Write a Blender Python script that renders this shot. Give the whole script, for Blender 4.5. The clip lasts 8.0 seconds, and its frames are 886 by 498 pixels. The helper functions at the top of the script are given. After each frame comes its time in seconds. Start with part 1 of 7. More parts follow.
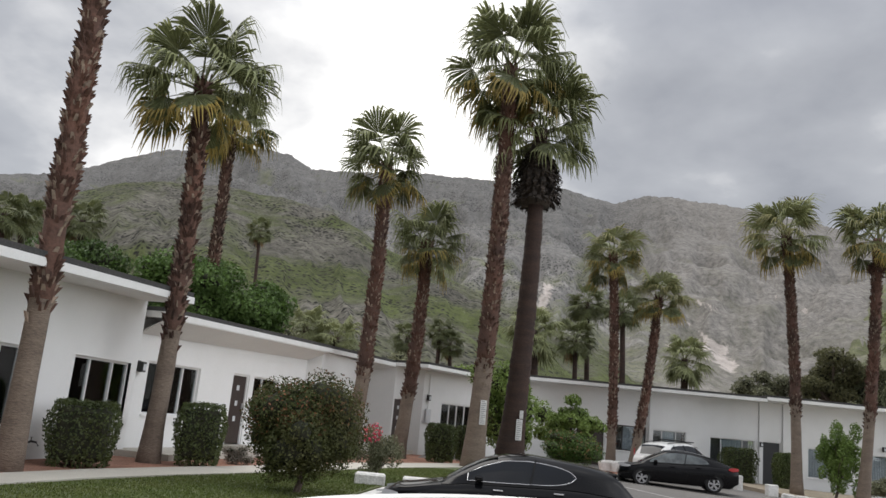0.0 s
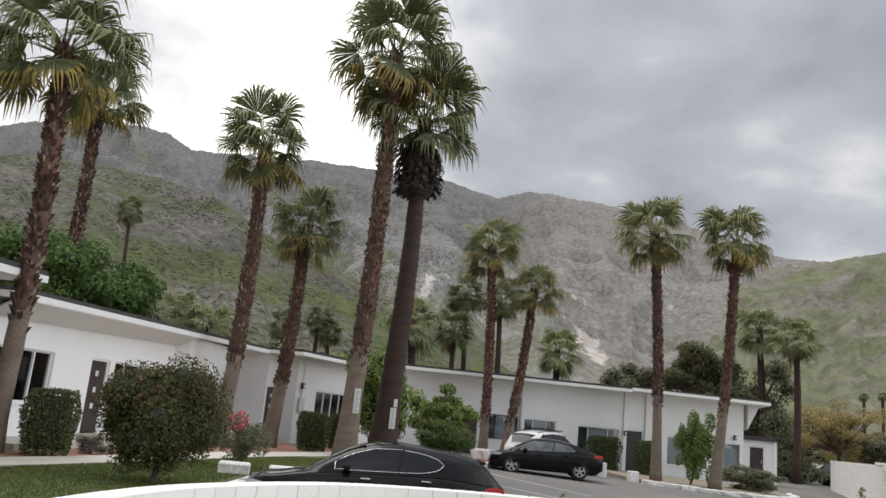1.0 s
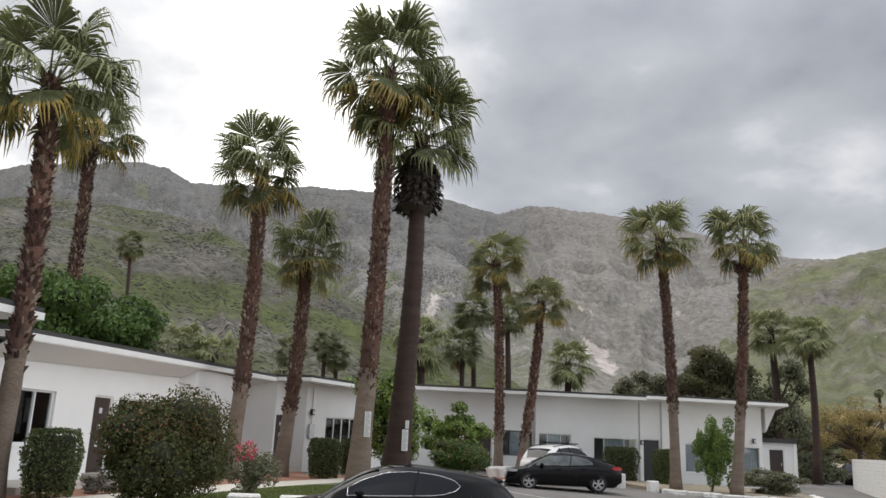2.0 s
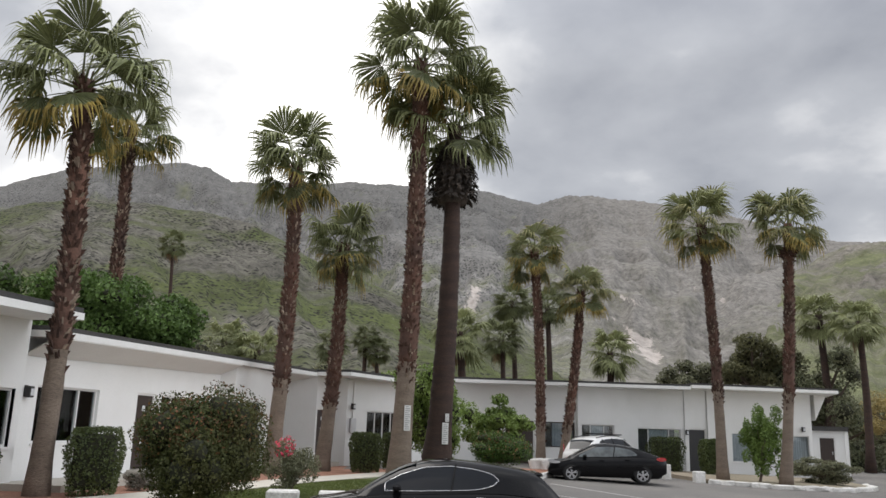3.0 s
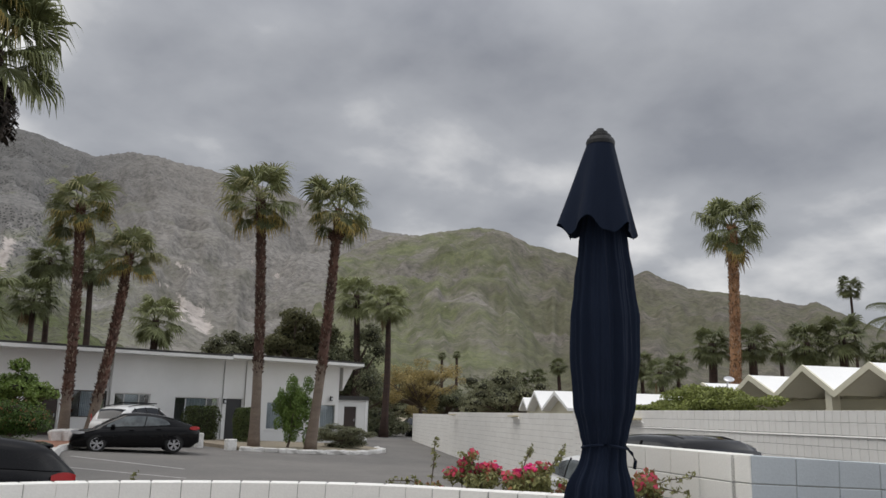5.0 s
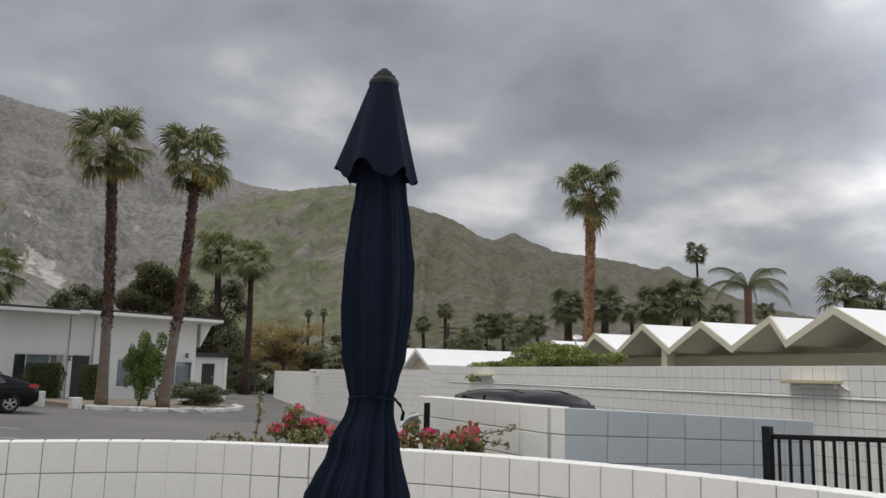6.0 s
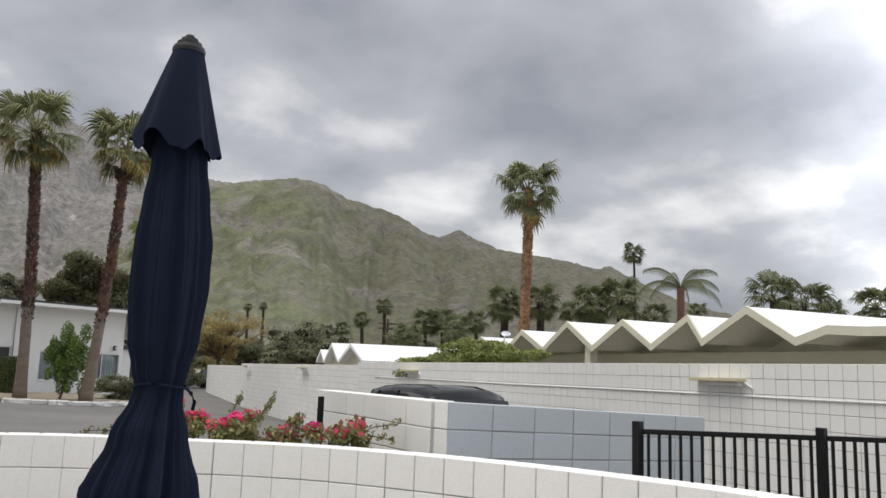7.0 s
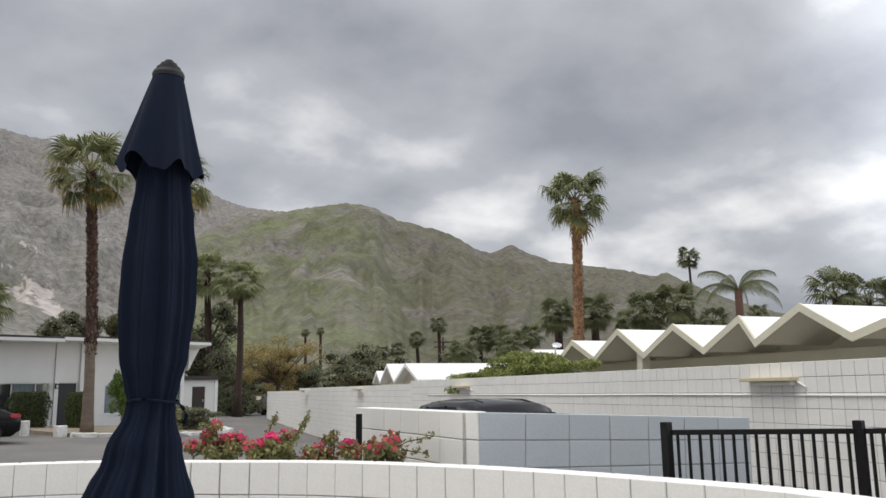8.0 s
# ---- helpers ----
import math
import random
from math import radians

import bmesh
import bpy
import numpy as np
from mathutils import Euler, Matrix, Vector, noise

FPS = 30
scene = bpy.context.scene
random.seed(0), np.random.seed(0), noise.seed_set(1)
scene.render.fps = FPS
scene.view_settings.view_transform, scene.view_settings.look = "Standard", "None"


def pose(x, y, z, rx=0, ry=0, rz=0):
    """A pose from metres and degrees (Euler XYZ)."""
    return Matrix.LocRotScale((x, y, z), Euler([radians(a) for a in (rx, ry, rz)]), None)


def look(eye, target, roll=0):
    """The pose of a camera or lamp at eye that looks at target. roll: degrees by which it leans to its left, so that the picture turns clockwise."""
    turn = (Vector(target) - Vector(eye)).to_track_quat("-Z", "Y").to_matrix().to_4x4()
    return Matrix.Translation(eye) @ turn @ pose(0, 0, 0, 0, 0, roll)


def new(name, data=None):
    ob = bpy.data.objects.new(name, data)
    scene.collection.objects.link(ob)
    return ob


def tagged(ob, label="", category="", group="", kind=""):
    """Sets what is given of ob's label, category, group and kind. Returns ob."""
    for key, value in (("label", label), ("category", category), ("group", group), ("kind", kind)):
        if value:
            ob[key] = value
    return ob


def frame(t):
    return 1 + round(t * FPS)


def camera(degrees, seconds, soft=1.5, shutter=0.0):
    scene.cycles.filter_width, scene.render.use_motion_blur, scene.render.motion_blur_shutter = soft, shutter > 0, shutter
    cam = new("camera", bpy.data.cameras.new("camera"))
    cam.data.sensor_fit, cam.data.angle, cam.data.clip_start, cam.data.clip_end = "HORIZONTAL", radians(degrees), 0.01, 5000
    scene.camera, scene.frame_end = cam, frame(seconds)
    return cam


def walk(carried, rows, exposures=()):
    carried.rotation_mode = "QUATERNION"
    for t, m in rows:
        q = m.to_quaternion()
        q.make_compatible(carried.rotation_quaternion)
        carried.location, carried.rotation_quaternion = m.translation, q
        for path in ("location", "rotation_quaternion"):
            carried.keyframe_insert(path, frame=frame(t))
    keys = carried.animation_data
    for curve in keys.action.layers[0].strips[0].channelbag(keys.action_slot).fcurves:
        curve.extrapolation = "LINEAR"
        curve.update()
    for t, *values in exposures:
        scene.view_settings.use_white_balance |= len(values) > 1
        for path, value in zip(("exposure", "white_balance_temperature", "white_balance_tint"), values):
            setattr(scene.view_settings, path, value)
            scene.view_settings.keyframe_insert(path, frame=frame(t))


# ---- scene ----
cam = camera(57.5, 8.0)
# seconds, eye, target, lean
PATH = [
    (0, (-0.461, -0.015, 2.274), (-0.728, 1.923, 2.69), 5.5),
    (0.5, (-0.438, 0.114, 2.249), (-0.499, 2.072, 2.655), 5.2),
    (1, (-0.325, 0.183, 2.258), (-0.304, 2.139, 2.677), 5.6),
    (1.5, (-0.312, 0.373, 2.25), (-0.267, 2.32, 2.707), 4.1),
    (2, (-0.32, 0.604, 2.245), (-0.31, 2.55, 2.709), 2.5),
    (2.2, (-0.297, 0.662, 2.241), (-0.33, 2.61, 2.696), 2.6),
    (3.3, (-0.196, 0.84, 2.311), (-0.286, 2.789, 2.753), 1.7),
    (3.5, (-0.198, 0.893, 2.326), (-0.214, 2.841, 2.776), 1.8),
    (4, (-0.179, 1.036, 2.32), (0.073, 2.967, 2.772), 2.1),
    (4.5, (-0.064, 0.947, 2.285), (0.56, 2.796, 2.721), 1.5),
    (5, (0.015, 0.788, 2.253), (0.952, 2.509, 2.655), 1.5),
    (5.2, (0.068, 0.735, 2.25), (1.085, 2.414, 2.628), 1.5),
    (6.3, (0.499, 0.716, 2.229), (1.753, 2.246, 2.525), 1.6),
    (6.5, (0.597, 0.685, 2.221), (1.872, 2.198, 2.513), 1.9),
    (7, (0.789, 0.553, 2.229), (2.107, 2.026, 2.533), 1.9),
    (7.5, (0.85, 0.481, 2.197), (2.161, 1.952, 2.537), -0.5),
    (8, (0.96, 0.403, 2.185), (2.174, 1.955, 2.53), -0.8),
]
walk(cam, [(t, look(eye, target, roll)) for t, eye, target, roll in PATH], [(0.0, 0.02), (0.5, 0.02), (1.0, 0.11), (4.3, 0.13), (5.0, -0.26), (6.5, -0.35), (7.0, 0.03), (8.0, 0.02)])

# ---- world, sun ----
SUN_AZ, SUN_EL = radians(285), radians(66)      # clockwise from +y, above the horizon
world = bpy.data.worlds.new("overcast_sky")
scene.world = world
world.use_nodes = True
wt = world.node_tree
wt.nodes.clear()


def wlink(a, b):
    wt.links.new(a, b)


sky = wt.nodes.new("ShaderNodeTexSky")
sky.sky_type, sky.sun_disc = "NISHITA", False
sky.sun_elevation, sky.sun_rotation = SUN_EL, SUN_AZ
sky.air_density, sky.dust_density = 1.0, 2.0
tc = wt.nodes.new("ShaderNodeTexCoord")
sep = wt.nodes.new("ShaderNodeSeparateXYZ")
wlink(tc.outputs["Generated"], sep.inputs[0])


def wmath(op, a, b=None, c=None):
    n = wt.nodes.new("ShaderNodeMath")
    n.operation = op
    for i, v in enumerate((a, b, c)):
        if v is None:
            continue
        if isinstance(v, (int, float)):
            n.inputs[i].default_value = v
        else:
            wlink(v, n.inputs[i])
    return n.outputs[0]


def wnoise(vec, scale, detail, rough, distort=0.0):
    n = wt.nodes.new("ShaderNodeTexNoise")
    n.inputs["Scale"].default_value, n.inputs["Detail"].default_value = scale, detail
    n.inputs["Roughness"].default_value, n.inputs["Distortion"].default_value = rough, distort
    wlink(vec, n.inputs["Vector"])
    return n.outputs[0]


def wramp(fac, stops):
    n = wt.nodes.new("ShaderNodeValToRGB")
    while len(n.color_ramp.elements) < len(stops):
        n.color_ramp.elements.new(0.5)
    for e, (p, c) in zip(n.color_ramp.elements, stops):
        e.position, e.color = p, (*c, 1)
    wlink(fac, n.inputs[0])
    return n.outputs[0]


# a cloud deck: the way to the sky meets a level sheet overhead
lift = wmath("MAXIMUM", wmath("ADD", sep.outputs[2], 0.34), 0.02)
deck = wt.nodes.new("ShaderNodeCombineXYZ")
wlink(wmath("DIVIDE", sep.outputs[0], lift), deck.inputs[0])
wlink(wmath("DIVIDE", sep.outputs[1], lift), deck.inputs[1])
deck.inputs[2].default_value = 3.7
big = wnoise(deck.outputs[0], 0.9, 3.0, 0.5, 0.0)
fine = wnoise(deck.outputs[0], 3.6, 6.0, 0.5, 0.1)


def toward(az, el):
    n = wt.nodes.new("ShaderNodeVectorMath")
    n.operation = "DOT_PRODUCT"
    wlink(tc.outputs["Generated"], n.inputs[0])
    n.inputs[1].default_value = (-math.sin(radians(az)) * math.cos(radians(el)), math.cos(radians(az)) * math.cos(radians(el)), math.sin(radians(el)))
    return n.outputs["Value"]


# the thin, bright part of the deck stands over the ridge ahead, heavier cloud beside it
thin = wmath("SMOOTH_MAX", wmath("MULTIPLY_ADD", toward(17, 24), 9.0, -8.35), 0.0, 0.1)
heavy = wmath("SMOOTH_MAX", wmath("MULTIPLY_ADD", toward(-14, 24), 6.0, -5.45), 0.0, 0.1)
dens = wmath("MULTIPLY_ADD", big, 0.5, wmath("MULTIPLY", fine, 0.55))
dens = wmath("SUBTRACT", dens, wmath("MULTIPLY", thin, 0.55))
dens = wmath("ADD", dens, wmath("MULTIPLY", heavy, 0.065))
west = wmath("SMOOTH_MAX", wmath("MULTIPLY_ADD", toward(36, 29), 12.0, -11.3), 0.0, 0.1)
dens = wmath("ADD", dens, wmath("MULTIPLY", west, 0.2))
# a break in the cloud low over the plain to the east
gap = wt.nodes.new("ShaderNodeMapRange")
gap.interpolation_type = "SMOOTHSTEP"
gap.inputs["From Min"].default_value, gap.inputs["From Max"].default_value = 0.24, 0.06
gap.inputs["To Min"].default_value, gap.inputs["To Max"].default_value = 0.0, 0.02
wlink(sep.outputs[2], gap.inputs["Value"])
east = wt.nodes.new("ShaderNodeMapRange")
east.interpolation_type = "SMOOTHSTEP"
east.inputs["From Min"].default_value, east.inputs["From Max"].default_value = 0.80, 0.99
wlink(toward(-66, 5), east.inputs["Value"])
dens = wmath("SUBTRACT", dens, wmath("MULTIPLY", gap.outputs[0], east.outputs[0]))
veil = wmath("SMOOTH_MAX", wmath("MULTIPLY_ADD", toward(-62, 11), 9.0, -8.3), 0.0, 0.1)
dens = wmath("ADD", dens, wmath("MULTIPLY", veil, 0.13))
clouds = wramp(dens, [(0.28, (1.27, 1.25, 1.20)), (0.42, (0.76, 0.755, 0.755)), (0.54, (0.43, 0.44, 0.465)), (0.72, (0.275, 0.285, 0.315))])
mixer = wt.nodes.new("ShaderNodeMix")
mixer.data_type = "RGBA"
mixer.inputs[0].default_value = 0.93
skyscale = wt.nodes.new("ShaderNodeVectorMath")
skyscale.operation = "SCALE"
skyscale.inputs["Scale"].default_value = 0.12
wlink(sky.outputs[0], skyscale.inputs[0])
wlink(skyscale.outputs[0], mixer.inputs[6])
wlink(clouds, mixer.inputs[7])
back = wt.nodes.new("ShaderNodeBackground")
# an overcast sky is brightest overhead
zen = wt.nodes.new("ShaderNodeMapRange")
zen.inputs["From Min"].default_value, zen.inputs["From Max"].default_value = 0.42, 1.0
zen.inputs["To Min"].default_value, zen.inputs["To Max"].default_value = 1.16, 2.7
wlink(sep.outputs[2], zen.inputs["Value"])
# and brighter again where it thins out to the east and south-east, behind the walk
glow = wt.nodes.new("ShaderNodeMapRange")
glow.interpolation_type = "SMOOTHSTEP"
glow.inputs["From Min"].default_value, glow.inputs["From Max"].default_value = 0.70, 0.96
glow.inputs["To Min"].default_value, glow.inputs["To Max"].default_value = 0.0, 2.9
wlink(toward(-107, 19), glow.inputs["Value"])
wlink(wmath("ADD", zen.outputs[0], glow.outputs[0]), back.inputs["Strength"])
wlink(mixer.outputs[2], back.inputs["Color"])
wout = wt.nodes.new("ShaderNodeOutputWorld")
wlink(back.outputs[0], wout.inputs["Surface"])

sun = new("sun", bpy.data.lights.new("sun", "SUN"))
sun.data.energy, sun.data.angle, sun.data.color = 1.7, radians(40), (1.0, 0.96, 0.9)
sun_from = Vector((math.sin(SUN_AZ) * math.cos(SUN_EL), math.cos(SUN_AZ) * math.cos(SUN_EL), math.sin(SUN_EL)))
sun.matrix_world = look(sun_from * 60, (0, 0, 0))


# ---- materials ----
MATS = {}


def material(name, base, rough=0.7, second=None, scale=3.0, mix=0.5, fine_scale=60.0, fine_amt=0.25, bump=0.2, metal=0.0, island=0.0, coat=0.0, stretch=None, spec=None):
    """A surface of two colours blended in large patches, with fine grain, relief and a little spread from piece to piece."""
    m = bpy.data.materials.new(name)
    m.use_nodes = True
    nt = m.node_tree
    bs = nt.nodes["Principled BSDF"]
    co = nt.nodes.new("ShaderNodeTexCoord").outputs["Object"]
    if stretch:
        mp = nt.nodes.new("ShaderNodeMapping")
        mp.inputs["Scale"].default_value = stretch
        nt.links.new(co, mp.inputs["Vector"])
        co = mp.outputs[0]

    def noise_node(s, d=4.0, r=0.6):
        n = nt.nodes.new("ShaderNodeTexNoise")
        n.inputs["Scale"].default_value, n.inputs["Detail"].default_value, n.inputs["Roughness"].default_value = s, d, r
        nt.links.new(co, n.inputs["Vector"])
        return n.outputs[0]

    large, small = noise_node(scale), noise_node(fine_scale, 3.0)
    rp = nt.nodes.new("ShaderNodeMapRange")
    rp.inputs["From Min"].default_value, rp.inputs["From Max"].default_value = 0.35, 0.65
    rp.inputs["To Max"].default_value = mix
    nt.links.new(large, rp.inputs["Value"])
    mx = nt.nodes.new("ShaderNodeMix")
    mx.data_type = "RGBA"
    second = second or tuple(c * 0.8 for c in base)
    mx.inputs[6].default_value, mx.inputs[7].default_value = (*base, 1), (*second, 1)
    nt.links.new(rp.outputs[0], mx.inputs[0])
    hsv = nt.nodes.new("ShaderNodeHueSaturation")
    nt.links.new(mx.outputs[2], hsv.inputs["Color"])
    v = nt.nodes.new("ShaderNodeMapRange")
    v.inputs["From Min"].default_value, v.inputs["From Max"].default_value = 0.25, 0.75
    v.inputs["To Min"].default_value, v.inputs["To Max"].default_value = 1 - fine_amt, 1 + fine_amt
    nt.links.new(small, v.inputs["Value"])
    val = v.outputs[0]
    if island:
        geo = nt.nodes.new("ShaderNodeNewGeometry").outputs["Random Per Island"]
        obr = nt.nodes.new("ShaderNodeObjectInfo").outputs["Random"]
        ad = nt.nodes.new("ShaderNodeMath")
        ad.operation = "ADD"
        nt.links.new(geo, ad.inputs[0])
        nt.links.new(obr, ad.inputs[1])
        i2 = nt.nodes.new("ShaderNodeMapRange")
        i2.inputs["From Max"].default_value = 2.0
        i2.inputs["To Min"].default_value, i2.inputs["To Max"].default_value = 1 - island, 1 + island
        nt.links.new(ad.outputs[0], i2.inputs["Value"])
        mu = nt.nodes.new("ShaderNodeMath")
        mu.operation = "MULTIPLY"
        nt.links.new(val, mu.inputs[0])
        nt.links.new(i2.outputs[0], mu.inputs[1])
        val = mu.outputs[0]
    nt.links.new(val, hsv.inputs["Value"])
    nt.links.new(hsv.outputs[0], bs.inputs["Base Color"])
    bs.inputs["Roughness"].default_value, bs.inputs["Metallic"].default_value = rough, metal
    if spec is not None:
        bs.inputs["Specular IOR Level"].default_value = spec
    if coat:
        bs.inputs["Coat Weight"].default_value = coat
        bs.inputs["Coat Roughness"].default_value = 0.04
    if bump:
        b = nt.nodes.new("ShaderNodeBump")
        b.inputs["Strength"].default_value, b.inputs["Distance"].default_value = bump, 0.02
        nt.links.new(small, b.inputs["Height"])
        nt.links.new(b.outputs[0], bs.inputs["Normal"])
    MATS[name] = m
    return m


def leafy(name, base, second, island=0.45, rough=0.5, trans=0.25):
    m = material(name, base, rough, second, 0.9, 0.8, 9.0, 0.3, 0.0, island=island, spec=0.3)
    nt = m.node_tree
    bs = nt.nodes["Principled BSDF"]
    tr = nt.nodes.new("ShaderNodeBsdfTranslucent")
    ms = nt.nodes.new("ShaderNodeMixShader")
    ms.inputs[0].default_value = trans
    col = bs.inputs["Base Color"].links[0].from_socket
    nt.links.new(col, tr.inputs["Color"])
    nt.links.new(bs.outputs[0], ms.inputs[1])
    nt.links.new(tr.outputs[0], ms.inputs[2])
    nt.links.new(ms.outputs[0], nt.nodes["Material Output"].inputs["Surface"])
    return m


STUCCO = material("white_stucco", (0.80, 0.80, 0.79), 0.85, (0.72, 0.72, 0.70), 0.6, 0.6, 45, 0.05, 0.25)
TRIM = material("white_trim", (0.80, 0.80, 0.79), 0.6, (0.70, 0.69, 0.66), 1.5, 0.5, 30, 0.05, 0.1)
SOFFIT = material("soffit_paint", (0.72, 0.71, 0.69), 0.8, (0.66, 0.65, 0.63), 1.0, 0.5, 30, 0.05, 0.1)
ROOFING = material("dark_roofing", (0.045, 0.045, 0.045), 0.9, (0.07, 0.065, 0.06), 1.0, 0.6, 25, 0.3, 0.5)
FRAME_M = material("bronze_frame", (0.055, 0.05, 0.047), 0.45, None, 4, 0.5, 50, 0.1, 0.05, metal=0.4)
WHITE_FRAME = material("white_window_frame", (0.72, 0.72, 0.71), 0.5, None, 4, 0.3, 50, 0.04, 0.0)
DOOR_BROWN = material("brown_door", (0.045, 0.03, 0.025), 0.5, (0.034, 0.024, 0.021), 2.0, 0.7, 40, 0.15, 0.15, stretch=(6, 6, 0.7))
CURTAIN = material("pale_curtain", (0.62, 0.64, 0.65), 0.9, (0.5, 0.52, 0.54), 3.0, 0.7, 30, 0.15, 0.2, stretch=(7, 7, 0.2))
INTERIOR = material("dim_interior", (0.40, 0.39, 0.38), 0.9, None, 1.0, 0.5, 10, 0.2, 0.0)
BLOCK = material("white_painted_block", (0.80, 0.79, 0.76), 0.75, (0.73, 0.715, 0.68), 2.2, 0.7, 70, 0.05, 0.10, island=0.035)
MORTAR = material("painted_mortar", (0.40, 0.40, 0.39), 0.9, (0.28, 0.28, 0.27), 3.0, 0.7, 60, 0.1, 0.3)
CREAM_BLOCK = material("cream_painted_block", (0.76, 0.75, 0.71), 0.75, (0.70, 0.69, 0.65), 1.6, 0.7, 60, 0.05, 0.10, island=0.04)
GREY_BLOCK = material("blue_grey_painted_block", (0.50, 0.54, 0.57), 0.75, (0.45, 0.49, 0.52), 1.6, 0.7, 60, 0.05, 0.10, island=0.05)
SHELF = material("tan_lamp_paint", (0.60, 0.53, 0.36), 0.7, (0.52, 0.46, 0.31), 2.0, 0.6, 40, 0.05, 0.1)
SOFFIT_CREAM = material("pale_cream_soffit", (0.80, 0.77, 0.67), 0.85, (0.74, 0.71, 0.61), 1.0, 0.6, 40, 0.05, 0.1)
CREAM = material("cream_fascia_paint", (0.68, 0.65, 0.52), 0.7, (0.60, 0.57, 0.46), 1.2, 0.6, 40, 0.05, 0.1)
GABLE = material("cream_gable_wall", (0.64, 0.60, 0.46), 0.85, (0.58, 0.545, 0.42), 1.0, 0.6, 40, 0.06, 0.2)
ROOF_WHITE = material("white_coated_roof", (0.83, 0.83, 0.82), 0.6, (0.76, 0.76, 0.75), 1.0, 0.6, 30, 0.04, 0.2)
ASPHALT = material("worn_asphalt", (0.135, 0.129, 0.122), 0.9, (0.185, 0.174, 0.162), 0.35, 0.8, 35, 0.3, 0.5)
SOIL = material("desert_soil", (0.30, 0.25, 0.19), 0.95, (0.22, 0.2, 0.14), 0.2, 0.8, 12, 0.3, 0.5)
MULCH = material("red_brown_mulch", (0.32, 0.16, 0.105), 0.95, (0.225, 0.115, 0.078), 1.3, 0.8, 30, 0.4, 0.9)
CONCRETE = material("pale_concrete", (0.50, 0.47, 0.41), 0.85, (0.42, 0.40, 0.35), 0.8, 0.7, 40, 0.12, 0.3)
PAVER = material("patio_paving", (0.42, 0.40, 0.37), 0.85, (0.36, 0.34, 0.31), 0.8, 0.7, 40, 0.12, 0.3)
WHITE_STONE = material("whitewashed_stone", (0.72, 0.71, 0.69), 0.85, (0.5, 0.49, 0.46), 5.0, 0.7, 25, 0.2, 0.8, island=0.1)
LINE_PAINT = material("worn_white_line", (0.62, 0.61, 0.59), 0.8, (0.34, 0.33, 0.32), 6.0, 0.9, 40, 0.2, 0.2)
GRASS = leafy("lawn_grass", (0.092, 0.125, 0.03), (0.125, 0.142, 0.042), 0.3)
TURF = material("lawn_soil", (0.075, 0.10, 0.035), 0.95, (0.10, 0.11, 0.045), 1.2, 0.8, 50, 0.4, 0.6)
TRUNK_SMOOTH = material("grey_palm_trunk", (0.205, 0.16, 0.125), 0.9, (0.135, 0.103, 0.08), 1.2, 0.8, 14, 0.35, 0.8, stretch=(1, 1, 4))
TRUNK_DARK = material("dark_palm_trunk", (0.055, 0.031, 0.023), 0.9, (0.028, 0.018, 0.015), 1.0, 0.8, 14, 0.4, 0.9, stretch=(1, 1, 5))
BOOTS = material("palm_leaf_bases", (0.11, 0.055, 0.038), 0.9, (0.05, 0.031, 0.025), 1.2, 0.8, 20, 0.35, 0.4, island=0.6)
BOOT_ORANGE = material("orange_leaf_bases", (0.30, 0.165, 0.082), 0.9, (0.19, 0.10, 0.058), 1.2, 0.8, 20, 0.35, 0.4, island=0.6)
BOOT_PALE = material("split_leaf_bases", (0.33, 0.26, 0.20), 0.9, (0.2, 0.15, 0.115), 2.0, 0.8, 20, 0.3, 0.4, island=0.5)
SKIRT = material("dead_frond_skirt", (0.04, 0.033, 0.028), 0.95, (0.065, 0.05, 0.04), 2.0, 0.8, 20, 0.4, 0.4, island=0.7)
FROND = leafy("green_palm_frond", (0.142, 0.155, 0.068), (0.092, 0.11, 0.046), 0.35, 0.45)
FROND_PALE = leafy("pale_palm_frond", (0.25, 0.265, 0.125), (0.165, 0.19, 0.082), 0.35, 0.45)
FROND_STRAW = leafy("straw_frond_tips", (0.31, 0.29, 0.13), (0.23, 0.22, 0.095), 0.35, 0.5)
FROND_OLD = leafy("yellowing_palm_frond", (0.33, 0.24, 0.065), (0.21, 0.19, 0.06), 0.35, 0.55)
FROND_DRY = leafy("dry_palm_frond", (0.26, 0.17, 0.09), (0.17, 0.11, 0.06), 0.35, 0.7)
LEAF_DARK = leafy("dark_shrub_leaf", (0.066, 0.082, 0.026), (0.098, 0.09, 0.034), 0.5, 0.65)
LEAF_HEDGE = leafy("hedge_leaf", (0.072, 0.096, 0.034), (0.10, 0.118, 0.04), 0.5)
LEAF_TREE = leafy("ficus_leaf", (0.10, 0.165, 0.04), (0.06, 0.105, 0.028), 0.5)
LEAF_LIGHT = leafy("citrus_leaf", (0.22, 0.30, 0.08), (0.135, 0.205, 0.05), 0.45)
LEAF_OLIVE = leafy("olive_grey_leaf", (0.215, 0.22, 0.13), (0.165, 0.17, 0.105), 0.5)
LEAF_DEEP = leafy("shaded_tree_leaf", (0.135, 0.155, 0.085), (0.18, 0.175, 0.10), 0.5)
LEAF_BROWN = leafy("brownish_tree_leaf", (0.135, 0.132, 0.062), (0.085, 0.088, 0.042), 0.5)
LEAF_GREY = leafy("dry_grey_leaf", (0.24, 0.22, 0.18), (0.17, 0.155, 0.13), 0.4)
LEAF_GOLD = leafy("golden_leaf", (0.46, 0.36, 0.14), (0.33, 0.28, 0.13), 0.4)
LEAF_WALL = leafy("wall_shrub_leaf", (0.36, 0.40, 0.12), (0.22, 0.27, 0.075), 0.5)
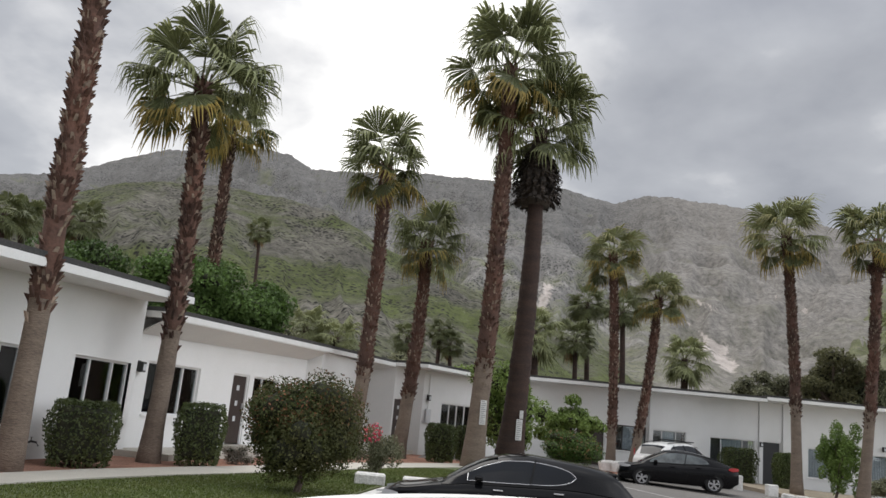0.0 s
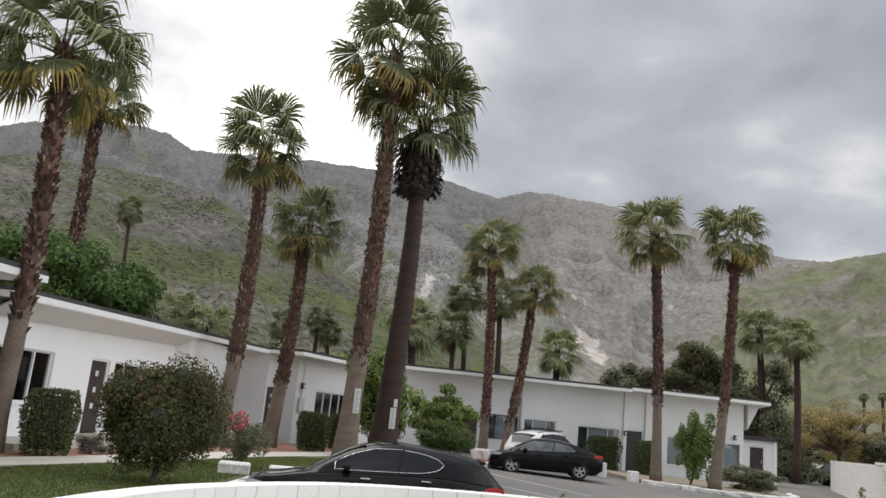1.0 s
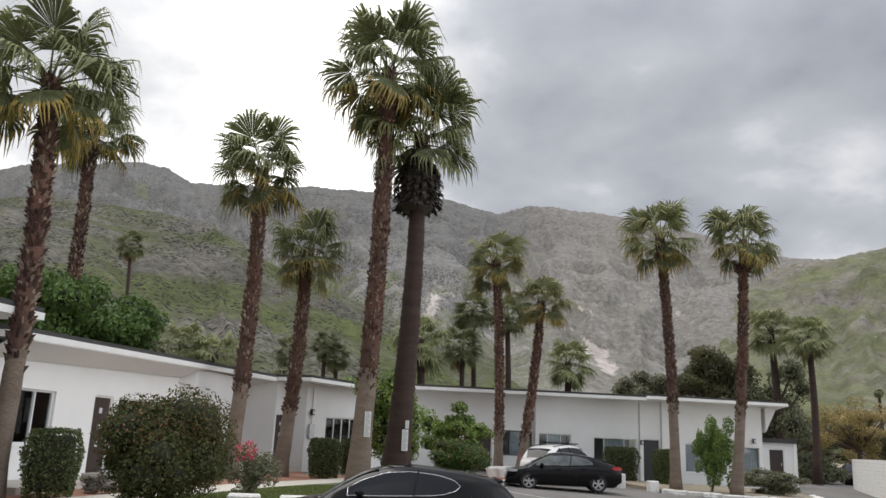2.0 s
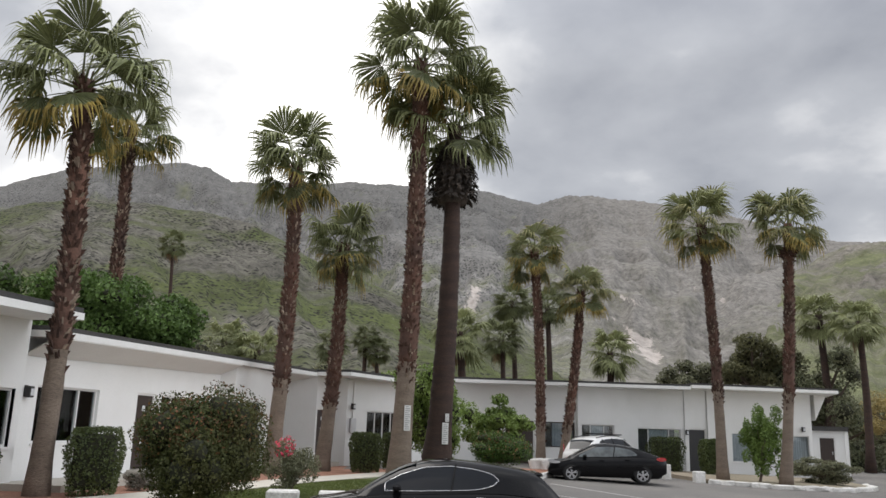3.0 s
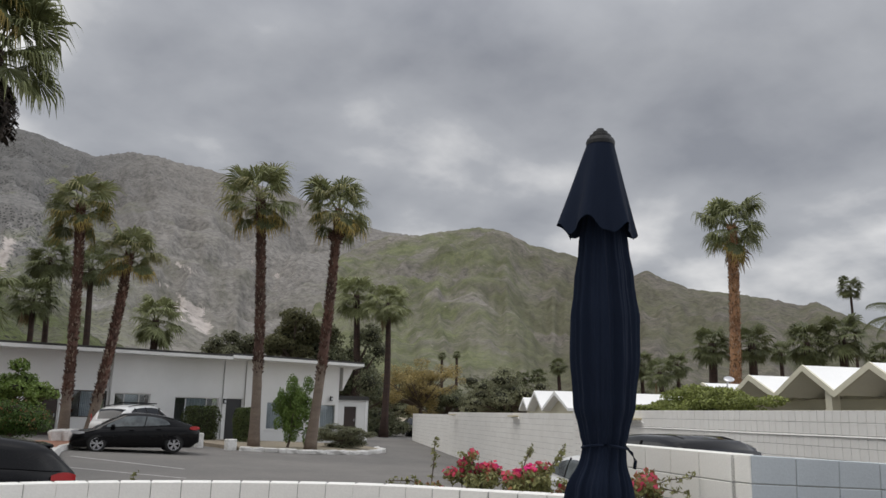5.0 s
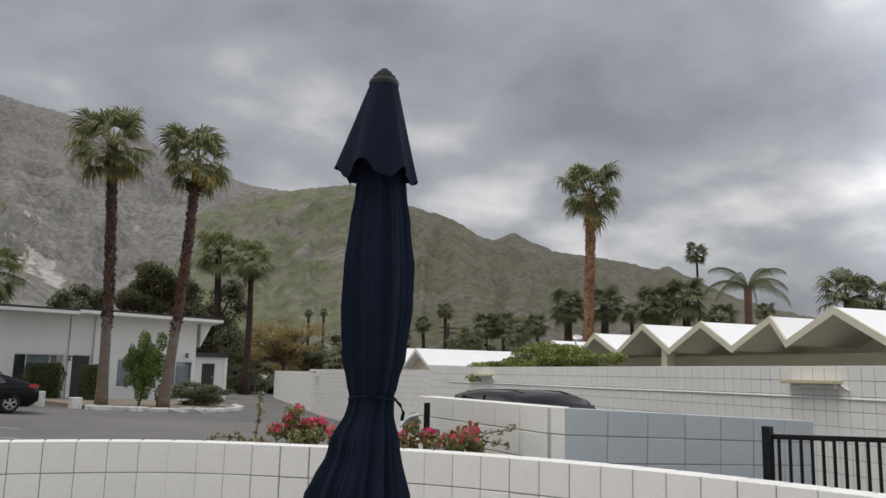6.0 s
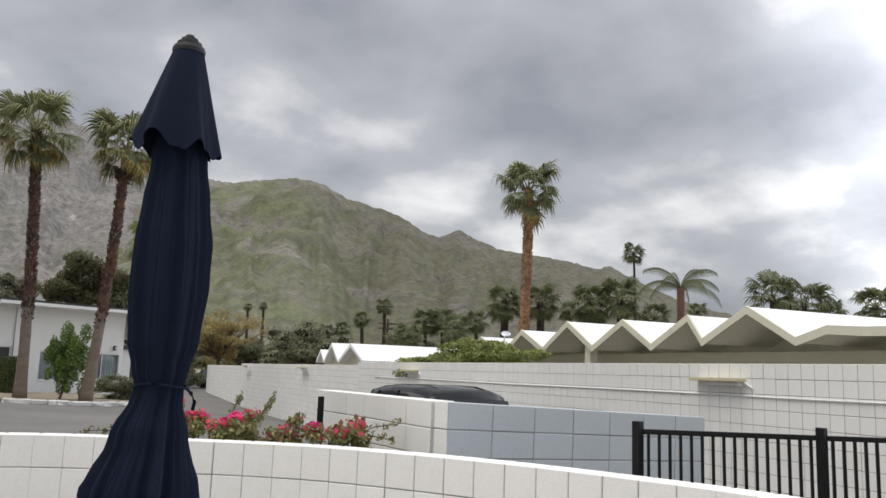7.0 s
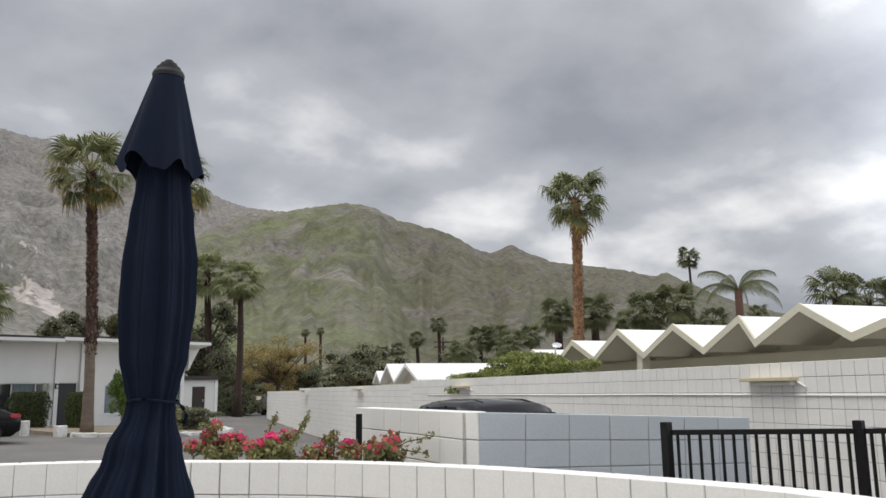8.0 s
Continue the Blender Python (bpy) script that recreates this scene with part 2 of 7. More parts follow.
LEAF_YOUNG = leafy("young_tree_leaf", (0.155, 0.225, 0.055), (0.09, 0.145, 0.036), 0.5)
LEAF_VINE = leafy("yellow_green_vine_leaf", (0.26, 0.26, 0.11), (0.16, 0.18, 0.07), 0.5)
LEAF_RUST = leafy("rust_leaf", (0.24, 0.11, 0.05), (0.15, 0.12, 0.05), 0.5)
FLOWER = leafy("magenta_bract", (0.78, 0.05, 0.27), (0.66, 0.05, 0.26), 0.35, 0.6, 0.45)
FLOWER_RED = leafy("red_bract", (0.72, 0.09, 0.17), (0.66, 0.12, 0.12), 0.35, 0.6, 0.45)
WOOD_BRANCH = material("branch_bark", (0.12, 0.09, 0.07), 0.9, (0.08, 0.06, 0.05), 3, 0.7, 30, 0.3, 0.5)
UMBRELLA = material("navy_umbrella_fabric", (0.0075, 0.0125, 0.026), 0.9, (0.010, 0.0155, 0.032), 3.0, 0.6, 300, 0.12, 0.15, spec=0.12)
UMB_CAP = material("grey_umbrella_cap", (0.013, 0.014, 0.016), 0.7, None, 5, 0.4, 60, 0.1, 0.05)
BLACK_METAL = material("black_painted_metal", (0.008, 0.008, 0.009), 0.5, (0.012, 0.012, 0.012), 6, 0.5, 60, 0.15, 0.1, spec=0.2)
CAR_BLACK = material("black_car_paint", (0.005, 0.005, 0.006), 0.12, (0.007, 0.007, 0.008), 1, 0.5, 30, 0.05, 0.0, spec=0.22)
CAR_WHITE = material("white_car_paint", (0.74, 0.74, 0.73), 0.35, (0.7, 0.7, 0.69), 1, 0.5, 30, 0.03, 0.0, coat=0.8)
# opaque: pale patches paint in the light seen through and off the panes
PALE_GLASS = material("opaque_pale_car_glass", (0.13, 0.15, 0.155), 0.06, (0.03, 0.035, 0.04), 2.5, 0.9, 5, 0.1, 0.0, spec=0.6)
CAR_GLASS = material("tinted_car_glass", (0.010, 0.012, 0.016), 0.04, None, 1, 0.2, 5, 0.05, 0.0, spec=0.25)
TYRE = material("tyre_rubber", (0.02, 0.02, 0.02), 0.85, None, 3, 0.4, 50, 0.15, 0.2)
CHROME = material("chrome_trim", (0.72, 0.72, 0.74), 0.18, None, 3, 0.1, 40, 0.03, 0.0, metal=1.0)
ALLOY = material("silver_alloy", (0.55, 0.55, 0.57), 0.35, None, 3, 0.2, 40, 0.05, 0.0, metal=0.8)
LAMP_RED = material("red_lamp_lens", (0.42, 0.018, 0.022), 0.2, None, 8, 0.4, 40, 0.1, 0.0, coat=0.6)
LAMP_CLEAR = material("clear_lamp_lens", (0.55, 0.56, 0.58), 0.15, None, 8, 0.4, 40, 0.1, 0.0, coat=0.6)
SIGN_WHITE = material("white_sign_panel", (0.72, 0.72, 0.71), 0.5, None, 4, 0.3, 40, 0.04, 0.0)
SIGN_INK = material("grey_sign_bars", (0.25, 0.25, 0.26), 0.6, None, 4, 0.3, 40, 0.04, 0.0)
LANTERN = material("dark_bronze_lantern", (0.03, 0.028, 0.027), 0.5, None, 6, 0.4, 40, 0.1, 0.1)


def glass(name, tint, rough=0.02):
    m = bpy.data.materials.new(name)
    m.use_nodes = True
    nt = m.node_tree
    nt.nodes.remove(nt.nodes["Principled BSDF"])
    gl, trn, ms = nt.nodes.new("ShaderNodeBsdfGlossy"), nt.nodes.new("ShaderNodeBsdfTransparent"), nt.nodes.new("ShaderNodeMixShader")
    gl.inputs["Roughness"].default_value = rough
    trn.inputs["Color"].default_value = (*tint, 1)
    fr = nt.nodes.new("ShaderNodeFresnel")
    fr.inputs["IOR"].default_value = 1.55
    nt.links.new(fr.outputs[0], ms.inputs[0])
    nt.links.new(trn.outputs[0], ms.inputs[1])
    nt.links.new(gl.outputs[0], ms.inputs[2])
    nt.links.new(ms.outputs[0], nt.nodes["Material Output"].inputs["Surface"])
    return m


PANE = glass("window_glass", (0.82, 0.86, 0.88))

# ---- helpers for meshes ----
def world_at(ob):
    p = Vector((0, 0, 0))
    while ob is not None:
        p += ob.location
        ob = ob.parent
    return p


def thing(name, at, label, category, group="", kind=""):
    e = new(name)
    e.location = at
    return tagged(e, label, category, group, kind)


def part(name, bm, mat, parent=None, label="", smooth=False, in_world=True):
    """One mesh object from a bmesh, under a thing or a part. in_world: the bmesh is in the place's own coordinates."""
    if parent is not None and in_world:
        bmesh.ops.translate(bm, verts=bm.verts, vec=-world_at(parent))
    me = bpy.data.meshes.new(name)
    bm.to_mesh(me)
    bm.free()
    me.materials.append(mat)
    if smooth:
        me.polygons.foreach_set("use_smooth", [True] * len(me.polygons))
    ob = new(name, me)
    ob.parent = parent
    if label:
        tagged(ob, label)
    return ob


def mesh_from(name, verts, faces, mat, parent=None, smooth=False, mats=None, index=None):
    me = bpy.data.meshes.new(name)
    me.from_pydata([tuple(v) for v in verts], [], faces)
    for m in (mats or [mat]):
        me.materials.append(m)
    if index is not None:
        me.polygons.foreach_set("material_index", index)
    if smooth:
        me.polygons.foreach_set("use_smooth", [True] * len(me.polygons))
    me.update()
    ob = new(name, me)
    ob.parent = parent
    return ob


def box(bm, x0, y0, z0, x1, y1, z1, bevel=0.0, m=None):
    vs = [bm.verts.new(v) for v in ((x0, y0, z0), (x1, y0, z0), (x1, y1, z0), (x0, y1, z0), (x0, y0, z1), (x1, y0, z1), (x1, y1, z1), (x0, y1, z1))]
    fs = [bm.faces.new([vs[i] for i in f]) for f in ((3, 2, 1, 0), (4, 5, 6, 7), (0, 1, 5, 4), (1, 2, 6, 5), (2, 3, 7, 6), (3, 0, 4, 7))]
    if bevel:
        es = {e for f in fs for e in f.edges}
        r = bmesh.ops.bevel(bm, geom=list(es), offset=bevel, segments=1, affect="EDGES", profile=0.5)
        vs = list({v for f in r["faces"] for v in f.verts} | {v for v in vs if v.is_valid})
    if m is not None:
        bmesh.ops.transform(bm, matrix=m, verts=vs)
    return vs


def along(p0, p1):
    """A pose at p0 whose x axis runs level towards p1 and whose y axis points to the left of it."""
    return Matrix.Translation((p0[0], p0[1], 0)) @ Matrix.Rotation(math.atan2(p1[1] - p0[1], p1[0] - p0[0]), 4, "Z")


def prism(bm, poly, z0, z1, zf=None):
    """An upright slab over a polygon in plan; zf(x, y) lifts it to sloping ground."""
    f = zf or (lambda x, y: 0.0)
    lo = [bm.verts.new((x, y, z0 + f(x, y))) for x, y in poly]
    hi = [bm.verts.new((x, y, z1 + f(x, y))) for x, y in poly]
    bm.faces.new(hi)
    bm.faces.new(lo[::-1])
    n = len(poly)
    for i in range(n):
        bm.faces.new((lo[i], lo[(i + 1) % n], hi[(i + 1) % n], hi[i]))


def tube(bm, pts, radii, sides=8, cap=True):
    rings = []
    for i, p in enumerate(pts):
        p = Vector(p)
        d = (Vector(pts[min(i + 1, len(pts) - 1)]) - Vector(pts[max(i - 1, 0)])).normalized()
        a = d.orthogonal().normalized() if abs(d.z) < 0.95 else Vector((1, 0, 0))
        a = (a - d * a.dot(d)).normalized()
        b = d.cross(a)
        rings.append([bm.verts.new(p + (a * math.cos(2 * math.pi * k / sides) + b * math.sin(2 * math.pi * k / sides)) * radii[i]) for k in range(sides)])
    for r0, r1 in zip(rings, rings[1:]):
        for k in range(sides):
            bm.faces.new((r0[k], r0[(k + 1) % sides], r1[(k + 1) % sides], r1[k]))
    if cap:
        bm.faces.new(rings[0][::-1])
        bm.faces.new(rings[-1])


def lerp(a, b, t):
    return a + (b - a) * t


def interp(x, pts):
    """Smooth value at x along control points (x, value), in rising x."""
    if x <= pts[0][0]:
        return pts[0][1]
    for (x0, v0), (x1, v1) in zip(pts, pts[1:]):
        if x <= x1:
            t = (x - x0) / (x1 - x0)
            return lerp(v0, v1, t * t * (3 - 2 * t))
    return pts[-1][1]


# ---- ground ----
def ground_z(x, y):
    """Height of the lot: it rises gently away from the patio and falls a little towards the lane."""
    z = max(-0.26 - 0.035 * x + 0.03 * y, 0.1)
    d = math.hypot(x, y)
    return lerp(z, 0.9, min(max((d - 62) / 30, 0), 1))


def lot_z(x, y):
    return 0.99 - 0.006 * (y - 12)


def sheet(name, mat, x0, x1, y0, y1, step, lift, label, zf=ground_z, inside=None):
    nx, ny = int((x1 - x0) / step) + 1, int((y1 - y0) / step) + 1
    vs = [(x0 + i * step, y0 + j * step, zf(x0 + i * step, y0 + j * step) + lift) for j in range(ny) for i in range(nx)]
    fs = [(j * nx + i, j * nx + i + 1, (j + 1) * nx + i + 1, (j + 1) * nx + i) for j in range(ny - 1) for i in range(nx - 1)]
    return tagged(mesh_from(name, vs, fs, mat, smooth=True), label, name, kind="structure")


rings = [0.0, 4, 8, 12, 16, 20, 25, 30, 35, 40, 46, 52, 58, 64, 72, 82, 95, 120, 160, 220, 320, 500, 900, 1600, 3000, 4800]
gv, gf = [(0, 0, ground_z(0, 0) - 0.14)], []
for r in rings[1:]:
    for k in range(72):
        a = 2 * math.pi * k / 72
        x, y = r * math.cos(a), r * math.sin(a)
        gv.append((x, y, ground_z(x, y) - (0.14 if r < 70 else 0.03)))
for k in range(72):
    gf.append((0, 1 + k, 1 + (k + 1) % 72))
for i in range(len(rings) - 2):
    for k in range(72):
        a, b = 1 + i * 72 + k, 1 + i * 72 + (k + 1) % 72
        gf.append((a, a + 72, b + 72, b))
tagged(mesh_from("ground", gv, gf, SOIL, smooth=True), "sandy desert soil that runs out to the hills", "ground", kind="structure")
sheet("road", ASPHALT, -5.0, 31, 1.0, 72, 1.0, 0.0, "worn grey asphalt of a parking lot and lane")

# raised front garden before the low wing: mulch, a concrete path, a lawn
LOT_EDGE = [(-13, 6.3), (-3.2, 6.3), (-3.15, 15.2), (-2.6, 16.3), (0.6, 17.2), (2.3, 33.0), (3.4, 37.4), (-3.0, 41.0), (-13, 41.0)]
bm = bmesh.new()
prism(bm, LOT_EDGE, -0.6, -0.02, lot_z)
tagged(part("garden_bed", bm, MULCH), "red-brown mulched bed in front of the white wing", "garden bed", kind="structure")


def slab(name, pts, lift, mat, label, thick=0.05):
    bm = bmesh.new()
    prism(bm, pts, lift - thick, lift, lot_z)
    return tagged(part(name, bm, mat), label, name, kind="structure")


slab("lawn", [(-7.2, 6.5), (-3.4, 6.5), (-3.35, 15.3), (-2.7, 16.5), (0.4, 17.4), (2.0, 32.5), (-1.0, 30.3), (-2.6, 26.9), (-4.3, 21.7), (-5.15, 18.0), (-5.75, 15.2), (-6.35, 13.1), (-6.75, 11.2), (-6.9, 9.6), (-7.0, 8.5)], 0.012, TURF, "mown green lawn beside the parking lot")
slab("path", [(-7.22, 6.5), (-7.02, 8.5), (-6.92, 9.6), (-6.77, 11.2), (-6.37, 13.1), (-5.77, 15.2), (-5.17, 18.0), (-4.32, 21.75), (-2.62, 26.95), (-1.05, 30.4), (-2.3, 31.2), (-3.6, 27.5), (-5.4, 22.3), (-6.2, 18.2), (-6.65, 16.1), (-7.08, 14.5), (-7.5, 12.5), (-7.7, 10.7), (-7.8, 8.5), (-7.9, 6.5)], 0.03, CONCRETE, "pale concrete garden path along the lawn")
slab("terrace", [(-9.3, 16.4), (-8.0, 16.4), (-7.75, 20.0), (-7.0, 26.0), (-6.5, 29.0), (-5.7, 33.2), (-7.5, 33.3), (-8.0, 29.1), (-9.4, 17.1)], 0.11, CONCRETE, "raised concrete walkway along the white wing", 0.2)

# ---- mountains ----
def straight(x, pts):
    if x <= pts[0][0]:
        return pts[0][1]
    for (x0, v0), (x1, v1) in zip(pts, pts[1:]):
        if x <= x1:
            return lerp(v0, v1, (x - x0) / (x1 - x0))
    return pts[-1][1]


def rock_material(name, rock, dark, green, green_lo, green_hi, green_z, ridge_z=900.0, flank_shade_pale=(0.285, 0.267, 0.246), flank_shade_dark=(0.125, 0.119, 0.11), specks=0.9):
    """Bare rock and scree with grass on it: patches by large noise, streaks down the slope, small boulders."""
    m = bpy.data.materials.new(name)
    m.use_nodes = True
    nt = m.node_tree
    bs = nt.nodes["Principled BSDF"]
    co = nt.nodes.new("ShaderNodeTexCoord").outputs["Object"]

    def nz(s, d, r, dist=0.0):
        n = nt.nodes.new("ShaderNodeTexNoise")
        n.inputs["Scale"].default_value, n.inputs["Detail"].default_value, n.inputs["Roughness"].default_value = s, d, r
        n.inputs["Distortion"].default_value = dist
        nt.links.new(co, n.inputs["Vector"])
        return n.outputs[0]

    def ramp(fac, lo, hi):
        n = nt.nodes.new("ShaderNodeMapRange")
        n.inputs["From Min"].default_value, n.inputs["From Max"].default_value = lo, hi
        nt.links.new(fac, n.inputs["Value"])
        return n.outputs[0]

    def blend(fac, a, b):
        n = nt.nodes.new("ShaderNodeMix")
        n.data_type = "RGBA"
        nt.links.new(fac, n.inputs[0])
        for i, c in ((6, a), (7, b)):
            if isinstance(c, tuple):
                n.inputs[i].default_value = (*c, 1)
            else:
                nt.links.new(c, n.inputs[i])
        return n.outputs[2]

    grain = nz(0.13, 6.0, 0.75)
    sep_n = nt.nodes.new("ShaderNodeSeparateXYZ")
    nt.links.new(co, sep_n.inputs[0])
    broad = blend(ramp(nz(0.011, 5.0, 0.6, 0.8), 0.35, 0.65), rock, tuple(lerp(a, b, 0.55) for a, b in zip(rock, dark)))
    # the ridge is darker than the slopes below: darker rock, plus painted cloud shadow
    broad = blend(ramp(sep_n.outputs[2], ridge_z, ridge_z * 2.2), broad, tuple(lerp(a, b, 0.75) for a, b in zip(rock, dark)))
    col = blend(ramp(grain, 0.40, 0.68), broad, dark)
    zf = nt.nodes.new("ShaderNodeMapRange")
    zf.inputs["From Min"].default_value, zf.inputs["From Max"].default_value = 0.0, green_z
    zf.inputs["To Min"].default_value, zf.inputs["To Max"].default_value = 0.10, -0.14
    nt.links.new(sep_n.outputs[2], zf.inputs["Value"])
    ad = nt.nodes.new("ShaderNodeMath")
    ad.operation = "ADD"
    nt.links.new(nz(0.012, 5.0, 0.65, 0.4), ad.inputs[0])
    nt.links.new(zf.outputs[0], ad.inputs[1])
    gr = blend(ramp(nz(0.05, 5.0, 0.7), 0.4, 0.6), green, tuple(c * 0.6 for c in green))
    # tufts and stones break up the grass
    gr = blend(ramp(nz(0.22, 5.0, 0.8), 0.50, 0.66), gr, tuple(lerp(a, b, 0.45) for a, b in zip(dark, green)))
    gr = blend(ramp(nz(0.16, 4.0, 0.75, 0.6), 0.60, 0.70), gr, tuple(lerp(a, b, 0.5) for a, b in zip(rock, green)))
    col = blend(ramp(ad.outputs[0], green_lo, green_hi), col, gr)
    # scattered boulders and bushes
    vo = nt.nodes.new("ShaderNodeTexVoronoi")
    vo.inputs["Scale"].default_value = 0.28
    vo.inputs["Randomness"].default_value = 1.0
    nt.links.new(co, vo.inputs["Vector"])
    spot = nt.nodes.new("ShaderNodeMath")
    spot.operation = "ADD"
    nt.links.new(vo.outputs["Distance"], spot.inputs[0])
    nt.links.new(ramp(nz(0.03, 3.0, 0.6), 0.48, 0.9), spot.inputs[1])
    bold = nt.nodes.new("ShaderNodeValue")
    bold.outputs[0].default_value = specks
    col = blend(ramp(spot.outputs[0], 0.25, 0.5), blend(bold.outputs[0], col, tuple(c * 0.5 for c in dark)), col)
    # fine scrub and stones all over
    soft = nt.nodes.new("ShaderNodeValue")
    soft.outputs[0].default_value = 0.55 * specks
    vs = nt.nodes.new("ShaderNodeTexVoronoi")
    vs.inputs["Scale"].default_value = 0.37
    nt.links.new(co, vs.inputs["Vector"])
    sp = nt.nodes.new("ShaderNodeMath")
    sp.operation = "ADD"
    nt.links.new(vs.outputs["Distance"], sp.inputs[0])
    nt.links.new(ramp(nz(0.09, 4.0, 0.7), 0.45, 0.75), sp.inputs[1])
    col = blend(ramp(sp.outputs[0], 0.22, 0.5), blend(soft.outputs[0], col, tuple(lerp(a, b, 0.2) for a, b in zip(dark, rock))), col)
    # the eastern flank turns browner, with the shade on it put into the colour
    fl = nt.nodes.new("ShaderNodeAttribute")
    fl.attribute_name = "brown"
    fm = nt.nodes.new("ShaderNodeMath")
    fm.operation = "MULTIPLY"
    nt.links.new(fl.outputs["Fac"], fm.inputs[0])
    fm.inputs[1].default_value = 0.75
    col = blend(fm.outputs[0], col, blend(ramp(grain, 0.38, 0.66), flank_shade_pale, flank_shade_dark))
    # slides of bare pale rock, ragged at their edges
    at = nt.nodes.new("ShaderNodeAttribute")
    at.attribute_name = "pale"
    rag = nt.nodes.new("ShaderNodeMath")
    rag.operation = "MULTIPLY_ADD"
    nt.links.new(nz(0.06, 6.0, 0.75, 1.2), rag.inputs[0])
    rag.inputs[1].default_value = 1.6
    nt.links.new(at.outputs["Fac"], rag.inputs[2])
    col = blend(ramp(rag.outputs[0], 1.38, 1.56), col, blend(ramp(nz(0.07, 4.0, 0.7), 0.35, 0.7), (0.54, 0.49, 0.455), (0.30, 0.27, 0.25)))
    nt.links.new(col, bs.inputs["Base Color"])
    bs.inputs["Roughness"].default_value = 0.95
    bs.inputs["Specular IOR Level"].default_value = 0.1
    bu = nt.nodes.new("ShaderNodeBump")
    bu.inputs["Strength"].default_value, bu.inputs["Distance"].default_value = 1.0, 2.4
    nt.links.new(grain, bu.inputs["Height"])
    nt.links.new(bu.outputs[0], bs.inputs["Normal"])
    return m


SKYLINE = [(-85, 1.2), (-70, 2.5), (-60.5, 4.85), (-57.9, 5.7), (-54.7, 7.2), (-53.6, 7.9), (-52.9, 7.6), (-50.6, 8.15), (-49.3, 8.4), (-46.1, 8.85), (-44.2, 9.6), (-43, 10.2), (-41.5, 9.65), (-40.3, 10), (-38.7, 11.1), (-37.3, 11.5), (-34.7, 12.15), (-33.2, 12.95), (-31.2, 13.35), (-29.1, 13), (-26.8, 12.6), (-24.5, 12.7), (-22.1, 13.4), (-17.1, 15.1), (-12.7, 16.0), (-10.1, 16.4), (-8.2, 16.7), (-6.6, 16.7), (-5.2, 16.45), (-4.2, 16.1), (-0.4, 17.0), (6.6, 17.25), (9.1, 17.3), (16.2, 16.7), (18, 16.55), (19.4, 17.25), (21, 17.5), (22.4, 17.3), (26.4, 16.5), (28, 16.2), (30.6, 15.1), (31.3, 14.75), (33, 13.95), (35.2, 13.1), (37.7, 12.5), (48, 11), (60, 8), (85, 4)]
FOOTHILL = [(-22, 0.4), (-12, 3.2), (-4, 6), (2, 8.2), (7, 10), (12.5, 12.1), (16.2, 13.9), (19.8, 14.4), (23, 14.5), (25.3, 14.5), (28.1, 14.15), (30.5, 13.6), (34.2, 11.85), (37.3, 10.7), (48, 9), (60, 6), (85, 3)]


def slope(az, r, profile, r0, ridge, r1, power, rough, ravine):
    """Height of a range of hills at a bearing and a distance: it climbs to its crest and falls away behind."""
    top = straight(az, profile) + 0.06 * noise.noise((az * 1.9, 3.1, 0)) + 0.09 * noise.noise((az * 4.7, 9.1, 0)) + 0.05 * noise.noise((az * 11.0, 2.1, 0))
    edge = ridge * (1 + 0.10 * noise.noise((az * 0.05, 5.5, 1.0)))
    x, y = -math.sin(radians(az)) * r, math.cos(radians(az)) * r
    t = (r - r0) / (edge - r0)
    if t > 1:
        return edge * math.tan(radians(top)) * max(1 - 0.9 * (t - 1) / ((r1 - r0) / (edge - r0) - 1), 0)
    t = max(t, 0)
    e = top * t ** power
    # spurs and gullies, dying out at foot and crest
    w = math.sin(math.pi * t) ** 0.8
    g = 1 - abs(noise.noise((x * 0.0045, y * 0.0045, 2.0))) * 2
    g2 = 1 - abs(noise.noise((x * 0.012, y * 0.012, 7.0))) * 2
    g3 = noise.fractal((x * 0.03, y * 0.03, 3.0), 1.0, 2.0, 4)
    # ravines that run down the fall of the slope, forking as they go
    bent = az + 2.2 * noise.noise((x * 0.0022, y * 0.0022, 11.0)) + 1.2 * (t - 0.5) * noise.noise((az * 0.21, 4.0, 1.0))
    v1 = 1 - abs(noise.noise((bent * 0.20, t * 0.5, 21.0))) * 2
    v2 = 1 - abs(noise.noise((bent * 0.52, t * 1.1, 31.0))) * 2
    v3 = 1 - abs(noise.noise((bent * 1.3, t * 2.2, 41.0))) * 2
    e += w * rough * top * (0.14 * (g - 0.5) + 0.08 * (g2 - 0.5) + 0.035 * g3 + ravine * (0.26 * (v1 - 0.5) + 0.13 * (v2 - 0.5) + 0.05 * (v3 - 0.5)))
    cap = top * (0.3 + 0.7 * min(t * 1.15, 1.0)) if t < 0.98 else top
    return r * math.tan(radians(min(e, cap)))


def terrain(name, shape, az0, az1, steps, rows_n, mat, label):
    profile, r0, ridge, r1, power, rough, ravine = shape
    vs, fs = [], []
    for i in range(steps + 1):
        az = lerp(az0, az1, i / steps)
        for j in range(rows_n + 1):
            r = r0 * (r1 / r0) ** (j / rows_n)
            vs.append((-math.sin(radians(az)) * r, math.cos(radians(az)) * r, slope(az, r, *shape) + 0.6 - (8 if j == 0 else 0)))
    n = rows_n + 1
    for i in range(steps):
        for j in range(rows_n):
            fs.append((i * n + j, i * n + j + 1, (i + 1) * n + j + 1, (i + 1) * n + j))
    return tagged(mesh_from(name, vs, fs, mat, smooth=True), label, name, kind="structure")


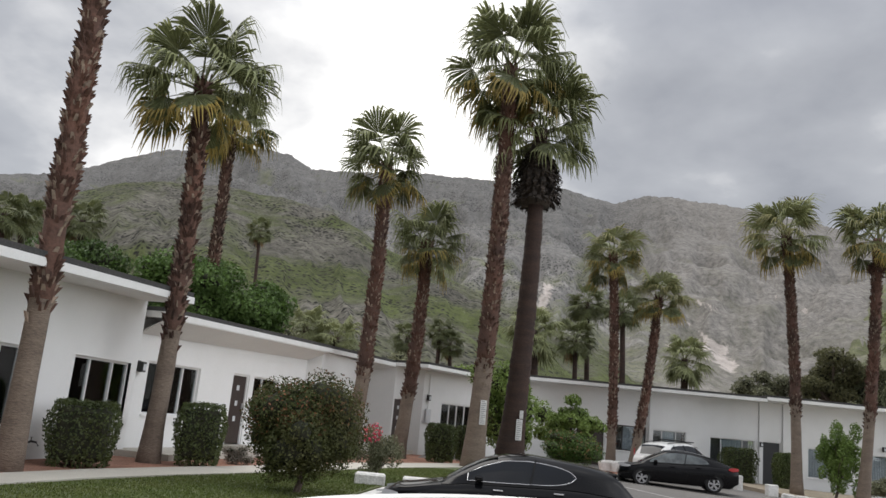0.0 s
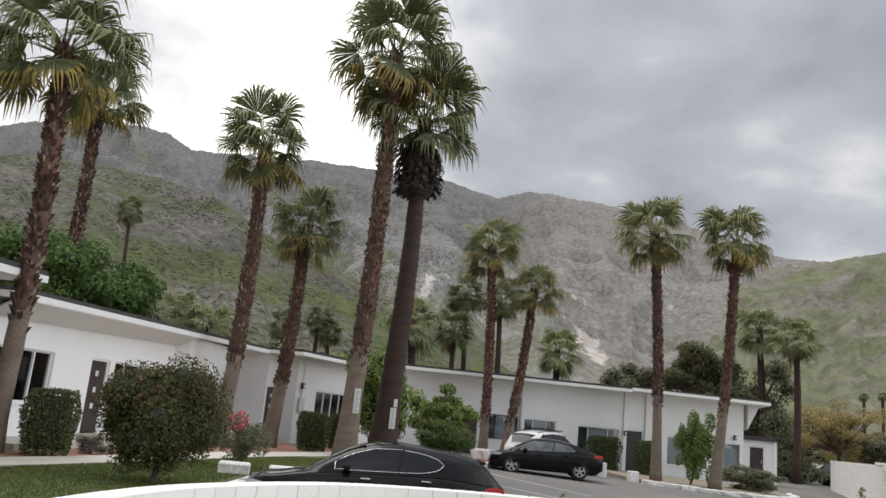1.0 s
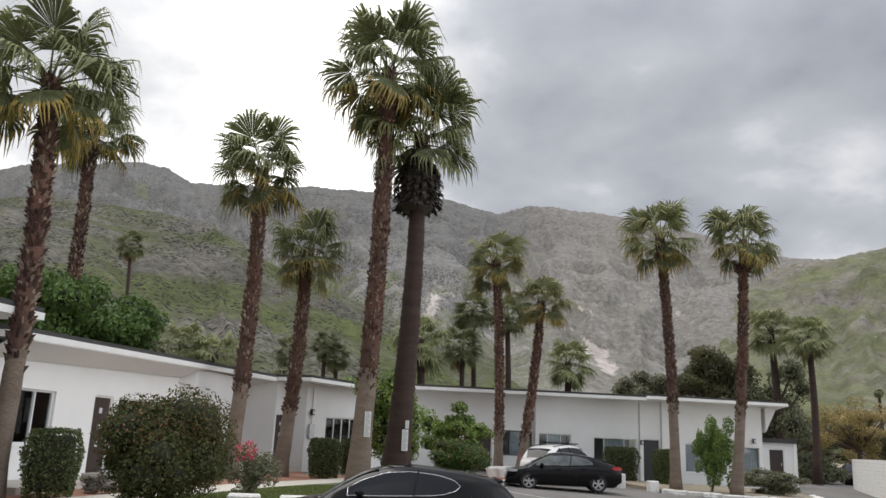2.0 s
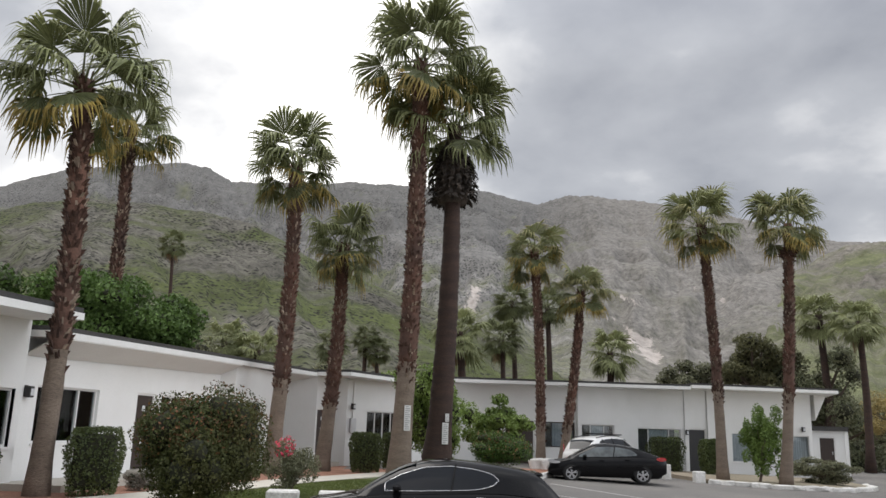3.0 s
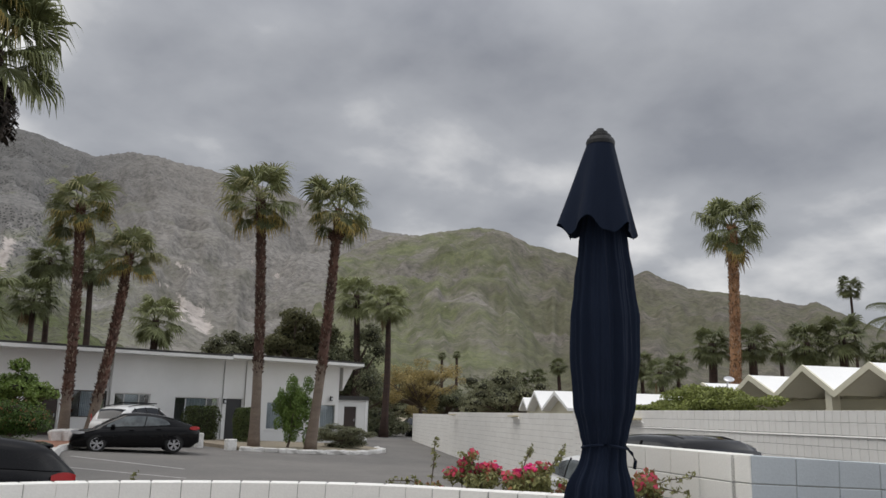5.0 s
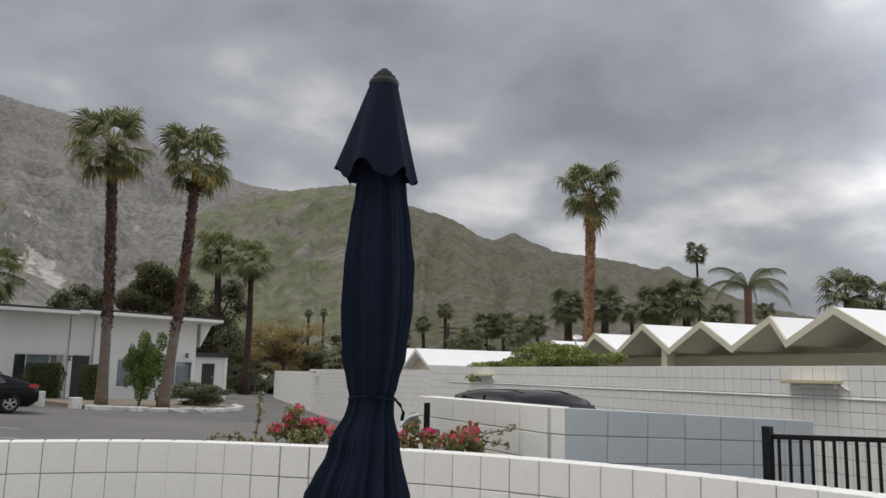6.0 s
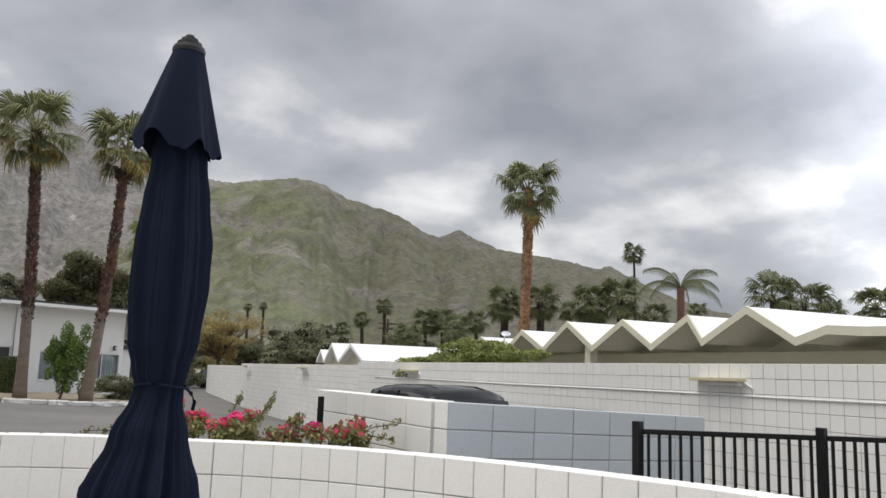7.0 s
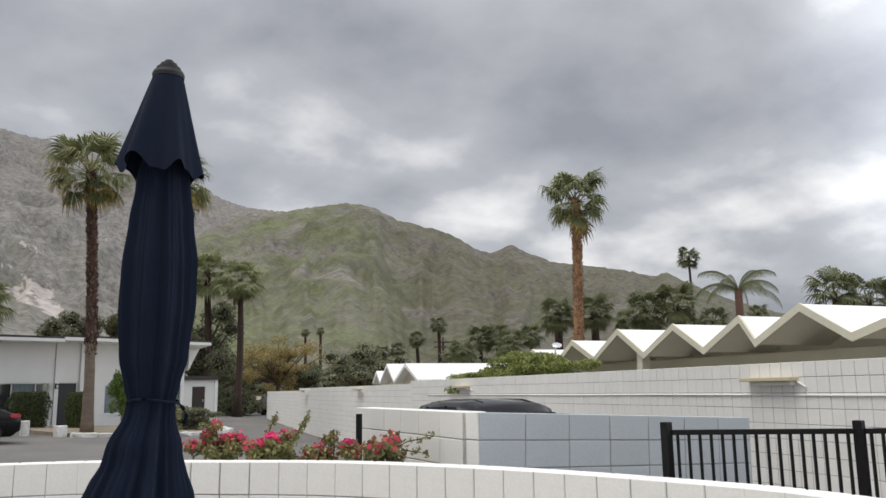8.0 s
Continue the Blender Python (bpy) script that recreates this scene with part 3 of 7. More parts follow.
# distance haze is put into the paler, greyer colours of far range and spur
ROCK_FAR = rock_material("hazed_grey_rock", (0.385, 0.37, 0.35), (0.105, 0.104, 0.102), (0.18, 0.192, 0.112), 0.46, 0.60, 330.0, 150.0)
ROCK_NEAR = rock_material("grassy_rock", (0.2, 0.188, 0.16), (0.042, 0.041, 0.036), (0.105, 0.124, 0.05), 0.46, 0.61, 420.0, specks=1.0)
ROCK_GREEN = rock_material("hazed_grassy_rock", (0.305, 0.28, 0.25), (0.10, 0.095, 0.084), (0.185, 0.2, 0.108), 0.45, 0.64, 900.0, flank_shade_pale=(0.145, 0.13, 0.105), flank_shade_dark=(0.058, 0.054, 0.045), specks=0.22)
SLIDES = [((-9.2, 8.1), (-11.0, 7.0), 0.22), ((-11.0, 7.0), (-12.0, 6.75), 0.27), ((-8.3, 6.45), (-12.2, 6.58), 0.31), ((-9.9, 6.27), (-10.9, 5.8), 0.34), ((-11.6, 5.8), (-12.3, 5.3), 0.58), ((0.6, 8.2), (0.2, 9.8), 0.59), ((-10.1, 9.6), (-11.3, 9.0), 0.24), ((-15.1, 10.05), (-15.25, 10.0), 0.24), ((-16.85, 9.2), (-16.95, 9.1), 0.24)]
SPUR = [(-85, 1.2), (-70, 2.5), (-60.5, 4.85), (-57.9, 5.7), (-54.7, 7.2), (-53.6, 7.9), (-52.9, 7.6), (-50.6, 8.15), (-49.3, 8.4), (-46.1, 8.85), (-44.2, 9.6), (-43, 10.2), (-41.5, 9.65), (-40.3, 10), (-38.7, 11.1), (-37.3, 11.5), (-34.7, 12.15), (-33.2, 12.95), (-31.2, 13.35), (-29.1, 13), (-26.8, 12.6), (-24.5, 12.55), (-21, 10.8), (-17, 7.5), (-13, 3.5), (-9, 0.3)]
BACK_SHAPE = (SKYLINE, 420, 1700, 2600, 0.72, 1.0, 0.28)
SPUR_SHAPE = (SPUR, 330, 1250, 1900, 0.74, 1.0, 0.55)
HILL_SHAPE = (FOOTHILL, 190, 720, 1150, 0.8, 0.9, 0.4)
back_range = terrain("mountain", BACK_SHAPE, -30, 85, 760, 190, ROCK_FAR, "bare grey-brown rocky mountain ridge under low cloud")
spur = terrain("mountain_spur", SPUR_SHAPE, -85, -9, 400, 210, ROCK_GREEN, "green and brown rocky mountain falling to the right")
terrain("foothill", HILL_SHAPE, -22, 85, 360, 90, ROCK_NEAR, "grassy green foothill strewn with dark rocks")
# mask by bearing: cloud shade painted on the spur's right-hand part
flank = spur.data.attributes.new("brown", "FLOAT", "POINT")
for i, v in enumerate(spur.data.vertices):
    az = math.degrees(math.atan2(-v.co.x, v.co.y)) + 3.0 * noise.noise(v.co * 0.006)
    k = min(max((-28.0 - az) / 10.0, 0), 1)
    flank.data[i].value = 0.8 * k * k * (3 - 2 * k)
# bands of bare pale rock down the mountainside: from, to (bearing, height in degrees), width
flank = back_range.data.attributes.new("brown", "FLOAT", "POINT")
tone = back_range.data.attributes.new("pale", "FLOAT", "POINT")
for i, v in enumerate(back_range.data.vertices):
    az, el = math.degrees(math.atan2(-v.co.x, v.co.y)), math.degrees(math.atan2(v.co.z - 2.3, math.hypot(v.co.x, v.co.y)))
    # mask by bearing for the painted shade on the eastern side
    k = min(max((-2.0 - az) / 9.0, 0), 1)
    flank.data[i].value = k * k * (3 - 2 * k)
    best = 0.0
    if -18 < az < 4:
        for (a0, e0), (a1, e1), wide in SLIDES:
            da, de = a1 - a0, e1 - e0
            u = min(max(((az - a0) * da + (el - e0) * de) / (da * da + de * de), 0), 1)
            best = max(best, 1 - 0.5 * math.hypot(az - a0 - u * da, el - e0 - u * de) / wide)
    tone.data[i].value = best


# ---- plants ----
def leaf_cloud(name, clumps, count, size, mat, parent, rng, shell=0.55, aspect=0.55, flat=0.0):
    """Many small leaves over a set of clumps (centre, radii): one mesh of loose quads."""
    vs, fs = [], []
    weights = [c[1][0] * c[1][1] + c[1][1] * c[1][2] + c[1][0] * c[1][2] for c in clumps]
    total = sum(weights)
    base = world_at(parent) if parent else Vector((0, 0, 0))
    for (c, rad), w in zip(clumps, weights):
        for _ in range(int(count * w / total)):
            d = Vector((rng.gauss(0, 1), rng.gauss(0, 1), rng.gauss(0, 1))).normalized()
            k = shell + (1 - shell) * rng.random() ** 0.6
            bumpy = 1 + 0.22 * noise.noise((d.x * 2.3 + c[0], d.y * 2.3 + c[1], d.z * 2.3 + c[2]))
            p = Vector((c[0] + d.x * rad[0] * k * bumpy, c[1] + d.y * rad[1] * k * bumpy, c[2] + d.z * rad[2] * k * bumpy)) - base
            nrm = (d + Vector((rng.gauss(0, 0.6), rng.gauss(0, 0.6), rng.gauss(0, 0.6) + flat))).normalized()
            a = nrm.orthogonal().normalized()
            a = (Matrix.Rotation(rng.random() * 6.283, 3, nrm) @ a)
            b = nrm.cross(a)
            s = size * (0.6 + 0.8 * rng.random())
            q = len(vs)
            vs += [p - a * s * 0.5, p + b * s * aspect * 0.5, p + a * s * 0.5 - nrm * s * 0.12, p - b * s * aspect * 0.5]
            fs.append((q, q + 1, q + 2, q + 3))
    return mesh_from(name, vs, fs, mat, parent)


def core_blob(name, clumps, mat, parent, shrink=0.72):
    bm = bmesh.new()
    for c, rad in clumps:
        r = bmesh.ops.create_icosphere(bm, subdivisions=2, radius=1.0)
        for v in r["verts"]:
            k = shrink * (1 + 0.2 * noise.noise(v.co * 1.7 + Vector(c)))
            v.co = Vector((c[0] + v.co.x * rad[0] * k, c[1] + v.co.y * rad[1] * k, c[2] + v.co.z * rad[2] * k))
    return part(name, bm, mat, parent, smooth=True)


# near-black colour that stands for the shade deep inside foliage
CORE = material("painted_inner_shade", (0.024, 0.028, 0.015), 1.0, (0.036, 0.033, 0.02), 4.0, 0.8, 20, 0.4, 0.5)


def clump_set(rng, centre, radii, n, small=0.5, spread=(0.35, 0.8)):
    out = []
    for _ in range(n):
        d = Vector((rng.gauss(0, 1), rng.gauss(0, 1), rng.gauss(0, 1))).normalized() * rng.uniform(*spread)
        k = rng.uniform(small * 0.7, small * 1.25)
        out.append(((centre[0] + d.x * radii[0], centre[1] + d.y * radii[1], centre[2] + d.z * radii[2]), (radii[0] * k, radii[1] * k, radii[2] * k)))
    return out


def tree(name, at, centre, radii, clumps_n, leaves, leaf_size, mat, label, category="tree", seed=1, trunk_r=0.18, core=True, small=0.5, group="", accents=(), spread=(0.35, 0.8)):
    """A tapered trunk with limbs to each clump, and a crown of many small leaves with gaps."""
    rng = random.Random(seed)
    t = thing(name, at, label, category, group)
    cl = clump_set(rng, centre, radii, clumps_n, small, spread)
    bm = bmesh.new()
    fork = Vector((lerp(at[0], centre[0], 0.5), lerp(at[1], centre[1], 0.5), lerp(at[2], centre[2] - radii[2] * 0.5, 0.8)))
    tube(bm, [at, Vector(at).lerp(fork, 0.5) + Vector((0.05, 0.03, 0)), fork], [trunk_r * 1.3, trunk_r, trunk_r * 0.8], 8)
    for c, rad in cl:
        mid = fork.lerp(Vector(c), 0.5) + Vector((rng.uniform(-0.1, 0.1), rng.uniform(-0.1, 0.1), 0.1))
        tube(bm, [fork, mid, Vector(c)], [trunk_r * 0.6, trunk_r * 0.35, trunk_r * 0.12], 5)
    part("trunk", bm, WOOD_BRANCH, t)
    # solid dark blobs put shade behind the gaps in the crown
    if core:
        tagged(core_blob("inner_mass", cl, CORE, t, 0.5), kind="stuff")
    leaf_cloud("crown", cl, leaves, leaf_size, mat, t, rng)
    for nm, m2, n2, s2, share in accents:
        high = sorted(cl, key=lambda c: -c[0][2])[:max(int(len(cl) * share), 1)]
        tagged(leaf_cloud(nm, high, n2, s2, m2, t, rng, shell=0.85), kind="stuff")
    return t


def hedge(name, centre, size, turn, label, seed, mat=None, leaves=5200, leaf=0.055, group="clipped hedges", round_top=0.85):
    """A clipped shrub: dense small leaves over a rounded block."""
    rng = random.Random(seed)
    t = thing(name, centre, label, "hedge", group)
    t.rotation_euler = (0, 0, radians(turn))
    sx, sy, sz = size

    def skin(u, v, w, inset):
        x, y, z = u * sx / 2, v * sy / 2, w * sz
        n = noise.noise((x * 2.2 + seed, y * 2.2, z * 2.2)) * 0.06
        narrow = 1 - 0.28 * (1 - w) ** 1.5 - round_top * max(w - 0.7, 0)
        return Vector((x * (1 + n) * narrow - inset * u, y * (1 + n) * narrow - inset * v, z * (1 + n * 0.5)))

    # a dark block inside stands for the shade between the leaves
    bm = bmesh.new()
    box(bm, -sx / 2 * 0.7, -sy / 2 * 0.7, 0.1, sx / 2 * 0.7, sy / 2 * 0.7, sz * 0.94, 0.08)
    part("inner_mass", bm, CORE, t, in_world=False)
    bm = bmesh.new()
    for k in range(3):
        tube(bm, [(sx * 0.12 * (k - 1), 0, -0.08), (sx * 0.2 * (k - 1), 0.05, 0.5)], [0.04, 0.025], 5)
    part("stem", bm, WOOD_BRANCH, t, in_world=False)
    vs, fs = [], []
    areas = (sx * sz, sx * sz, sy * sz, sy * sz, sx * sy)
    for _ in range(leaves):
        side = rng.choices(range(5), areas)[0]
        a, b = rng.uniform(-1, 1), rng.random()
        u, v, w, nrm = ((a, -1, b, (0, -1, 0)), (a, 1, b, (0, 1, 0)), (-1, a, b, (-1, 0, 0)), (1, a, b, (1, 0, 0)), (a, rng.uniform(-1, 1), 1, (0, 0, 1)))[side]
        p = skin(u, v, w, rng.random() ** 2 * 0.1 - 0.02) + Vector((rng.gauss(0, 0.012), rng.gauss(0, 0.012), rng.gauss(0, 0.02)))
        d = (Vector(nrm) + Vector((rng.gauss(0, 0.7), rng.gauss(0, 0.7), rng.gauss(0, 0.7)))).normalized()
        e = Matrix.Rotation(rng.random() * 6.283, 3, d) @ d.orthogonal().normalized()
        f = d.cross(e)
        s = leaf * rng.uniform(0.6, 1.4)
        q = len(vs)
        vs += [p - e * s * 0.5, p + f * s * 0.3, p + e * s * 0.5, p - f * s * 0.3]
        fs.append((q, q + 1, q + 2, q + 3))
    mesh_from("foliage", vs, fs, mat or LEAF_HEDGE, t)
    return t


# fan leaves, grown once for each slant and shared by all the palms
def fan_leaf(slant, seed, mat, droop, blade=1.08, stalk=1.2, blades=28, tip=None):
    """A fan leaf: an arched stalk, a pleated plate, and blades that part half way and hang down in threads."""
    rng = random.Random(seed)
    vs, fs, outer = [], [], []
    e = radians(slant)
    pts, p = [], Vector((0, 0, 0))
    for k in range(5):
        pts.append(p.copy())
        ang = e - radians(16) * k / 4
        p = p + Vector((math.cos(ang), 0, math.sin(ang))) * stalk / 4
    for k, q in enumerate(pts):
        w = lerp(0.034, 0.014, k / 4)
        vs += [q + Vector((0, -w, 0)), q + Vector((0, w, 0)), q + Vector((0, 0, -w))]
    for k in range(4):
        a = k * 3
        for m, n in ((0, 1), (1, 2), (2, 0)):
            fs.append((a + m, a + n, a + n + 3, a + m + 3))
    hub = pts[-1]
    ang = e - radians(22)
    d = Vector((math.cos(ang), 0, math.sin(ang)))
    up = Vector((-math.sin(ang), 0, math.cos(ang)))
    s = Vector((0, 1, 0))
    span = radians(112)
    stops = ((0.03, 1.0), (0.28, 1.0), (0.52, 0.98), (0.66, 0.52), (0.82, 0.30), (1.0, 0.05))
    for k in range(blades):
        f0 = lerp(-span, span, (k + 0.5) / blades) + rng.uniform(-0.02, 0.02)
        half = span / blades
        R = blade * (0.66 + 0.34 * math.cos(f0 * 0.75)) * rng.uniform(0.86, 1.12)
        along_b = (d * math.cos(f0) + s * math.sin(f0) - up * 0.22 * abs(math.sin(f0))).normalized()
        across = (s * math.cos(f0) - d * math.sin(f0)).normalized()
        sway = Vector((rng.gauss(0, 0.12), rng.gauss(0, 0.12), 0))
        turn_at = rng.uniform(0.40, 0.56)
        q, last, rowsv = hub.copy(), 0.0, []
        for u, wd in stops:
            w = min(max((u - turn_at) / 0.34, 0), 1)
            w = droop * w * w * (3 - 2 * w)
            way = (along_b * (1 - w) + (Vector((0, 0, -1)) + sway) * w).normalized()
            q = q + way * (u - last) * R
            last = u
            wide = across * half * min(u, 0.55) * R * wd
            fold = up * 0.02 * min(u * 4, 1) * (1 if wd > 0.5 else 0.4)
            rowsv.append([len(vs), len(vs) + 1, len(vs) + 2])
            vs += [q - wide, q + fold, q + wide]
        for n_row, (r0, r1) in enumerate(zip(rowsv, rowsv[1:])):
            fs.append((r0[0], r0[1], r1[1], r1[0]))
            fs.append((r0[1], r0[2], r1[2], r1[1]))
            outer += [len(fs) - 2, len(fs) - 1] if n_row > 1 else []
    me = bpy.data.meshes.new("fan_leaf")
    me.from_pydata([tuple(v) for v in vs], [], fs)
    me.materials.append(mat)
    if tip:
        me.materials.append(tip)
        for k in outer:
            me.polygons[k].material_index = 1
    me.update()
    return me


SLANTS = (80, 60, 40, 20, 0, -22, -45, -68)
FANS = {}
for kind_name, green_mat in (("green", FROND), ("pale", FROND_PALE)):
    for si, sl in enumerate(SLANTS):
        for v in range(2):
            stiff = kind_name != "green"
            FANS[kind_name, si, v] = fan_leaf(sl, si * 10 + v, green_mat, (0.62 if sl > 50 else 0.85 if sl > 10 else 0.95) * (0.8 if stiff else 1.0), blade=1.42 if sl > 50 else 1.25 if sl > 10 else 1.12, stalk=0.98 if sl > 50 else 1.02 if sl > 10 else 0.86, blades=30, tip=FROND_PALE if kind_name == "green" else FROND_STRAW if v else None)
for si, sl in enumerate(SLANTS):
    for v in range(2):
        FANS["old", si, v] = fan_leaf(sl, si * 10 + v + 5, FROND, 0.95, blade=1.14, stalk=0.95, tip=FROND_OLD)
        FANS["dry", si, v] = fan_leaf(sl, si * 10 + v + 7, FROND_OLD, 0.97, blade=1.1, stalk=0.85, tip=FROND_DRY)
FAR_FANS = {}
for kind_name, m_far in (("green", FROND), ("pale", FROND_PALE)):
    for si, sl in enumerate(SLANTS):
        FAR_FANS[kind_name, si] = fan_leaf(sl, si * 3, m_far if sl > -50 else FROND_DRY, 0.55, blade=0.98, stalk=0.75, blades=19)


def palm(base, top, r0, r1, crown, label, seed, boots=(0.3, 1.0), boot_mat=None, style="green", leaves=31, low=-38, old=0.32, trunk_mat=None, far=False, skirt=0.0, group="fan palms", pale_boots=True, collar=0.0):
    """A fan palm: leaning tapered trunk, the stubs of old leaves on it, and a crown of separate fan leaves."""
    rng = random.Random(seed)
    t = thing("fan_palm", base, label, "palm tree", group)
    b, tp = Vector(base), Vector(top)
    n = 8 if far else (110 if boots is None else 26)
    line = []
    for k in range(n + 1):
        u = k / n
        q = b.lerp(tp, u)
        bend = math.sin(math.pi * u) * 0.12
        line.append(q + Vector((bend * rng.uniform(0.9, 1.1), 0, 0)))
    rad = [lerp(r0, r1, min(k / n * 1.15, 1)) * (1 + 0.45 * math.exp(-k / n * 16)) * (1 + rng.uniform(-0.03, 0.03) + (0.05 * (k % 2) if n > 100 else 0)) for k in range(n + 1)]
    line[0] = line[0] - Vector((0, 0, 0.25))
    bm = bmesh.new()
    tube(bm, line, rad, 12 if not far else 7)
    part("trunk", bm, trunk_mat or TRUNK_SMOOTH, t, smooth=True)
    if boots and not far:
        bm = bmesh.new()
        k0 = int(boots[0] * n)
        tube(bm, line[k0:], [rad[k0] * 0.93] + [r * 1.06 for r in rad[k0 + 1:]], 12)
        part("upper_trunk", bm, boot_mat or BOOTS, t, "shaggy brown upper trunk", smooth=True)

    def on_trunk(u):
        k = min(int(u * n), n - 1)
        return line[k].lerp(line[k + 1], u * n - k), lerp(rad[k], rad[k + 1], u * n - k)

    if boots and not far:
        for nm, mt, share in (("leaf_base", boot_mat or BOOTS, 1.0), ("split_leaf_base", BOOT_PALE, 0.3 if pale_boots else 0.0)):
            vs, fs = [], []
            length = (tp - b).length * (boots[1] - boots[0])
            count = int(length * 125 * share)
            for i in range(count):
                u = lerp(boots[0], boots[1], rng.random())
                if u < boots[0] + 0.07:
                    u = max(u - abs(rng.gauss(0, 0.03)), 0.0)
                q, r = on_trunk(u)
                a = rng.random() * 6.283
                o = Vector((math.cos(a), math.sin(a), 0))
                sd = Vector((-math.sin(a), math.cos(a), 0)) * rng.uniform(0.018, 0.046)
                q = q - b
                lift = rng.uniform(0.09, 0.2)
                out = rng.uniform(0.025, 0.105)
                lean = sd * rng.uniform(-1.2, 1.2)
                m = len(vs)
                vs += [q + o * r * 0.9 - sd, q + o * r * 0.9 + sd, q + o * (r + out) + Vector((0, 0, lift)) + lean + sd * 0.5, q + o * (r + out) + Vector((0, 0, lift)) + lean - sd * 0.5, q + o * r * 0.85 + Vector((0, 0, lift * 0.9))]
                fs += [(m, m + 1, m + 2, m + 3), (m + 3, m + 2, m + 4), (m + 1, m + 4, m + 2), (m, m + 3, m + 4)]
            if fs:
                tagged(mesh_from(nm, vs, fs, mt, t), kind="stuff")
    if collar:
        vs, fs = [], []
        for i in range(130):
            q, r = on_trunk(collar + rng.gauss(0, 0.008))
            a = rng.random() * 6.283
            o = Vector((math.cos(a), math.sin(a), 0))
            sd = Vector((-math.sin(a), math.cos(a), 0)) * rng.uniform(0.03, 0.07)
            tip = q - b + o * (r + rng.uniform(0.08, 0.3)) + Vector((0, 0, rng.uniform(-0.02, 0.2)))
            m = len(vs)
            vs += [q - b + o * r * 0.8 - sd, q - b + o * r * 0.8 + sd, tip + sd * 0.6, tip - sd * 0.6, q - b + o * r * 0.8 + Vector((0, 0, 0.12))]
            fs += [(m, m + 1, m + 2, m + 3), (m + 3, m + 2, m + 4), (m + 1, m + 4, m + 2), (m, m + 3, m + 4)]
        tagged(mesh_from("leaf_stub_collar", vs, fs, BOOTS, t), "ragged collar of dark leaf stubs")
    if skirt:
        vs, fs = [], []
        for i in range(900):
            u = rng.random()
            a = rng.random() * 6.283
            z = tp.z - 0.85 - u * skirt
            rr = (0.36 + 0.5 * math.sin(min(u * 1.15, 1) * math.pi * 0.62)) * rng.uniform(0.75, 1.05)
            o = Vector((math.cos(a), math.sin(a), 0))
            sd = Vector((-math.sin(a), math.cos(a), 0)) * rng.uniform(0.03, 0.09)
            q = Vector((tp.x, tp.y, z)) - b + o * rr
            m = len(vs)
            ln = rng.uniform(0.18, 0.4)
            vs += [q - sd - o * 0.12 + Vector((0, 0, ln * 0.6)), q + sd - o * 0.12 + Vector((0, 0, ln * 0.6)), q + sd * 0.7 + o * 0.06, q - sd * 0.7 + o * 0.06, q - o * 0.03 - Vector((0, 0, ln * 0.35))]
            fs += [(m, m + 1, m + 2, m + 3), (m + 3, m + 2, m + 4)]
        tagged(mesh_from("dead_skirt", vs, fs, SKIRT, t), "rounded skirt of dark dead leaf stubs")
        bm = bmesh.new()
        tube(bm, [(tp.x, tp.y, tp.z - 0.6), (tp.x, tp.y, tp.z - 0.8 - skirt * 0.5), (tp.x, tp.y, tp.z - 0.8 - skirt)], [0.3, 0.6, 0.5], 10)
        part("skirt_core", bm, SKIRT, t, smooth=True)
    for i in range(leaves):
        u = (i + 0.5) / leaves
        slant = lerp(86, low, u ** 0.95) + rng.uniform(-12, 12)
        si = min(range(len(SLANTS)), key=lambda k: abs(SLANTS[k] - slant))
        if far:
            me = FAR_FANS[style, si]
        else:
            kd = "old" if u > 1 - old * 1.1 and rng.random() < 0.75 else ("dry" if u > 1 - old * 0.5 and rng.random() < 0.16 else style)
            me = FANS[kd, si, rng.randrange(2)]
        ob = new("fan_leaf", me)
        ob.parent = t
        sc = crown / 1.95 * rng.uniform(0.78, 1.15) * ((0.98 if style == "pale" else 1.02) if u < 0.24 else 1.0)
        az = i * 2.39996 + rng.uniform(-0.25, 0.25)
        ob.matrix_basis = Matrix.Translation(tp - b + Vector((math.cos(az) * 0.12, math.sin(az) * 0.12, lerp(0.05, -0.45, u) * crown / 2.3))) @ Matrix.Rotation(az, 4, "Z") @ Matrix.Rotation(radians(rng.choice((-1, 1)) * rng.uniform(2, 26)), 4, "X") @ Matrix.Scale(sc, 4)
    return t


TALL = "tall fan palm with shaggy brown trunk"
palm((-8.13, 11.38, 0.95), (-8.42, 11.38, 13.0), 0.168, 0.155, 1.95, "tall fan palm, rough brown trunk, standing close to the white wing", 1, (0.23, 1.0))
palm((-8.02, 15.56, 0.95), (-8.12, 15.5, 8.9), 0.182, 0.15, 1.6, TALL + " before the white wing", 2, (0.34, 1.0), old=0.25)
palm((-12.5, 27.0, 1.0), (-12.45, 27.0, 12.3), 0.22, 0.16, 1.75, "fan palm rising behind the flat roof", 3, (0.3, 1.0))
palm((-6.42, 26.2, 0.93), (-6.3, 26.2, 10.75), 0.24, 0.18, 1.85, TALL + " and yellowing lower fronds", 4, (0.28, 1.0), old=0.3)
palm((-5.38, 29.0, 0.92), (-5.06, 29.0, 8.65), 0.24, 0.18, 1.65, "shorter fan palm with yellowed old fronds", 5, (0.28, 1.0), old=0.35, low=-36)
palm((-2.56, 27.0, 0.93), (-2.35, 27.0, 14.9), 0.31, 0.23, 2.45, "tallest fan palm, shaggy trunk, a white sign on its foot", 6, (0.24, 1.0), old=0.3)
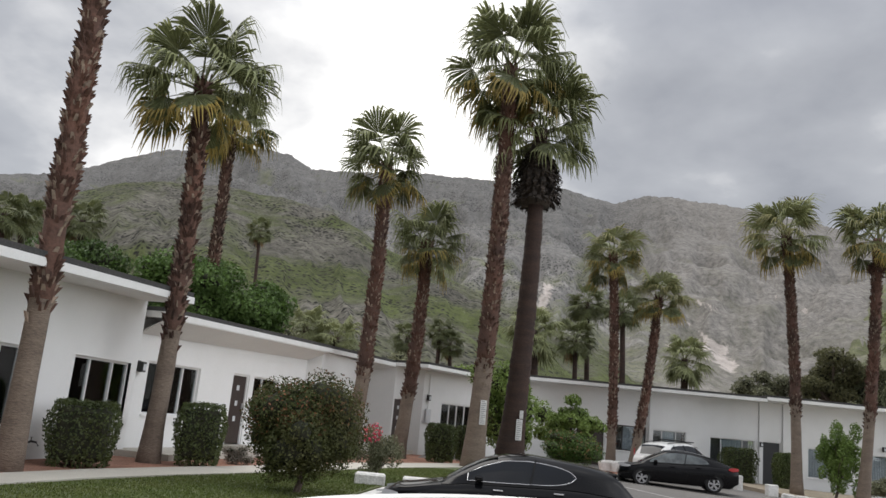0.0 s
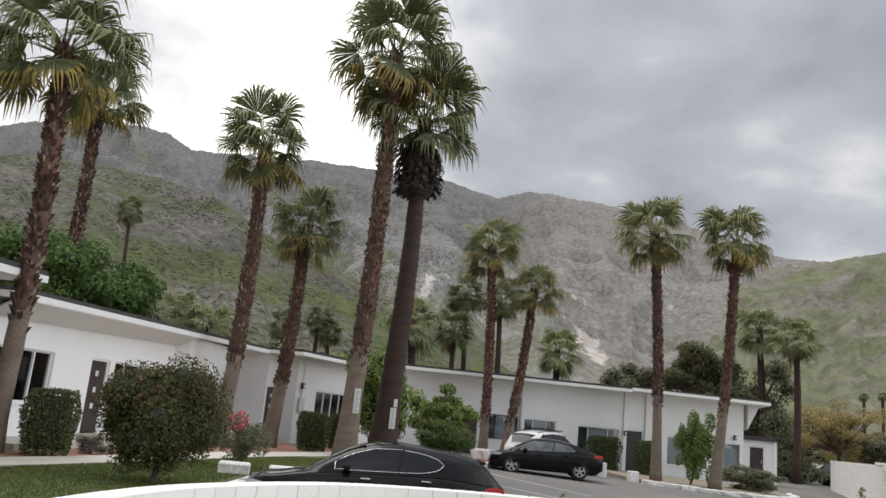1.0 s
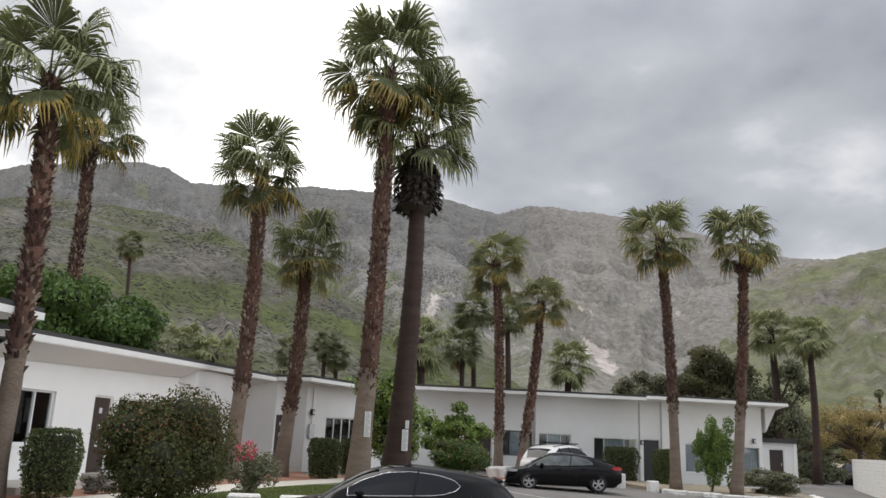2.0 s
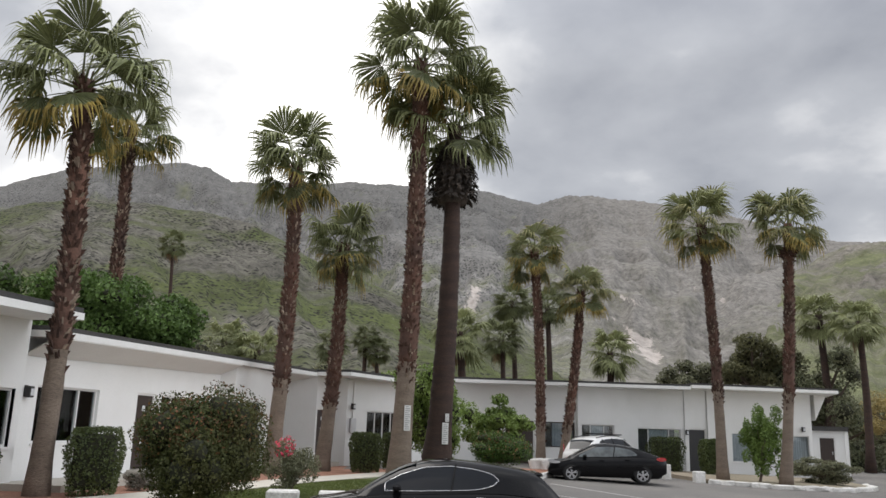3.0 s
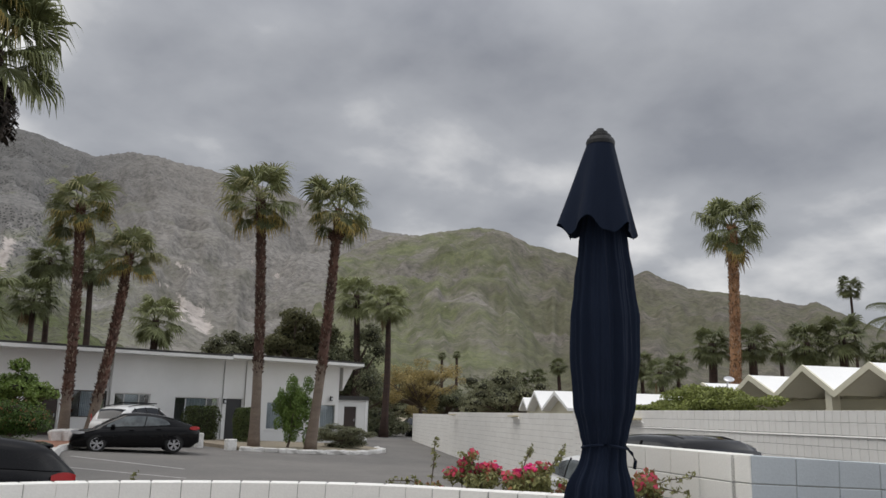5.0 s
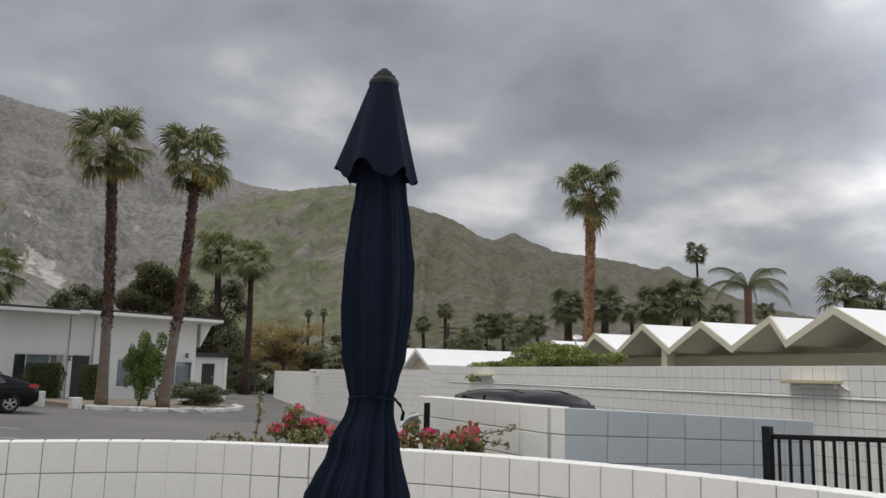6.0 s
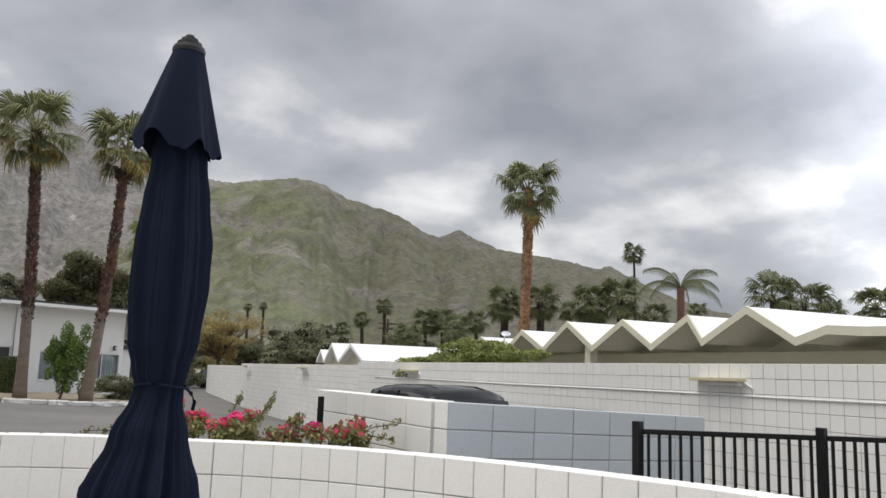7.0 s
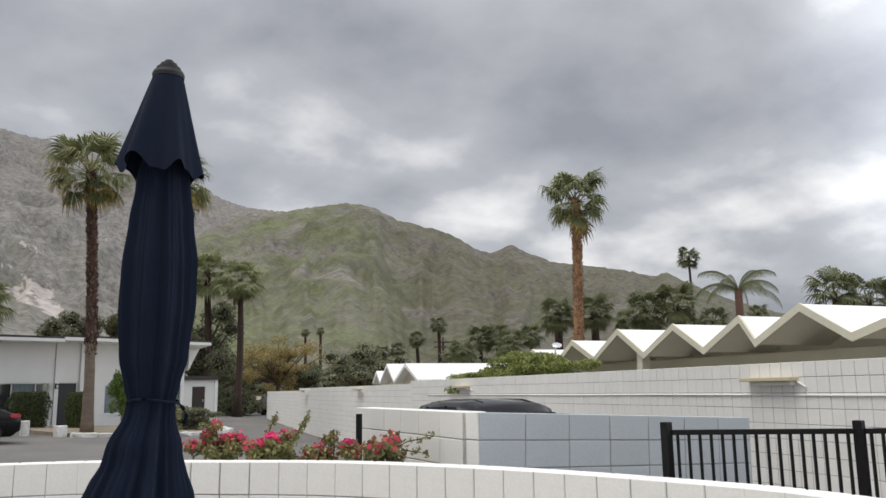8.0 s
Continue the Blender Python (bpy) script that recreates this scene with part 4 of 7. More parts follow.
palm((-1.44, 28.05, 0.92), (-1.15, 28.05, 13.0), 0.41, 0.25, 2.4, "fan palm with dark ringed trunk and a skirt of dead stubs", 7, None, trunk_mat=TRUNK_DARK, skirt=2.1, low=-26, old=0.0, leaves=28)
palm((2.86, 39.2, 0.7), (2.5, 39.2, 10.95), 0.205, 0.17, 1.7, TALL + " beside parked cars", 8, (0.2, 1.0), old=0.4, style="pale")
palm((3.76, 38.9, 0.7), (4.72, 38.9, 8.95), 0.205, 0.17, 1.6, "leaning fan palm with a grey foot beside parked cars", 9, (0.24, 1.0), old=0.35, style="pale")
palm((10.62, 37.6, 0.7), (10.12, 37.6, 12.05), 0.225, 0.18, 1.95, TALL + " behind a whitewashed kerb", 10, (0.32, 1.0), old=0.25, style="pale", low=-36, leaves=30)
palm((13.0, 36.8, 0.62), (13.78, 36.8, 11.95), 0.225, 0.18, 1.95, "leaning fan palm with a knobbly neck behind a whitewashed kerb", 11, (0.32, 0.875), collar=0.875, old=0.2, style="pale", low=-36, leaves=30)
palm((36.15, 33.0, 0.3), (36.72, 33.0, 13.45), 0.31, 0.25, 2.2, "lone fan palm with a thick orange-brown trunk behind the wall", 12, (0.0, 1.0), BOOT_ORANGE, old=0.12, low=-46, leaves=30, style="green")

FAR_PALM = "distant fan palm beyond the roofs"


def far_palm(x, y, z, top, crown, style, thick, leaves=36, low=-50):
    seed = int(abs(x) * 17 + y * 29)
    palm((x, y, z), (x + 0.3 * math.sin(seed), y, top), thick * 1.1, thick * 0.8, crown * 1.0, FAR_PALM, seed, None, style=style, leaves=leaves, low=low, far=True, trunk_mat=TRUNK_DARK, group="distant palms")


far_palm(2.8, 62.9, 0.9, 12.35, 2.2, "green", 0.22)
far_palm(5.2, 60.8, 0.9, 11.65, 2.1, "green", 0.24)
far_palm(9.3, 60.3, 0.9, 8.35, 2.5, "pale", 0.3)
far_palm(-1.048, 52.9, 0.9, 8.659, 2.6, "pale", 0.3)
far_palm(1.7, 61, 0.9, 9.25, 2.2, "green", 0.22)
far_palm(24.1, 58.2, 0.8, 11.15, 2.5, "pale", 0.3)
far_palm(25.3, 55.5, 0.8, 10.35, 2.3, "pale", 0.25)
far_palm(75.3, 52, 0.9, 16.04, 1.7, "green", 0.16)
far_palm(45.7, 22.3, 0.3, 7.3, 2.3, "green", 0.2, 22, -8)
far_palm(48.0, 21.5, 0.3, 7.0, 2.2, "green", 0.2, 22, -8)
far_palm(50, 21, 0.3, 6.376, 1.7, "green", 0.2)
far_palm(48, 17.5, 0.3, 6.654, 1.8, "green", 0.2)
far_palm(-22.47, 35.1, 1.2, 10.03, 1.5, "green", 0.18)
far_palm(-24.49, 33.7, 1.2, 9.726, 1.4, "green", 0.18)
far_palm(-24.23, 31.4, 1.2, 9.32, 1.5, "green", 0.18)
far_palm(-21.5, 55.6, 1.2, 14.68, 1.3, "green", 0.15)
far_palm(-13.14, 48, 1, 6.65, 2.2, "pale", 0.25)
far_palm(-14.64, 47.5, 1, 7.25, 1.8, "pale", 0.22)
far_palm(-9.728, 54, 0.9, 7.665, 1.7, "green", 0.18)
far_palm(-8.534, 59.2, 0.9, 8.88, 1.5, "green", 0.18)
far_palm(-7.231, 59.4, 0.9, 7.98, 1.5, "green", 0.18)
far_palm(37.1, 35.5, 0.3, 6.85, 1.7, "green", 0.3)
far_palm(38.6, 33.8, 0.3, 6.85, 1.7, "green", 0.3)
far_palm(44.7, 34.4, 0.3, 7.3, 2.1, "green", 0.3)
far_palm(45.9, 33, 0.3, 7.7, 2.1, "green", 0.3)
far_palm(51.5, 33.7, 0.3, 6.828, 1.6, "green", 0.25)
far_palm(55.4, 45.2, 0.3, 7.998, 1.3, "green", 0.2)
far_palm(61.5, 36.3, 0.3, 8.097, 1.1, "green", 0.2)
far_palm(45.7, 61.6, 0.9, 7.0, 1.15, "green", 0.2)
far_palm(46.7, 66.7, 0.9, 6.3, 1.15, "green", 0.2)
far_palm(45.1, 67.0, 0.9, 6.0, 1.15, "green", 0.2)
far_palm(47.2, 60.4, 0.9, 8.3, 1.1, "green", 0.2)
far_palm(54.6, 60.3, 0.9, 7.567, 1.9, "green", 0.22)
far_palm(53.1, 61.3, 0.9, 7.365, 1.9, "green", 0.22)
far_palm(57, 58, 0.9, 7.567, 1.8, "green", 0.22)
far_palm(72.3, 133, 0.9, 13.0, 1.05, "green", 0.3)
far_palm(74.7, 131.8, 0.9, 13.3, 1.05, "green", 0.3)
far_palm(34.9, 37.1, 0.3, 5.1, 1.3, "green", 0.18)
far_palm(33, 39.5, 0.3, 4.6, 1.2, "green", 0.16)

# garden trees and shrubs
tree("ficus_tree", (-12.6, 27.5, 1.0), (-12.4, 27.2, 5.3), (3.2, 3.0, 2.3), 54, 46000, 0.15, LEAF_TREE, "dense bright green tree behind the flat roof", seed=3, trunk_r=0.25, small=0.27, spread=(0.35, 0.95))
tree("ficus_tree", (-17.5, 27.5, 1.2), (-17.0, 26.5, 5.6), (3.0, 3.0, 2.0), 34, 24000, 0.15, LEAF_TREE, "dense green tree behind the flat roof", seed=4, trunk_r=0.25, small=0.27, spread=(0.35, 0.95))
tree("round_shrub", (-4.1, 12.5, 0.95), (-4.08, 12.5, 2.0), (1.02, 0.99, 1.04), 64, 56000, 0.048, LEAF_DARK, "large rounded dark shrub with reddish new leaves", "shrub", seed=5, trunk_r=0.05, small=0.36, spread=(0.2, 0.72), accents=(("new_shoot", LEAF_RUST, 3200, 0.05, 0.4),))
tree("flowering_shrub", (-3.75, 17.0, 0.95), (-3.72, 17.0, 1.5), (0.6, 0.5, 0.62), 22, 5200, 0.05, LEAF_OLIVE, "thin shrub with a few red flowers", "shrub", seed=6, trunk_r=0.03, small=0.3, spread=(0.3, 0.95), core=False, accents=(("flower", FLOWER_RED, 90, 0.085, 0.12),))
tree("citrus_tree", (-2.0, 32.2, 0.85), (-1.95, 32.0, 3.1), (1.6, 1.3, 1.95), 40, 15000, 0.12, LEAF_LIGHT, "bright green citrus tree beside the dark palm", seed=7, trunk_r=0.08, small=0.32, spread=(0.3, 1.0))
tree("citrus_tree", (0.6, 33.4, 0.85), (0.6, 33.2, 2.6), (1.5, 1.0, 1.0), 34, 8000, 0.13, LEAF_LIGHT, "leafy green shrub tree before the wing", seed=8, trunk_r=0.07, small=0.24, spread=(0.3, 1.0))
tree("young_tree", (12.2, 37.6, 0.6), (12.38, 37.6, 2.3), (1.05, 0.9, 1.75), 52, 12000, 0.10, LEAF_YOUNG, "young leafy tree between two palms", seed=9, trunk_r=0.05, small=0.22, core=False, spread=(0.2, 1.0))
tree("dark_tree", (20.2, 62, 0.9), (20.3, 61.0, 8.1), (3.0, 2.6, 1.9), 32, 13000, 0.2, LEAF_BROWN, "brownish-green tree behind the wing", seed=10, trunk_r=0.3, small=0.28, spread=(0.3, 1.0))
tree("dark_tree", (23.9, 60, 0.9), (23.7, 59.5, 5.6), (3.6, 3.0, 3.4), 42, 17000, 0.2, LEAF_DEEP, "dark green tree behind the wing", seed=11, trunk_r=0.3, small=0.28, spread=(0.3, 1.0))
tree("dark_tree", (16.1, 64, 0.9), (16.1, 63.5, 6.4), (2.6, 2.2, 1.8), 28, 9000, 0.2, LEAF_OLIVE, "grey-green tree behind the wing", seed=12, trunk_r=0.3, small=0.28, spread=(0.3, 1.0))
tree("golden_tree", (34.7, 68, 0.9), (34.4, 67.5, 4.7), (4.2, 3.2, 2.8), 80, 20000, 0.13, LEAF_GOLD, "thin tree with golden-yellow leaves down the lane", seed=13, trunk_r=0.2, core=False, small=0.17, spread=(0.3, 1.05))
tree("lane_tree", (29.5, 70, 0.9), (29.0, 70, 3.6), (3.6, 2.4, 2.6), 34, 11000, 0.2, LEAF_OLIVE, "grey-green bushy tree down the lane", seed=14, trunk_r=0.25, small=0.27, spread=(0.3, 1.0))
tree("lane_tree", (43, 66, 0.9), (42.0, 65, 4.0), (5.5, 3, 2.6), 36, 12000, 0.2, LEAF_OLIVE, "grey-green bushy tree down the lane", seed=15, trunk_r=0.25, small=0.27, spread=(0.3, 1.0))
tree("lane_tree", (50, 60, 0.9), (50.0, 60, 3.6), (5.0, 3, 2.2), 34, 10000, 0.2, LEAF_OLIVE, "grey-green bushy tree beyond the roofs", seed=16, trunk_r=0.25, small=0.27, spread=(0.3, 1.0))
tree("lane_shrub", (25.5, 58.5, 0.7), (25.8, 58.0, 1.7), (3.2, 1.2, 1.2), 9, 9000, 0.16, LEAF_DEEP, "dark clipped shrubs at the end of the lane", "shrub", seed=17, trunk_r=0.06)

for i, (bx, by, rx, rz, mt) in enumerate(((33.5, 74, 4.5, 2.6, LEAF_OLIVE), (39.5, 72, 4.0, 2.4, LEAF_DEEP), (46.0, 72, 4.5, 2.2, LEAF_OLIVE), (57.0, 66, 4.5, 2.2, LEAF_DEEP), (60.0, 60, 4.2, 2.4, LEAF_OLIVE), (62.0, 50, 4.2, 2.2, LEAF_DEEP), (58.0, 44, 4.2, 2.2, LEAF_OLIVE), (54.0, 38.0, 3.6, 2.0, LEAF_DEEP), (66, 76, 6.0, 3.0, LEAF_OLIVE), (52, 84, 6.0, 3.0, LEAF_DEEP), (40, 90, 6.0, 3.0, LEAF_OLIVE), (50.5, 28.0, 3.4, 1.9, LEAF_DEEP), (52.0, 23.0, 3.4, 1.9, LEAF_OLIVE))):
    tree("belt_tree", (bx, by, 0.8), (bx, by, 1.9 + rz * 0.6), (rx, rx * 0.6, rz), 30, 8000, 0.2, mt, "grey-green bushy tree in the belt beyond the roofs", seed=60 + i, trunk_r=0.22, small=0.27, spread=(0.3, 1.0), group="tree belt")
for i, (bx, by, rx, rz, mt) in enumerate(((-20.5, 33.0, 3.2, 2.6, LEAF_TREE), (-16.5, 45.0, 3.5, 2.0, LEAF_OLIVE), (-11.0, 52.0, 3.6, 1.9, LEAF_OLIVE), (-5.5, 55.0, 3.4, 1.9, LEAF_LIGHT), (0.5, 57.0, 3.2, 1.8, LEAF_OLIVE), (5.0, 57.5, 2.6, 1.6, LEAF_DEEP), (12.2, 59.7, 1.6, 1.5, LEAF_OLIVE))):
    tree("belt_tree", (bx, by, 0.9), (bx, by, 3.1 + rz * 0.7), (rx, rx * 0.6, rz), 30, 8000, 0.18, mt, "leafy green tree showing over the flat roof", seed=80 + i, trunk_r=0.2, small=0.27, spread=(0.3, 1.0), group="tree belt")


def feather_palm(base, top, r, length, fronds, label, seed):
    """A palm with arching feather fronds, each one a part: a bent rib with hanging leaflets on both sides."""
    rng = random.Random(seed)
    t = thing("feather_palm", base, label, "palm tree", "distant palms")
    bm = bmesh.new()
    tube(bm, [base, Vector(base).lerp(Vector(top), 0.5), top], [r * 1.2, r, r * 0.9], 8)
    part("trunk", bm, BOOTS, t, smooth=True)
    for k in range(fronds):
        az = k * 2.39996 + rng.uniform(-0.2, 0.2)
        e = lerp(70, 14, (k + 0.5) / fronds)
        o = Vector((math.cos(az), math.sin(az), 0))
        side = Vector((-math.sin(az), math.cos(az), 0))
        p = Vector(top) - Vector(base)
        vs, fs, rib = [], [], []
        n = 16
        for i in range(n + 1):
            rib.append(p.copy())
            a = radians(e - 100 * (i / n) ** 1.2)
            p = p + (o * math.cos(a) + Vector((0, 0, 1)) * math.sin(a)) * length / n
        for i in range(1, n + 1):
            for sg in (-1, 1):
                for h in (0.0, 0.25, 0.5, 0.75):
                    c = rib[i - 1].lerp(rib[i], h)
                    d = (rib[i] - rib[i - 1]).normalized() * 0.16
                    w = side * sg * 0.22 * math.sin(math.pi * (0.12 + 0.8 * i / n)) - Vector((0, 0, 0.3 + 0.42 * math.sin(math.pi * i / n)))
                    q = len(vs)
                    vs += [c - d * 0.13, c + d * 0.13, c + w * rng.uniform(0.8, 1.2) + d]
                    fs.append((q, q + 1, q + 2))
            q = len(vs)
            vs += [rib[i - 1] + side * 0.03, rib[i - 1] - side * 0.03, rib[i] - side * 0.02, rib[i] + side * 0.02]
            fs.append((q, q + 1, q + 2, q + 3))
        mesh_from("feather_frond", vs, fs, FROND, t)
    return t


feather_palm((52.2, 32.2, 0.3), (52.2, 32.2, 8.9), 0.3, 3.5, 11, "feather palm with drooping arched fronds beyond the roofs", 3)

# ---- buildings ----
def wall_mesh(name, parent, p0, p1, z0, z1, th, openings=(), mat=None):
    """A wall from p0 to p1, its face on the right-hand side of that line, with openings (s0, s1, za, zb) through it."""
    L = math.dist(p0, p1)
    xs = sorted({0.0, L, *(o[0] for o in openings), *(o[1] for o in openings)})
    zs = sorted({z0, z1, *(o[2] for o in openings), *(o[3] for o in openings)})
    bm = bmesh.new()
    for xa, xb in zip(xs, xs[1:]):
        for za, zb in zip(zs, zs[1:]):
            xm, zm = (xa + xb) / 2, (za + zb) / 2
            if any(o[0] < xm < o[1] and o[2] < zm < o[3] for o in openings):
                continue
            box(bm, xa, 0, za, xb, th, zb)
    bmesh.ops.remove_doubles(bm, verts=bm.verts, dist=1e-4)
    inner = [f for f in bm.faces if all(len(e.link_faces) > 2 for e in f.edges)]
    bmesh.ops.transform(bm, matrix=along(p0, p1), verts=bm.verts)
    return part(name, bm, mat or STUCCO, parent)


def window_unit(parent, p0, p1, s0, s1, za, zb, panes=(0.3, 0.4, 0.3), curtain=(1,), frame_m=None, depth=0.10, sill=True):
    """A sliding window set in its opening: frame, mullions, separate panes, a sill, a curtain behind some panes."""
    fm = frame_m or WHITE_FRAME
    A = along(p0, p1)
    bm = bmesh.new()
    t, y0, y1 = 0.045, depth - 0.03, depth + 0.03
    box(bm, s0, y0, za, s1, y1, za + t)
    box(bm, s0, y0, zb - t, s1, y1, zb)
    box(bm, s0, y0, za + t, s0 + t, y1, zb - t)
    box(bm, s1 - t, y0, za + t, s1, y1, zb - t)
    bmesh.ops.transform(bm, matrix=A, verts=bm.verts)
    w = part("window", bm, fm, parent, "sliding window with a thin pale frame")
    x, span = s0 + t, s1 - s0 - 2 * t
    for i, f in enumerate(panes):
        x2 = x + span * f
        bm = bmesh.new()
        box(bm, x + 0.012, depth - 0.004 + 0.014 * (i % 2), za + t, x2 - 0.012, depth + 0.004 + 0.014 * (i % 2), zb - t)
        bmesh.ops.transform(bm, matrix=A, verts=bm.verts)
        g = part("pane", bm, PANE, w)
        g.visible_shadow = False
        if i:
            bm = bmesh.new()
            box(bm, x - 0.02, depth - 0.028, za + t, x + 0.02, depth + 0.028, zb - t)
            bmesh.ops.transform(bm, matrix=A, verts=bm.verts)
            part("mullion", bm, fm, w)
        if i in curtain:
            bm = bmesh.new()
            n = 14
            ln = [(lerp(x + 0.03, x2 - 0.03, k / n), depth + 0.07 + 0.02 * (k % 2)) for k in range(n + 1)]
            lo = [bm.verts.new((a, b, za + 0.03)) for a, b in ln]
            hi = [bm.verts.new((a, b, zb - 0.03)) for a, b in ln]
            for k in range(n):
                bm.faces.new((lo[k], lo[k + 1], hi[k + 1], hi[k]))
            bmesh.ops.transform(bm, matrix=A, verts=bm.verts)
            part("curtain", bm, CURTAIN, w)
        x = x2
    if sill:
        bm = bmesh.new()
        box(bm, s0 - 0.04, -0.035, za - 0.05, s1 + 0.04, depth - 0.03, za - 0.002)
        bmesh.ops.transform(bm, matrix=A, verts=bm.verts)
        part("sill", bm, TRIM, w)
    bm = bmesh.new()
    box(bm, s0 - 0.1, 1.0, za - 0.6, s1 + 0.1, 1.05, zb + 0.2)
    box(bm, s0 - 0.1, 0.3, za - 0.65, s1 + 0.1, 1.05, za - 0.6)
    bmesh.ops.transform(bm, matrix=A, verts=bm.verts)
    part("room_wall", bm, INTERIOR, w)
    return w


def door_unit(parent, p0, p1, s0, s1, za, zb, squares=True, mat=None, label="dark brown flush door"):
    A = along(p0, p1)
    bm = bmesh.new()
    box(bm, s0 + 0.05, 0.08, za + 0.02, s1 - 0.05, 0.125, zb - 0.05, 0.004)
    bmesh.ops.transform(bm, matrix=A, verts=bm.verts)
    d = part("door", bm, mat or DOOR_BROWN, parent, label)
    bm = bmesh.new()
    box(bm, s0, 0.04, za, s0 + 0.05, 0.16, zb)
    box(bm, s1 - 0.05, 0.04, za, s1, 0.16, zb)
    box(bm, s0 + 0.05, 0.04, zb - 0.05, s1 - 0.05, 0.16, zb)
    bmesh.ops.transform(bm, matrix=A, verts=bm.verts)
    part("door_frame", bm, TRIM, d)
    bm = bmesh.new()
    box(bm, s1 - 0.17, 0.03, za + 0.95, s1 - 0.13, 0.08, za + 1.12, 0.008)
    bmesh.ops.transform(bm, matrix=A, verts=bm.verts)
    part("door_handle", bm, ALLOY, d)
    if squares:
        c = (s0 + s1) / 2
        for k in range(3):
            bm = bmesh.new()
            zc = zb - 0.38 - 0.42 * k
            box(bm, c - 0.07, 0.066, zc - 0.07, c + 0.07, 0.08, zc + 0.07, 0.006)
            bmesh.ops.transform(bm, matrix=A, verts=bm.verts)
            part("door_light", bm, CURTAIN, d, "small square glass light")
    bm = bmesh.new()
    box(bm, s0 - 0.15, -0.5, za - 0.16, s1 + 0.15, 0.16, za)
    bmesh.ops.transform(bm, matrix=A, verts=bm.verts)
    part("doorstep", bm, CONCRETE, d)
    return d


def roof_slab(parent, corners, thick=0.24, z_back=None):
    """A flat roof over four plan corners (x, y, z of the underside): white fascia and soffit, dark roofing a little inset."""
    bm = bmesh.new()
    lo = [bm.verts.new(c) for c in corners]
    hi = [bm.verts.new((c[0], c[1], c[2] + thick)) for c in corners]
    bm.faces.new(lo[::-1])
    bm.faces.new(hi)
    for i in range(4):
        bm.faces.new((lo[i], lo[(i + 1) % 4], hi[(i + 1) % 4], hi[i]))
    r = part("roof", bm, TRIM, parent, "flat roof edge with white fascia")
    mid = Vector((sum(c[0] for c in corners) / 4, sum(c[1] for c in corners) / 4, 0))
    bm = bmesh.new()
    lo, hi = [], []
    for c in corners:
        v = Vector((c[0], c[1], 0)).lerp(mid, 0.004)
        lo.append(bm.verts.new((v.x, v.y, c[2] + thick + 0.003)))
        hi.append(bm.verts.new((v.x, v.y, c[2] + thick + 0.10)))
    bm.faces.new(hi)
    bm.faces.new(lo[::-1])
    for i in range(4):
        bm.faces.new((lo[i], lo[(i + 1) % 4], hi[(i + 1) % 4], hi[i]))
    part("roofing", bm, ROOFING, r, "dark roofing felt and gravel stop")
    return r


def sconce(p0, p1, s, z, label="dark bronze wall lantern beside a window"):
    A = along(p0, p1)
    at = A @ Vector((s, 0, z))
    t = thing("wall_lantern", at, label, "wall lamp", "wall lanterns")
    bm = bmesh.new()
    box(bm, s - 0.05, -0.025, z - 0.12, s + 0.05, 0.0, z + 0.12, 0.006)
    bmesh.ops.transform(bm, matrix=A, verts=bm.verts)
    part("back_plate", bm, LANTERN, t)
    bm = bmesh.new()
    box(bm, s - 0.07, -0.17, z - 0.13, s + 0.07, -0.03, z + 0.10, 0.015)
    bmesh.ops.transform(bm, matrix=A, verts=bm.verts)
    part("housing", bm, LANTERN, t)
    bm = bmesh.new()
    box(bm, s - 0.05, -0.178, z - 0.09, s + 0.05, -0.172, z + 0.05)
    bmesh.ops.transform(bm, matrix=A, verts=bm.verts)
    part("lens", bm, CURTAIN, t)
    return t


# the near wing
wing = thing("motel_wing", (-9.4, 17.0, 0.8), "low white stucco wing with flat overhanging roofs", "house")
A0, A1 = (-9.2, 3.5), (-9.2, 16.75)
wall_mesh("wall", wing, A0, A1, 0.3, 4.3, 0.25, [(8.2, 9.36, 1.5, 2.86), (10.86, 13.0, 1.75, 2.86)])
window_unit(wing, A0, A1, 8.2, 9.36, 1.5, 2.86, (0.5, 0.5), (0, 1))
window_unit(wing, A0, A1, 10.86, 13.0, 1.75, 2.86, (0.3, 0.42, 0.28), (1,))
wall_mesh("wall", wing, (-9.2, 16.75), (-13, 16.75), 0.3, 4.25, 0.25)
roof_slab(wing, [(-8.04, 3.0, 3.62), (-8.04, 16.55, 4.24), (-16, 17.4, 4.24), (-16, 3.0, 3.62)], 0.14)
B0, B1 = (-9.5, 17.01), (-8.18, 26.05)


wall_mesh("wall", wing, B0, B1, 0.4, 4.0, 0.25, [(0.68, 2.88, 1.8, 3.0), (4.54, 5.45, 1.12, 3.03), (5.72, 7.3, 2.3, 3.03)])
window_unit(wing, B0, B1, 0.68, 2.88, 1.8, 3.0, (0.3, 0.4, 0.3), ())
door_unit(wing, B0, B1, 4.54, 5.45, 1.12, 3.03)
window_unit(wing, B0, B1, 5.72, 7.3, 2.3, 3.03, (0.4, 0.6), (1,))
# a shallow bay, a recessed entry, and the step out to the corner
wall_mesh("wall", wing, (-8.42, 26.06), (-7.69, 26.06), 0.4, 4.1, 0.2)
D0, D1 = (-7.68, 26.07), (-7.26, 29.28)
wall_mesh("wall", wing, D0, D1, 0.4, 4.15, 0.22, [(0.75, 2.36, 1.9, 3.08)])
window_unit(wing, D0, D1, 0.75, 2.36, 1.9, 3.08, (0.4, 0.6), (1,))
wall_mesh("wall", wing, (-7.27, 29.3), (-8.3, 29.3), 0.4, 4.15, 0.2)
E0, E1 = (-8.3, 29.52), (-7.8, 33.0)
